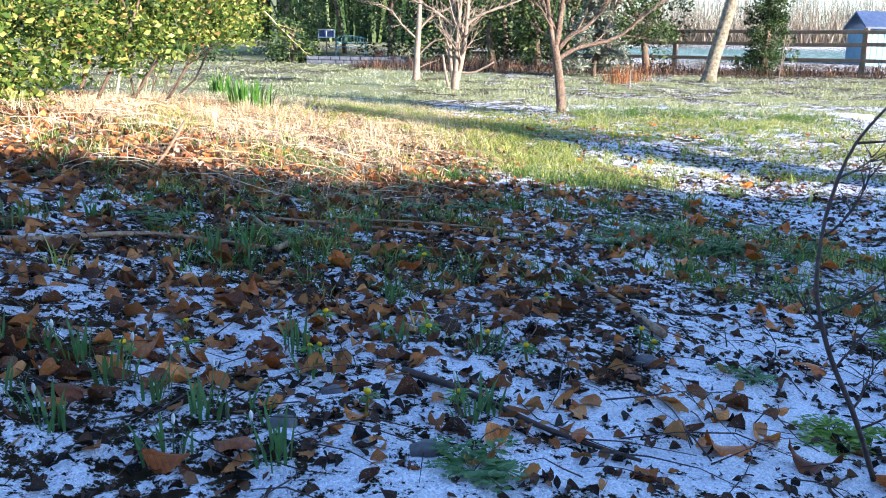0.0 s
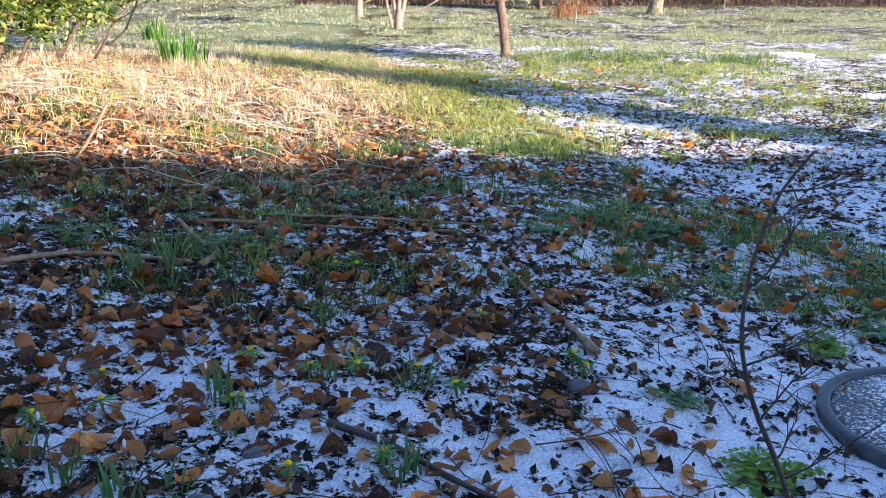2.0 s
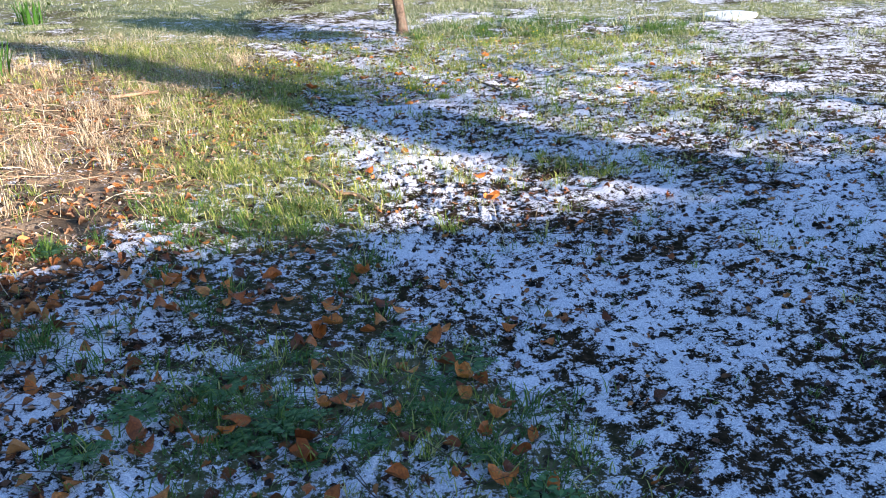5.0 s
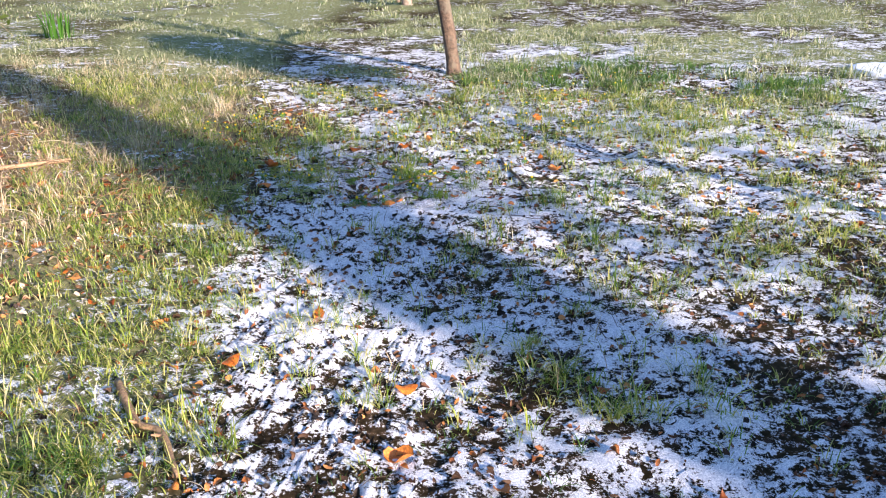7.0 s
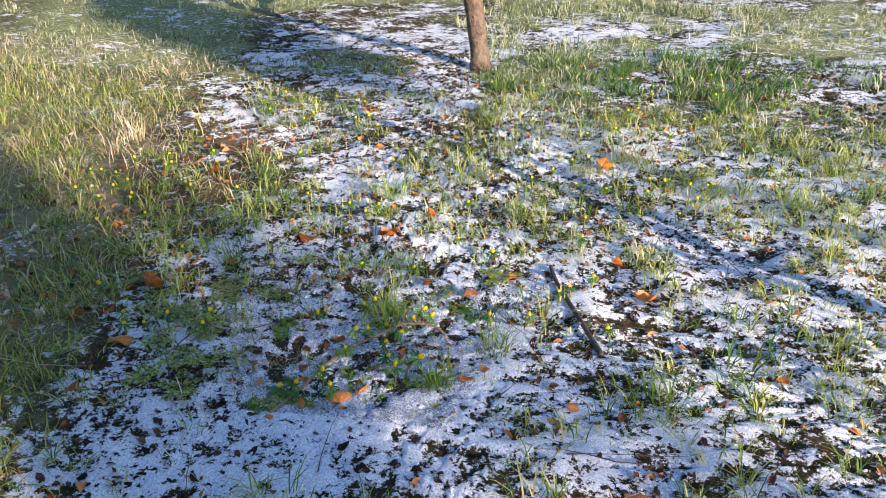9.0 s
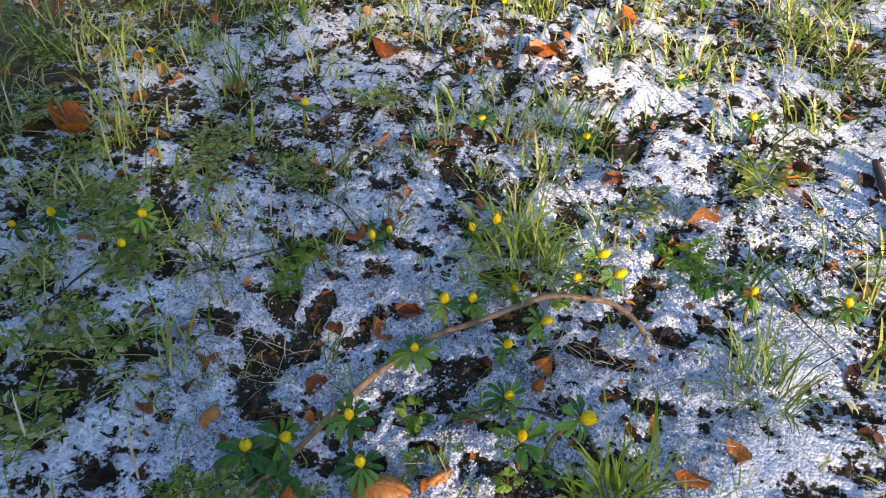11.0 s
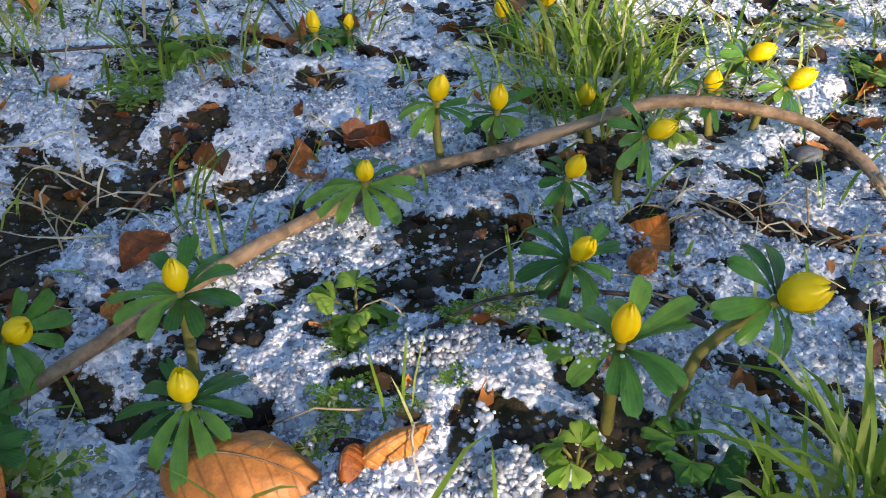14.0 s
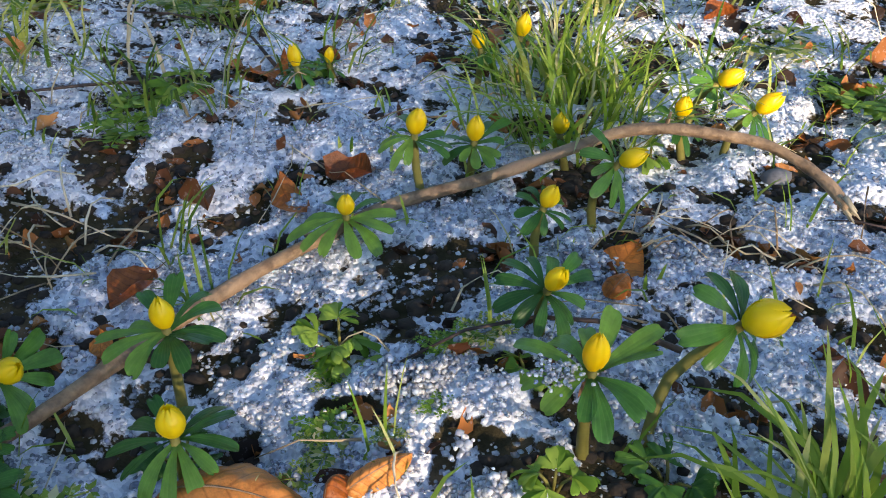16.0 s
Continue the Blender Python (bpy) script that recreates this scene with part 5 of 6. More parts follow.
# ---- snowdrop shoots and weeds ----
def snowdrop_clump(seed, n, tall, flowers):
    rng = random.Random(seed)
    ob = thing("snowdrop_clump", (0, 0, 0), "clump of blue-green snowdrop shoots with white-tipped buds", "flower", "snowdrop clumps in the leaf litter")
    for k in range(n):
        a, q = rng.uniform(0, 6.3), rng.uniform(0.0, 0.035)
        root = np.array([[q * math.cos(a), q * math.sin(a), -0.004]])
        v, f = blades(root, np.array([a + rng.gauss(0, 0.6)]), np.array([tall * rng.uniform(0.5, 1.1)]), np.array([rng.uniform(0.05, 0.55)]), np.array([rng.uniform(0.004, 0.0065)]))
        part("leaf", make_mesh("leaf", v, f, MAT_SHOOT), MAT_SHOOT, ob)
    for k in range(flowers):
        a, q = rng.uniform(0, 6.3), rng.uniform(0, 0.03)
        x, y, z = q * math.cos(a), q * math.sin(a), tall * rng.uniform(0.75, 1.1)
        st = part("stem", Geo().tube([(x, y, 0), (x * 1.1, y * 1.1, z * 0.6), (x * 1.3, y * 1.3, z)], [0.0012, 0.0011, 0.001], 5), MAT_SHOOT, ob)
        part("bud", Geo().tube([(x * 1.3, y * 1.3, z - 0.002), (x * 1.3, y * 1.3, z + 0.004), (x * 1.32, y * 1.32, z + 0.010), (x * 1.33, y * 1.33, z + 0.013)], [0.0012, 0.003, 0.0024, 0.0006], 7), MAT_SNOWDROP, st, "white drooping bud")
    return ob


SN = [snowdrop_clump(1, 12, 0.060, 0), snowdrop_clump(2, 16, 0.075, 1), snowdrop_clump(3, 10, 0.05, 0), snowdrop_clump(4, 14, 0.06, 1)]
sn_at = [(-0.46, 2.05), (-0.53, 2.28), (-0.73, 2.54), (-0.08, 1.61), (-0.21, 1.41), (-0.26, 1.55), (0.09, 1.59), (-0.24, 2.58), (-0.99, 2.24), (-0.88, 2.25), (-0.85, 2.53), (-1.0, 1.97), (-0.65, 1.36), (-0.58, 1.33), (-0.5, 1.26), (-0.43, 1.24), (-0.34, 1.19), (-0.36, 1.08),
         (-0.54, 1.13), (-0.62, 1.16), (-0.26, 1.21), (-0.21, 1.07), (-0.11, 1.88), (-0.48, 3.02), (0.09, 1.31), (-0.29, 2.57), (-0.91, 2.25), (-0.56, 2.1), (-0.47, 2.12), (-0.5, 2.18), (-0.95, 2.4), (-0.7, 1.3), (-0.3, 2.45), (0.06, 1.27)]
for i, (x, y) in enumerate(sn_at):
    m4 = pose(x, y, height1(x, y), 0, 0, AR.uniform(0, 360))
    if i < 4:
        SN[i].matrix_world = m4
    else:
        copy_thing(SN[AR.choice((0, 1, 1, 2, 3))], m4)


def frond(geo, base, az, length, rng, rise=0.7):
    """A feathery leaf: small toothed leaflets in pairs along a stalk."""
    d, s = Vector((math.cos(az), math.sin(az), 0)), Vector((-math.sin(az), math.cos(az), 0))
    run = [Vector(base) + d * length * t + Vector((0, 0, rise * length * t * (1 - 0.6 * t))) for t in (0, 0.25, 0.5, 0.75, 1.0)]
    geo.tube(run, [length * 0.014] * 5, 4)
    for i in range(1, 5):
        for q in (-1, 1):
            ln = length * (0.44 - 0.07 * i)
            for k in range(3):
                way = (s * q + d * (0.2 + 0.5 * k - 0.3)).normalized()
                side = way.cross(Vector((0, 0, 1)))
                p = run[i] + way * ln * 0.15
                z = Vector((0, 0, rng.uniform(-0.2, 0.25) * ln))
                geo.add([p, p + way * ln * 0.5 + side * ln * 0.25 + z * 0.5, p + way * ln + z, p + way * ln * 0.5 - side * ln * 0.25 + z * 0.5], [(0, 1, 2, 3)])


def weed(x, y, size, n, label, mat=MAT_FERN, seed=1, name="leafy_weed"):
    rng = random.Random(seed)
    ob = thing(name, (x, y, height1(x, y)), label, "weed", "leafy weeds")
    for k in range(n):
        g = Geo()
        frond(g, (0, 0, 0), k * 6.283 / n + rng.uniform(-0.3, 0.3), size * rng.uniform(0.7, 1.15), rng, rng.uniform(0.3, 1.0))
        part("leaf", g, mat, ob)


weed(0.672, 1.34, 0.075, 14, "bright green feathery weed growing through the hail", seed=1)
weed(1.05, 1.90, 0.07, 11, "bright green feathery weed beside the drain cover", seed=2)
weed(0.05, 1.08, 0.07, 9, "green feathery weed in the leaf litter", MAT_SHOOT, 3)
for i in range(26):
    weed(AR.uniform(-1.25, 0.25), AR.uniform(2.2, 4.0), AR.uniform(0.05, 0.085), 6, "dark green leafy weed in the shaded leaf litter", MAT_SHOOT if i % 3 else MAT_GRASS, 100 + i)
for i in range(14):
    weed(1.15 + AR.gauss(0, 0.3), 2.75 + AR.gauss(0, 0.35), AR.uniform(0.05, 0.085), 6, "dark green ground-hugging leafy weed", MAT_SHOOT, 140 + i)
weed(0.62, 1.62, 0.06, 6, "dark green leafy weed among dead leaves", MAT_SHOOT, 4)
for i, (x, y) in enumerate(((0.55, 2.75), (0.62, 2.95), (0.8, 3.05), (0.95, 2.9), (1.35, 2.2), (1.45, 2.35), (1.25, 2.05), (-0.45, 2.35), (-0.3, 3.1), (-0.75, 2.3))):
    weed(x, y, 0.085, 7, "dark green ground-hugging leafy weed", MAT_SHOOT, 10 + i)
for i, (x, y, s) in enumerate(((1.322, 6.386, 0.015), (1.316, 6.394, 0.012), (1.321, 6.372, 0.013), (1.353, 6.447, 0.012), (1.362, 6.456, 0.014), (1.347, 6.441, 0.010), (1.344, 6.395, 0.008), (1.303, 6.425, 0.012), (1.309, 6.418, 0.010), (1.358, 6.408, 0.008), (1.241, 6.309, 0.020), (1.099, 6.556, 0.030), (1.232, 6.313, 0.026), (1.137, 6.279, 0.040), (1.155, 6.297, 0.035), (1.516, 6.760, 0.045))):
    weed(x, y, s, 6, "tiny green seedling with feathery leaves in the hail", MAT_FERN if i % 2 else MAT_GRASS, 30 + i, "seedling")
for i, (x, y) in enumerate(((0.903, 6.552), (0.87, 6.58), (0.93, 6.50), (0.86, 6.79), (0.89, 6.75), (0.998, 6.768), (0.97, 6.42), (0.90, 6.40), (0.82, 6.46), (0.76, 6.60), (0.62, 6.75), (0.72, 6.68), (0.6, 6.4), (0.8, 6.62), (0.5, 6.9), (0.85, 6.33), (0.95, 6.3), (0.55, 7.1), (1.6, 6.95), (1.45, 6.85), (1.05, 6.95), (0.9, 6.7))):
    weed(x, y, 0.05, 6, "low green leafy weed in the hail", MAT_GRASS, 50 + i)


# ---- daffodil clump on the bank ----
def leaf_clump(x, y, n, radius, tall, wide, mat, name, label, category):
    ob = thing(name, (x, y, height1(x, y)), label, category)
    for k in range(n):
        a, q = AR.uniform(0, 6.3), radius * math.sqrt(AR.random())
        v, f = blades(np.array([[q * math.cos(a), q * math.sin(a), -0.01]]), np.array([a + AR.gauss(0, 0.7)]), np.array([tall * AR.uniform(0.6, 1.1)]), np.array([AR.uniform(0.05, 0.5)]), np.array([wide * AR.uniform(0.7, 1.1)]))
        part("leaf", make_mesh("leaf", v, f, mat), mat, ob)


leaf_clump(-1.54, 7.11, 80, 0.19, 0.27, 0.014, MAT_DAFF, "daffodil_clump", "dense clump of upright green daffodil leaves", "plant")
leaf_clump(-2.75, 11.0, 40, 0.16, 0.28, 0.018, MAT_DAFF, "daffodil_clump", "small clump of green daffodil leaves by the bush", "plant")
leaf_clump(4.2, 5.45, 60, 0.18, 0.22, 0.008, MAT_GRASS, "grass_clump", "tall green grass clump at the foot of a young tree", "grass")


# ---- stones, drain cover, flat disc ----
def stone(x, y, r, label):
    bm = bmesh.new()
    bmesh.ops.create_icosphere(bm, subdivisions=2, radius=1)
    for q in bm.verts:
        n = noise.noise(q.co * 1.4 + Vector((x * 9, y * 7, 0)))
        q.co = Vector((q.co.x * r * (1.2 + 0.3 * n), q.co.y * r * (1 + 0.3 * n), q.co.z * r * (0.6 + 0.2 * n)))
    g = Geo().add([q.co[:] for q in bm.verts], [[w.index for w in h.verts] for h in bm.faces])
    bm.free()
    ob = new("stone", g.mesh("stone", MAT_STONE))
    ob.matrix_world = pose(x, y, height1(x, y) + r * 0.2, 0, 0, x * 900)
    tagged(ob, label, "stone", "loose stones")


for x, y, r in ((-0.225, 1.18, 0.022), (-0.17, 1.33, 0.018), (0.416, 1.66, 0.028), (-0.013, 1.13, 0.024), (1.47, 6.66, 0.008)):
    stone(x, y, r, "small dark grey stone lying in the hail")


def ring(g, r0, r1, z0, z1, n=56, bev=0.004):
    prof = [(r0, z0), (r0, z1 - bev), (r0 + bev, z1), (r1 - bev, z1), (r1, z1 - bev), (r1, z0)]
    v = [(r * math.cos(2 * math.pi * k / n), r * math.sin(2 * math.pi * k / n), z) for k in range(n) for r, z in prof]
    f = [(k * 6 + j, ((k + 1) % n) * 6 + j, ((k + 1) % n) * 6 + j + 1, k * 6 + j + 1) for k in range(n) for j in range(5)]
    return g.add(v, f)


def disc(g, r, z0, z1, n=56, rings=14, bump=0.0):
    v, f = [], []
    for i in range(rings + 1):
        for k in range(n):
            a, q = 2 * math.pi * k / n, r * i / rings
            v.append((q * math.cos(a), q * math.sin(a), z1 + bump * noise.noise(Vector((q * math.cos(a) * 22, q * math.sin(a) * 22, 1)))))
    for i in range(rings):
        for k in range(n):
            f.append((i * n + k, (i + 1) * n + k, (i + 1) * n + (k + 1) % n, i * n + (k + 1) % n))
    m = len(v)
    v += [(r * math.cos(2 * math.pi * k / n), r * math.sin(2 * math.pi * k / n), z0) for k in range(n)]
    f += [(rings * n + k, m + k, m + (k + 1) % n, rings * n + (k + 1) % n) for k in range(n)]
    return g.add(v, f)


def speckled_snow(name, cover):
    m, nt, p, out = material(name)
    f, b = tex_noise(nt, 120, 5, 0.7), tex_noise(nt, 9, 3)
    k = ramp(nt, maths(nt, "ADD", f, maths(nt, "MULTIPLY", maths(nt, "SUBTRACT", b, 0.5), 0.4)), [(cover - 0.05, (0, 0, 0)), (cover + 0.05, (1, 1, 1))])
    nt.links.new(mix_rgb(nt, k, (0.035, 0.045, 0.065), (0.80, 0.84, 0.90)), p.inputs["Base Color"])
    p.inputs["Roughness"].default_value = 0.5
    add_bump(nt, p, maths(nt, "ADD", k, f), 0.6, 0.004)
    return m


cover = thing("drain_cover", (1.120, 1.535, -0.035), "round blue-grey drain cover dusted with hail", "drain cover")
part("lid", disc(Geo(), 0.212, -0.02, 0.036, bump=0.004), speckled_snow("hail_dusted_plastic", 0.55), cover, "dark lid speckled with hail")
part("rim", ring(Geo(), 0.214, 0.240, -0.03, 0.042), MAT_RIM, cover)
part("collar", ring(Geo(), 0.276, 0.288, -0.03, 0.016), MAT_RIM, cover, "thin dark outer collar")
slab = thing("round_slab", (4.33, 9.35, height1(4.33, 9.35) - 0.01), "round flat slab covered in white hail on the lawn", "slab")
part("top", disc(Geo(), 0.24, -0.02, 0.028, bump=0.005), speckled_snow("hail_covered_slab", 0.22), slab)


# ---- woody plants ----
def limb(geo, p, d, length, r, depth, rng, spread=0.7, up=0.15, sides=6):
    """A tapering crooked limb with side shoots."""
    p, d = Vector(p), Vector(d).normalized()
    pts, rad, kids = [p.copy()], [r], []
    n = 6
    for i in range(n):
        d = (d + Vector((rng.gauss(0, 0.12), rng.gauss(0, 0.12), rng.gauss(0, 0.08) + up * 0.3))).normalized()
        p = p + d * length / n
        pts.append(p.copy())
        rad.append(r * (1 - 0.8 * (i + 1) / n))
        if depth and i >= 1:
            kids.append((p.copy(), d.copy(), rad[-1]))
    geo.tube(pts, rad, sides, 0.05, rng)
    for q, e, rr in kids:
        for k in range(rng.choice((1, 1, 2))):
            w = (e + Vector((rng.gauss(0, spread), rng.gauss(0, spread), rng.gauss(0.1, spread * 0.7)))).normalized()
            limb(geo, q, w, length * rng.uniform(0.35, 0.6), max(rr * 0.6, 0.0015), depth - 1, rng, spread, up, max(4, sides - 1))
    return pts


def bare_tree(name, at, label, mat, trunk, limbs, seed, depth=2, category="tree"):
    """trunk: points and radii from the foot; limbs: (height index, points, r0, depth)."""
    rng = random.Random(seed)
    ob = thing(name, (at[0], at[1], height1(*at) - 0.02), label, category, "bare trees on the lawn")
    pts, r0, r1 = trunk
    run = smooth_path(pts, 16)
    rr = [r0 + (r1 - r0) * i / 15 for i in range(16)]
    rr[0] *= 1.35; rr[1] *= 1.12
    part("trunk", Geo().tube(run, rr, 12, 0.05, rng), mat, ob)
    for lp, a, b, kids in limbs:
        g = Geo()
        lr = smooth_path(lp, 10)
        lrad = [a + (b - a) * i / 9 for i in range(10)]
        g.tube(lr, lrad, 8, 0.05, rng)
        for i in range(2, 10):
            for k in range(kids):
                w = ((lr[i] - lr[i - 1]).normalized() + Vector((rng.gauss(0, 0.7), rng.gauss(0, 0.7), rng.gauss(0.2, 0.5)))).normalized()
                limb(g, lr[i], w, rng.uniform(0.25, 0.7) * (lr[-1] - lr[0]).length * 0.5, max(lrad[i] * 0.5, 0.002), depth - 1, rng)
        part("limb", g, mat, ob)
    return ob


bare_tree("fruit_tree", (1.27, 9.35), "young bare fruit tree with a smooth brown trunk", MAT_BARK, ([(0, 0, 0), (-0.03, 0, 0.3), (-0.085, 0.0, 0.62), (-0.10, 0, 0.72)], 0.050, 0.046),
          [([(-0.10, 0, 0.66), (-0.15, 0.02, 0.9), (-0.20, 0.05, 1.25), (-0.25, 0.1, 1.9)], 0.034, 0.012, 1), ([(-0.09, 0, 0.68), (-0.06, 0.02, 0.95), (-0.03, 0, 1.3), (0.0, 0, 2.1)], 0.040, 0.014, 1),
           ([(-0.08, 0, 0.66), (0.05, -0.03, 0.82), (0.22, -0.05, 0.92), (0.42, -0.08, 1.18), (0.65, -0.1, 1.5)], 0.030, 0.010, 1), ([(-0.08, 0.02, 0.56), (0.15, 0.1, 0.70), (0.55, 0.15, 0.80), (0.80, 0.15, 1.0), (1.1, 0.2, 1.25)], 0.028, 0.008, 1)], 3)
bare_tree("multi_stemmed_tree", (0.2, 14.0), "pale multi-stemmed bare shrub tree lit by the sun", MAT_PALE, ([(0, 0, 0), (0.0, 0, 0.15), (0.02, 0, 0.3)], 0.07, 0.06),
          [([(0, 0, 0.1), (0.02, 0, 0.6), (0.05, 0, 1.2), (0.12, 0, 2.4)], 0.045, 0.025, 2), ([(-0.02, 0, 0.1), (-0.08, 0.05, 0.6), (-0.05, 0.1, 1.3), (-0.1, 0.1, 2.4)], 0.045, 0.02, 2), ([(0.02, 0, 0.1), (0.12, 0.0, 0.6), (0.18, 0, 1.3), (0.2, 0.1, 2.4)], 0.045, 0.02, 2),
           ([(0.05, 0, 0.28), (0.3, -0.05, 0.29), (0.6, -0.1, 0.45)], 0.022, 0.012, 0), ([(0.05, 0, 0.9), (0.35, 0, 1.15), (0.75, 0, 1.3), (1.0, 0, 1.4)], 0.028, 0.010, 2), ([(-0.05, 0, 1.0), (-0.4, 0, 1.25), (-0.8, 0.1, 1.4)], 0.022, 0.008, 2), ([(-0.1, 0, 0.05), (-0.16, 0, 0.3), (-0.2, 0, 0.55)], 0.03, 0.016, 0)], 4)
bare_tree("slim_bare_tree", (-0.53, 17.8), "slim pale bare tree with thin side branches", MAT_PALE, ([(0, 0, 0), (0.02, 0, 0.6), (0.05, 0, 1.2), (0.08, 0, 2.4)], 0.075, 0.035),
          [([(0.03, 0, 0.8), (-0.3, 0, 1.1), (-0.5, 0, 1.35), (-0.8, 0, 1.5)], 0.025, 0.008, 2), ([(0.05, 0, 1.0), (0.3, 0, 1.25), (0.7, 0, 1.45)], 0.025, 0.008, 2), ([(0.05, 0, 0.5), (0.3, 0, 0.75), (0.6, 0, 0.85)], 0.014, 0.006, 1), ([(0.04, 0, 0.25), (0.25, 0, 0.35), (0.4, 0, 0.4)], 0.012, 0.005, 1)], 5)
bare_tree("birch_tree", (5.75, 19.2), "leaning birch with patchy white bark", MAT_BIRCH, ([(0, 0, 0), (0.08, 0, 0.5), (0.22, 0, 1.1), (0.42, 0, 2.0), (0.6, 0, 3.2)], 0.145, 0.12), [([(0.45, 0, 2.2), (0.9, 0, 2.8), (1.4, 0, 3.6)], 0.06, 0.02, 2)], 6)
bare_tree("young_tree", (3.97, 5.67), "young bare tree with a thin grey trunk", MAT_PALE, ([(0, 0, 0), (0.05, 0, 0.22), (0.09, 0, 0.45), (0.13, 0, 0.9), (0.15, 0, 1.5)], 0.034, 0.02),
          [([(0.09, 0, 0.46), (-0.05, 0, 0.6), (-0.12, 0, 0.75), (-0.16, 0, 1.05)], 0.018, 0.008, 1), ([(0.11, 0, 0.6), (0.25, 0.05, 0.8), (0.35, 0.1, 1.2)], 0.014, 0.006, 2), ([(0.0, 0, 0.5), (0.02, 0.02, 0.6), (0.07, 0.02, 0.66)], 0.008, 0.004, 0)], 7)
bare_tree("sapling", (5.37, 14.2), "thin bare sapling stem on the lawn", MAT_PALE, ([(0, 0, 0), (0.02, 0, 0.4), (0.05, 0, 0.95)], 0.009, 0.005), [([(0.03, 0, 0.5), (0.1, 0, 0.7), (0.12, 0, 0.9)], 0.007, 0.003, 1)], 8)
bare_tree("stump_sapling", (3.2, 15.2), "short thin bare sapling on the lawn", MAT_PALE, ([(0, 0, 0), (0.02, 0, 0.2), (0.0, 0, 0.34)], 0.012, 0.008), [([(0, 0, 0.2), (0.03, 0, 0.3), (0.05, 0, 0.38)], 0.006, 0.003, 0)], 9)

# thin dark shrub stems close by the start
sap = thing("dark_shrub", (0.66, 1.20, height1(0.66, 1.20)), "thin dark bare shrub stems with knotty buds", "shrub")
SR = random.Random(8)
sp = smooth_path([(0, 0, 0), (-0.03, 0.02, 0.09), (-0.07, 0.05, 0.19), (-0.085, 0.08, 0.28), (-0.07, 0.11, 0.38), (-0.03, 0.14, 0.48), (0.03, 0.16, 0.55)], 22)
part("stem", Geo().tube(sp, [0.0046 - 0.00012 * i for i in range(22)], 7, 0.14, SR), MAT_TWIG, sap)
for i, way, ln in ((4, (0.5, 0.3, 0.5), 0.09), (6, (0.6, 0.2, 0.6), 0.12), (8, (-0.5, 0.3, 0.5), 0.06), (9, (0.6, -0.1, 0.3), 0.10), (13, (0.7, 0.2, 0.4), 0.12), (16, (0.7, 0.4, 0.2), 0.10), (18, (0.9, 0.1, 0.1), 0.12), (3, (0.8, 0.1, 0.3), 0.14)):
    g = Geo()
    limb(g, sp[i], way, ln, 0.0022, 1, SR, 0.5, 0.1, 5)
    part("twig", g, MAT_TWIG, sap)


# ---- leaf clouds ----
def leaf_cloud(centres, sizes, rng, wide=0.5, upright=0.0):
    """One folded leaf of four corners at each centre."""
    n = len(centres)
    d = rng.normal(0, 1, (n, 3)); d[:, 2] *= 0.6; d[:, 2] += upright
    d /= np.linalg.norm(d, axis=1)[:, None]
    s = np.cross(d, rng.normal(0, 1, (n, 3)))
    s /= np.linalg.norm(s, axis=1)[:, None]
    up = np.cross(d, s)
    L = sizes[:, None]
    v = np.stack([centres, centres + d * L * 0.5 + s * L * wide / 2 + up * L * 0.08, centres + d * L, centres + d * L * 0.5 - s * L * wide / 2 + up * L * 0.08], 1).reshape(-1, 3)
    f = np.arange(4 * n).reshape(n, 4)
    return v, np.concatenate([f[:, [0, 1, 2]], f[:, [0, 2, 3]]])


def clumps(rng, centres, radii, per):
    n = len(centres)
    k = np.repeat(np.arange(n), per)
    p = rng.normal(0, 1, (len(k), 3))
    p /= np.linalg.norm(p, axis=1)[:, None]
    return centres[k] + p * (radii[k] * rng.uniform(0.35, 1.0, len(k)) ** 0.6)[:, None]


BR = np.random.RandomState(12)
# the bush on the bank: an uneven mass of yellow-green leaves on thin stems
bush = thing("evergreen_bush", (-3.0, 6.6, 0.3), "sprawling bush with sunlit yellow-green leaves", "bush")
cent = []
for k in range(900):
    t = BR.rand()
    y = 4.0 + 6.8 * t if k >= 170 else 3.75 + 0.65 * t
    edge = np.interp(y, [3.7, 4.0, 4.4, 5.0, 6.2, 8.0, 10.8], [-2.10, -2.02, -1.92, -1.62, -1.48, -1.65, -2.6])
    x = edge - abs(BR.normal(0, 0.55))
    z = float(np.interp(y, [3.7, 4.25, 4.55, 5.2, 6.0, 10.8], [0.24, 0.34, 0.48, 0.56, 0.72, 0.86])) + 2.0 * BR.rand() ** 1.9
    cent.append((x, y, z))
cent = np.array(cent)
pts = clumps(BR, cent, BR.uniform(0.07, 0.24, len(cent)), 105)
v, f = leaf_cloud(pts - np.array([-3.0, 6.6, 0.3]), BR.uniform(0.016, 0.056, len(pts)), BR, 0.55)
part("foliage", make_mesh("foliage", v, f, MAT_BUSH), MAT_BUSH, bush)
WR = random.Random(21)
for k in range(18):
    g = Geo()
    y = WR.uniform(3.9, 9)
    x0 = float(np.interp(y, [4.0, 5.0, 6.2, 8.0, 10.2], [-2.3, -2.0, -1.9, -2.2, -2.8])) - WR.uniform(0.1, 0.6)
    limb(g, (x0 + 3.0, y - 6.6, float(lie(x0, y)) - 0.32), (WR.uniform(0.0, 0.7), WR.gauss(0, 0.3), 1.0), WR.uniform(0.9, 1.8), WR.uniform(0.006, 0.016), 1, WR, 0.6, 0.0, 5)
    part("stem", g, MAT_STRAW if k % 5 == 0 else MAT_BARK, bush)
g = Geo()
hang = limb(g, (1.5, 0.9, 0.62), (0.6, 0.2, -0.75), 0.5, 0.006, 1, WR, 0.4, 0.0, 5)
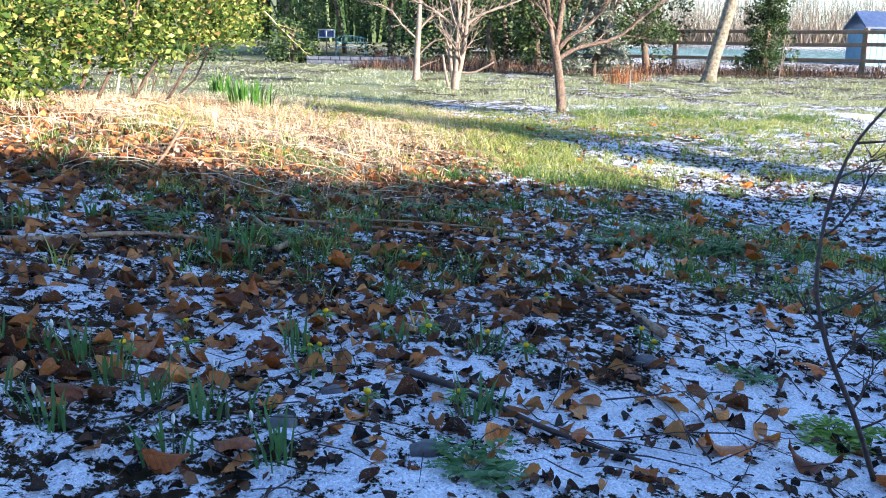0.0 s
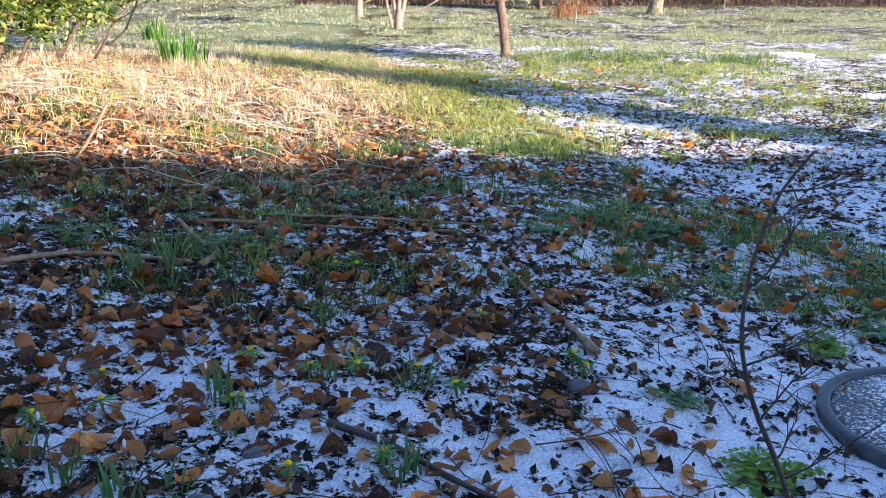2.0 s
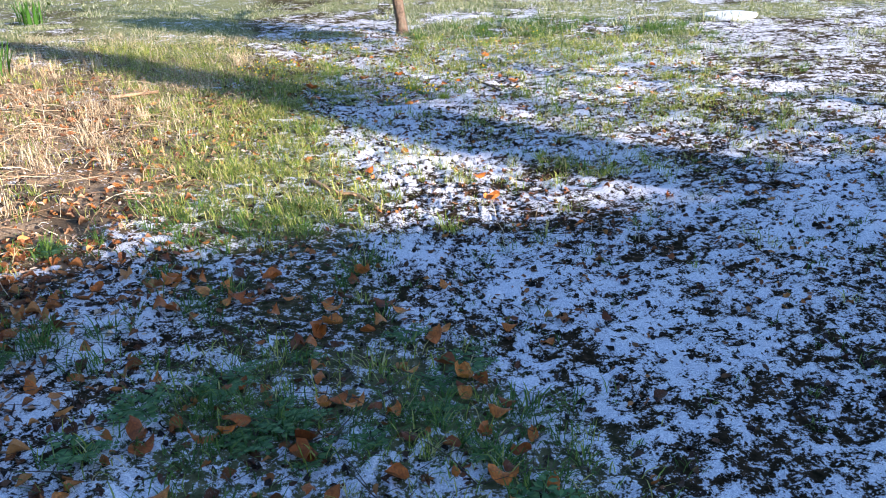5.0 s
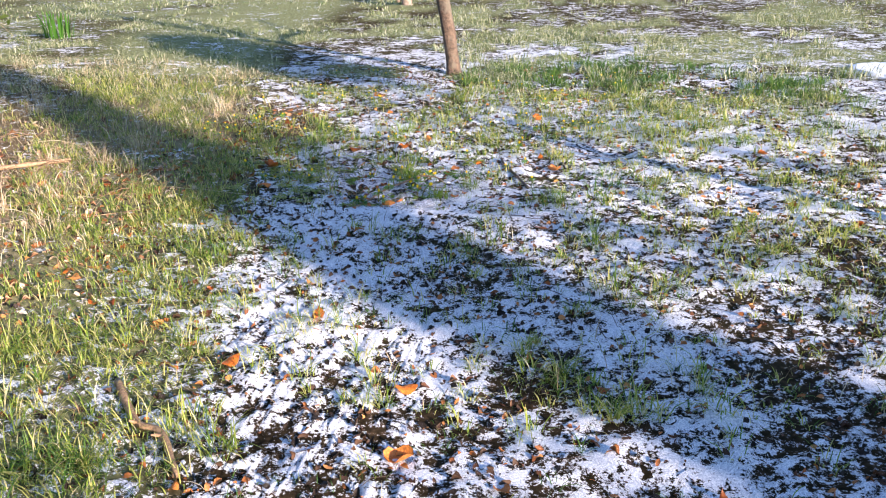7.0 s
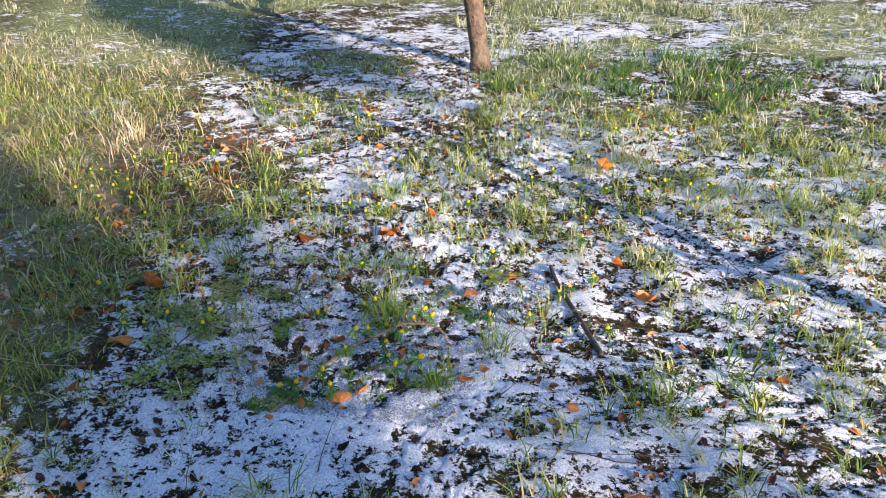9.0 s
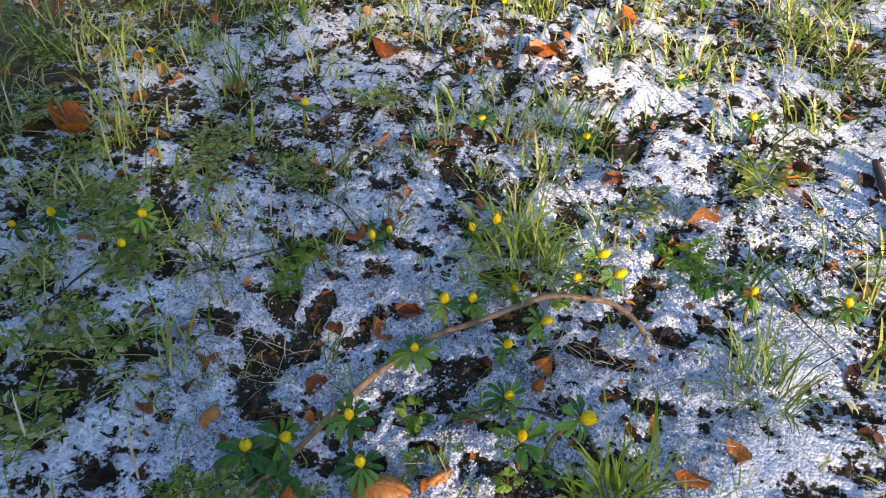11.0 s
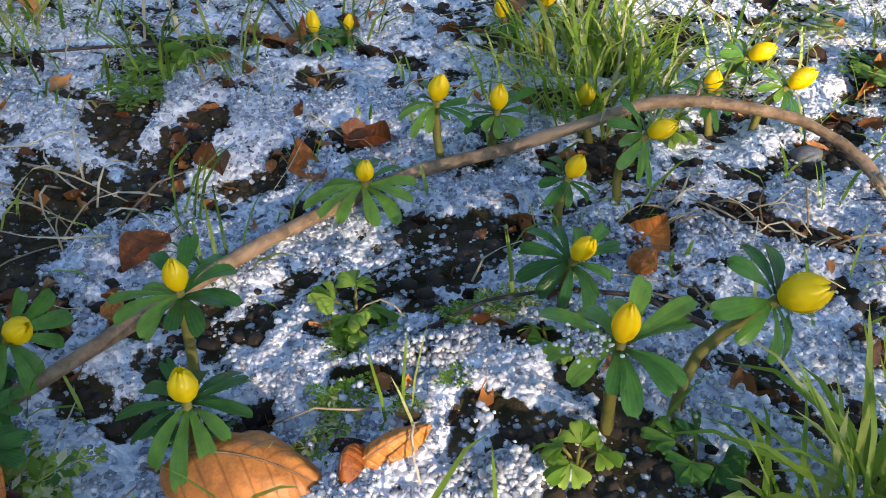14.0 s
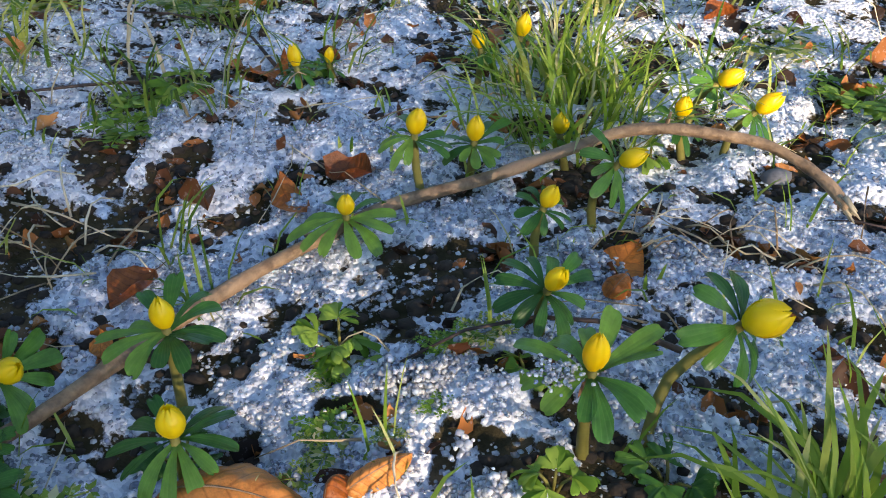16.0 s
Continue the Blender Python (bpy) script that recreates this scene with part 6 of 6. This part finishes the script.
part("hanging_branch", g, MAT_STRAW, bush)
hp = np.array([tuple(p) for p in hang])
pp = np.repeat(hp, 5, axis=0) + BR.normal(0, 0.03, (len(hp) * 5, 3))
v, f = leaf_cloud(pp, BR.uniform(0.04, 0.06, len(pp)), BR, 0.6)
for k in range(len(pp)):
    part("leaf", make_mesh("leaf", v[4 * k:4 * k + 4], np.array([(0, 1, 2), (0, 2, 3)]), MAT_BUSH), MAT_BUSH, bush)


def evergreen(name, x, y, tall, wide, n, leaf, label, seed, mat=MAT_EVER, low=0.15, trunk_r=0.12, bark=MAT_BARK):
    rng = np.random.RandomState(seed)
    ob = thing(name, (x, y, height1(x, y)), label, "tree", "dark evergreens behind the lawn")
    g = Geo()
    rg = random.Random(seed)
    limb(g, (0, 0, -0.05), (0, 0, 1), tall * 0.85, trunk_r, 1, rg, 0.6, 0.1, 8)
    part("trunk", g, bark, ob)
    m = max(12, n // 140)
    c = np.stack([rng.normal(0, wide * 0.42, m), rng.normal(0, wide * 0.42, m), low * tall + (1 - low) * tall * rng.rand(m)], 1)
    c[:, :2] *= (1.1 - 0.55 * (c[:, 2:3] / tall))
    p = clumps(rng, c, rng.uniform(0.14, 0.32, m) * wide, 110)
    v, f = leaf_cloud(p, rng.uniform(0.6, 1.2, len(p)) * leaf, rng, 0.5)
    part("crown", make_mesh("crown", v, f, mat), mat, ob)


for i, (x, y, t, w, n) in enumerate(((-6.6, 37, 7, 3.2, 6500), (-4.6, 42, 8, 3.4, 6500), (-2.4, 40, 8, 3.0, 6500), (0.2, 32, 7, 2.8, 7000), (1.7, 29.5, 6.5, 2.4, 7000), (3.1, 29, 6.5, 2.4, 6500), (4.6, 34, 7, 2.6, 6000), (-8.5, 30, 6, 3.0, 5000), (6.5, 38, 7, 2.6, 5000), (-5.3, 31, 1.3, 1.6, 2500), (-11, 36, 8, 4, 4000), (2.4, 33.5, 7, 2.8, 6500), (5.6, 31.5, 6.5, 2.2, 5000), (-1.0, 35, 7.5, 2.8, 6000))):
    evergreen("evergreen_tree", x, y, t, w, n, 0.16, "dense dark evergreen tree at the edge of the garden", 60 + i, low=0.03)
evergreen("evergreen_tree", 6.3, 27.5, 4.2, 1.6, 11000, 0.11, "evergreen with drooping branches by the fence", 81, low=0.22)
evergreen("ivy_clad_tree", 9.35, 26.0, 4.4, 0.85, 20000, 0.09, "tree trunk thickly clad in dark ivy", 82, low=0.0)
# grey spruce with drooping tiers
spruce = thing("small_spruce", (3.65, 21.5, height1(3.65, 21.5)), "small frosty grey-green spruce with drooping branches", "tree")
part("trunk", Geo().tube([(0, 0, -0.05), (0.02, 0, 0.9), (0, 0, 2.2)], [0.06, 0.045, 0.01], 8), MAT_BARK, spruce)
QR = random.Random(31)
for tier in range(9):
    z = 0.3 + tier * 0.2
    reach = 1.0 * (1 - tier / 11)
    for k in range(7):
        a = QR.uniform(0, 6.28)
        tip = Vector((math.cos(a) * reach, math.sin(a) * reach, z - 0.10 - 0.05 * QR.random()))
        g = Geo().tube([(0, 0, z), tip * 0.5 + Vector((0, 0, z * 0.5 + 0.02)), tip], [0.012, 0.008, 0.003], 5)
        n = 110
        t = np.random.RandomState(tier * 10 + k).uniform(0.2, 1, n)
        cpos = np.array([(tip.x * q, tip.y * q, z + (tip.z - z) * q) for q in t])
        v, f = leaf_cloud(cpos, np.full(n, 0.15), np.random.RandomState(k + tier), 0.22)
        g.add(v, f)
        part("branch", g, MAT_SPRUCE, spruce)

# brown undergrowth along the far edge of the lawn
UG = np.random.RandomState(4)
ux, uy = UG.uniform(-2.5, 17, 9000), 23.0 + 5.5 * UG.rand(9000)
V, Fc = blades(np.stack([ux, uy, height(ux, uy)], 1), UG.uniform(0, 6.3, 9000), UG.uniform(0.05, 0.5, 9000) * (fbm(ux, uy, 0.9, 2) ** 2 * 2), UG.uniform(0.2, 1.0, 9000), UG.uniform(0.008, 0.022, 9000))
lumps("undergrowth", V, Fc, MAT_BLACK, "brown dead stems and leaves under the trees", "undergrowth")
for x, y in ((3.45, 17.5), (4.0, 18.5)):
    ob = thing("dry_shrub", (x, y, height1(x, y)), "dry brown twiggy shrub on the lawn", "shrub", "dry shrubs")
    V, Fc = blades(np.stack([UG.normal(0, 0.15, 160), UG.normal(0, 0.15, 160), np.zeros(160)], 1), UG.uniform(0, 6.3, 160), UG.uniform(0.15, 0.45, 160), UG.uniform(0.1, 0.9, 160), UG.uniform(0.004, 0.009, 160))
    part("brush", make_mesh("brush", V, Fc, MAT_LITTER), MAT_LITTER, ob)


# ---- bench, solar panel, raised bed, pot ----
bed = thing("raised_bed", (-2.9, 29.5, height1(-2.9, 29.5)), "low blue-grey stone bed dusted with frost", "raised bed")
g = Geo()
BRG = random.Random(2)
for row in range(2):
    x = -1.6
    while x < 1.6:
        w = BRG.uniform(0.25, 0.5)
        b = Geo().box(x, -0.15, row * 0.13, x + w - 0.015, 0.15, row * 0.13 + 0.12, 0.02)
        part("stone", b, MAT_SHADED_SLATE, bed, smooth=False)
        x += w
part("filling", Geo().box(-1.6, 0.15, 0.0, 1.6, 6.0, 0.2, 0.05), MAT_SHADED_SLATE, bed, "frosted soil and slate filling")
bench = thing("garden_bench", (-3.85, 37.5, height1(-3.85, 37.5)), "turquoise painted garden bench with a slatted back", "bench", rz=8)
for x in (-0.62, 0.62):
    for y in (-0.22, 0.22):
        part("leg", Geo().box(x - 0.03, y - 0.03, 0, x + 0.03, y + 0.03, 0.42 if y < 0 else 0.62, 0.008), MAT_BENCH, bench, smooth=False)
    part("armrest", Geo().box(x - 0.035, -0.28, 0.62, x + 0.035, 0.24, 0.66, 0.01), MAT_BENCH, bench, smooth=False)
    part("arm_post", Geo().box(x - 0.025, -0.25, 0.42, x + 0.025, -0.2, 0.62, 0.006), MAT_BENCH, bench, smooth=False)
for k in range(4):
    part("seat_slat", Geo().box(-0.65, -0.25 + k * 0.12, 0.42, 0.65, -0.15 + k * 0.12, 0.45, 0.008), MAT_BENCH, bench, smooth=False)
part("top_rail", Geo().tube([(-0.64, 0.24, 0.74), (-0.4, 0.25, 0.84), (0, 0.25, 0.88), (0.4, 0.25, 0.84), (0.64, 0.24, 0.74)], [0.035] * 5, 8), MAT_BENCH, bench)
part("back_rail", Geo().box(-0.62, 0.22, 0.55, 0.62, 0.26, 0.60, 0.008), MAT_BENCH, bench, smooth=False)
for k in range(9):
    x = -0.52 + k * 0.13
    part("back_slat", Geo().box(x - 0.02, 0.225, 0.6, x + 0.02, 0.255, 0.84, 0.006), MAT_BENCH, bench, smooth=False)
solar = thing("solar_panel", (-4.75, 36.5, height1(-4.75, 36.5)), "small solar panel on a thin post", "solar panel")
part("post", Geo().tube([(0, 0, 0), (0, 0, 0.9)], [0.02, 0.02], 8), MAT_RAIL, solar)
pan = part("panel", Geo().box(-0.34, -0.015, -0.2, 0.34, 0.015, 0.2, 0.008), MAT_ALU, solar, "pale framed panel", False)
pan.matrix_local = pose(0, 0, 0.98, -35, 0, 6)
for s in (-1, 1):
    c = part("cell", Geo().box(s * 0.16 - 0.135, -0.021, -0.16, s * 0.16 + 0.135, -0.012, 0.16, 0.002), MAT_PANEL, pan, smooth=False)
pot = thing("flower_pot", (-2.65, 36.8, height1(-2.65, 36.8)), "terracotta flower pot beside the bench", "pot")
part("body", Geo().tube([(0, 0, 0), (0, 0, 0.12), (0, 0, 0.27)], [0.12, 0.15, 0.18], 18), MAT_POT, pot)
part("rim", ring(Geo(), 0.165, 0.20, 0.26, 0.33, 24), MAT_POT, pot)


# ---- fence, field and distance ----
fence = thing("post_and_rail_fence", (12.35, 26.2, 0), "weathered timber post and rail fence round a field", "fence")
fdir = Vector((-4.55, 3.8, 0)).normalized()
fturn = math.degrees(math.atan2(fdir.y, fdir.x))
for k in range(-4, 6):
    p = fdir * (2.96 * k)
    w = Vector((12.35, 26.2, 0)) + p
    ob = part("post", Geo().box(-0.07, -0.06, -0.1, 0.07, 0.06, 1.36, 0.012), MAT_RAIL, fence, smooth=False)
    ob.matrix_local = Matrix.Translation((p.x, p.y, height1(w.x, w.y))) @ pose(0, 0, 0, 0, AR.gauss(0, 1), fturn)
    for z in (1.25, 0.88, 0.42):
        r = part("rail", Geo().box(0.0, 0.062, -0.055, 2.95, 0.10, 0.055, 0.008), MAT_RAIL, fence, smooth=False)
        r.matrix_local = Matrix.Translation((p.x, p.y, height1(w.x, w.y) + z)) @ pose(0, 0, 0, 0, AR.gauss(0, 0.3), fturn)
shed = thing("field_shelter", (18.9, 39.6, height1(18.9, 39.6) - 0.1), "small pale blue field shelter with a dark blue roof", "shed")
part("wall", Geo().box(-0.66, -0.9, 0, 0.66, 0.9, 1.65, 0.03), MAT_BOARD, shed, smooth=False)
for k in range(5):
    part("board", Geo().box(-0.66 + 0.264 * k, -0.925, 0.05, -0.66 + 0.264 * k + 0.25, -0.895, 1.62, 0.006), MAT_BOARD, shed, smooth=False)
part("roof", Geo().add([(-0.80, -1.1, 1.62), (0.80, -1.1, 1.62), (0.80, 0, 2.3), (-0.80, 0, 2.3), (0.80, 1.1, 1.62), (-0.80, 1.1, 1.62), (-0.80, -1.1, 1.70), (0.80, -1.1, 1.70), (0.80, 0, 2.4), (-0.80, 0, 2.4), (0.80, 1.1, 1.70), (-0.80, 1.1, 1.70)],
                       [(0, 1, 2, 3), (3, 2, 4, 5), (6, 9, 8, 7), (9, 11, 10, 8), (0, 6, 7, 1), (5, 4, 10, 11), (0, 3, 9, 6), (3, 5, 11, 9), (1, 7, 8, 2), (2, 8, 10, 4)]), MAT_ROOF, shed, smooth=False)
FW = np.random.RandomState(9)
n = 22000
fx, fy = FW.uniform(5, 130, n), FW.uniform(80, 125, n)
V, Fc = blades(np.stack([fx, fy, height(fx, fy)], 1), FW.uniform(0, 6.3, n), FW.uniform(0.6, 9, n), FW.uniform(0.1, 1.12, n), FW.uniform(0.012, 0.05, n))
lumps("far_woods", V, Fc, MAT_FARWOOD, "pale bare woods beyond the field", "woods")
n = 9000
fx, fy = FW.uniform(-110, 10, n), FW.uniform(60, 90, n)
V, Fc = blades(np.stack([fx, fy, height(fx, fy)], 1), FW.uniform(0, 6.3, n), FW.uniform(3, 12, n), FW.uniform(0.05, 0.7, n), FW.uniform(0.12, 0.5, n))
lumps("far_thicket", V, Fc, MAT_EVER, "dark thicket beyond the garden", "woods")
n = 7000
fx, fy = FW.uniform(14, 90, n), FW.uniform(70, 74, n)
V, Fc = blades(np.stack([fx, fy, height(fx, fy)], 1), FW.uniform(0, 6.3, n), FW.uniform(0.6, 2.0, n), FW.uniform(0.05, 0.8, n), FW.uniform(0.04, 0.12, n))
lumps("field_hedge", V, Fc, MAT_FARWOOD, "pale bare hedge at the end of the field", "hedge")


# ---- unseen hedge and trees added behind the start to throw the long shade ----
hedge = thing("clipped_hedge", (0, -4.2, 0), "tall clipped evergreen hedge, added out of view to throw the near shade", "hedge")
HR = np.random.RandomState(15)
n = 15000
hx0 = HR.uniform(-9, 20, n)
# top line set from where the edge of the near shade should fall
HEDGE_X, HEDGE_TOP = [-9, 6.9, 7.7, 8.7, 9.6, 10.5, 11.2, 11.8, 12.3, 13.0, 20], [2.86, 2.95, 3.01, 3.07, 3.12, 3.16, 3.21, 3.25, 3.30, 3.41, 3.44]
top = np.interp(hx0, HEDGE_X, HEDGE_TOP) + (fbm(hx0, 0 * hx0, 1.6, 3) - 0.5) * 0.14
hp = np.stack([hx0, HR.normal(0, 0.35, n), top * HR.rand(n) ** 0.6], 1)
v, f = leaf_cloud(hp, HR.uniform(0.08, 0.15, n), HR, 0.6)
part("foliage", make_mesh("foliage", v, f, MAT_EVER), MAT_EVER, hedge)
# closed sheet inside the leaves, added so that no sunlight passes
hv, hf = [], []
xs = np.linspace(-9, 20, 90)
ht = np.interp(xs, HEDGE_X, HEDGE_TOP) - 0.08 + (fbm(xs, 0 * xs, 1.6, 3) - 0.5) * 0.14
for i, (x, t) in enumerate(zip(xs, ht)):
    hv += [(x, -0.3, -0.1), (x, -0.25, t), (x, 0.25, t), (x, 0.3, -0.1)]
    if i:
        a = 4 * i - 4
        hf += [(a, a + 4, a + 5, a + 1), (a + 1, a + 5, a + 6, a + 2), (a + 2, a + 6, a + 7, a + 3)]
part("inner_twigs", Geo().add(hv, hf), MAT_TWIG, hedge, smooth=False)
# unseen column of leaves, shaped to throw the diagonal band of shade
cyp = thing("slim_cypress", (14.19, -5.14, 0), "tall slim evergreen cypress, added out of view to throw the shade band", "tree")
part("trunk", Geo().tube([(0, 0, 0), (0, 0, 2.5), (0, 0, 5.4)], [0.2, 0.17, 0.04], 10), MAT_BARK, cyp)
n = 9000
cz = HR.uniform(0.3, 5.9, n)
cr = np.interp(cz, [0.3, 2, 3.7, 4.1, 4.6, 5.2, 5.9], [0.3, 0.3, 0.22, 0.24, 0.20, 0.12, 0.04]) * np.sqrt(HR.rand(n))
ca = HR.uniform(0, 6.3, n)
v, f = leaf_cloud(np.stack([cr * np.cos(ca), cr * np.sin(ca), cz], 1), HR.uniform(0.12, 0.22, n), HR, 0.5, 0.6)
part("foliage", make_mesh("foliage", v, f, MAT_EVER), MAT_EVER, cyp)

# an unseen bare tree added beside it, whose twigs thin the sunlight over the flowers
ash = thing("bare_ash", (14.62, -4.65, 0), "bare ash tree with fine twigs, added out of view to thin the sunlight", "tree")
TR = random.Random(77)
g = Geo()
limb(g, (0, 0, -0.1), (0.02, 0.02, 1), 4.6, 0.11, 2, TR, 0.55, 0.2, 8)
part("trunk", g, MAT_BARK, ash)
n = 168
q = HR.normal(0, 1, (n, 3)); q /= np.linalg.norm(q, axis=1)[:, None]
q = q * np.array([0.56, 0.56, 0.40]) * (HR.rand(n) ** 0.5)[:, None] + np.array([-0.32, -0.24, 4.42])
v, f = leaf_cloud(q, HR.uniform(0.25, 0.5, n), HR, 0.05)
part("twig_crown", make_mesh("twig_crown", v, f, MAT_TWIG), MAT_TWIG, ash)
# second twig cluster, added only to dim the ground right of the flowers
n = 34
q = HR.normal(0, 1, (n, 3)); q /= np.linalg.norm(q, axis=1)[:, None]
q = q * np.array([0.24, 0.24, 0.32]) * (HR.rand(n) ** 0.5)[:, None] + np.array([0.02, 0.14, 4.22])
v, f = leaf_cloud(q, HR.uniform(0.25, 0.5, n), HR, 0.05)
part("side_twigs", make_mesh("side_twigs", v, f, MAT_TWIG), MAT_TWIG, ash)

# an unseen round-headed evergreen added further along, which shades the far side of the lawn
holm = thing("round_evergreen", (17.3, -5.14, 0), "evergreen tree with a small round crown, added out of view for lawn shade", "tree")
part("trunk", Geo().tube([(0, 0, -0.1), (0.04, 0, 3.0), (0, 0, 5.9)], [0.08, 0.05, 0.03], 9), MAT_BARK, holm)
n = 1300
q = HR.normal(0, 1, (n, 3)); q /= np.linalg.norm(q, axis=1)[:, None]
q = q * np.array([0.45, 0.45, 0.48]) * (HR.rand(n) ** 0.4)[:, None] + np.array([0, 0, 5.85])
v, f = leaf_cloud(q, HR.uniform(0.10, 0.18, n), HR, 0.5)
part("crown", make_mesh("crown", v, f, MAT_EVER), MAT_EVER, holm)
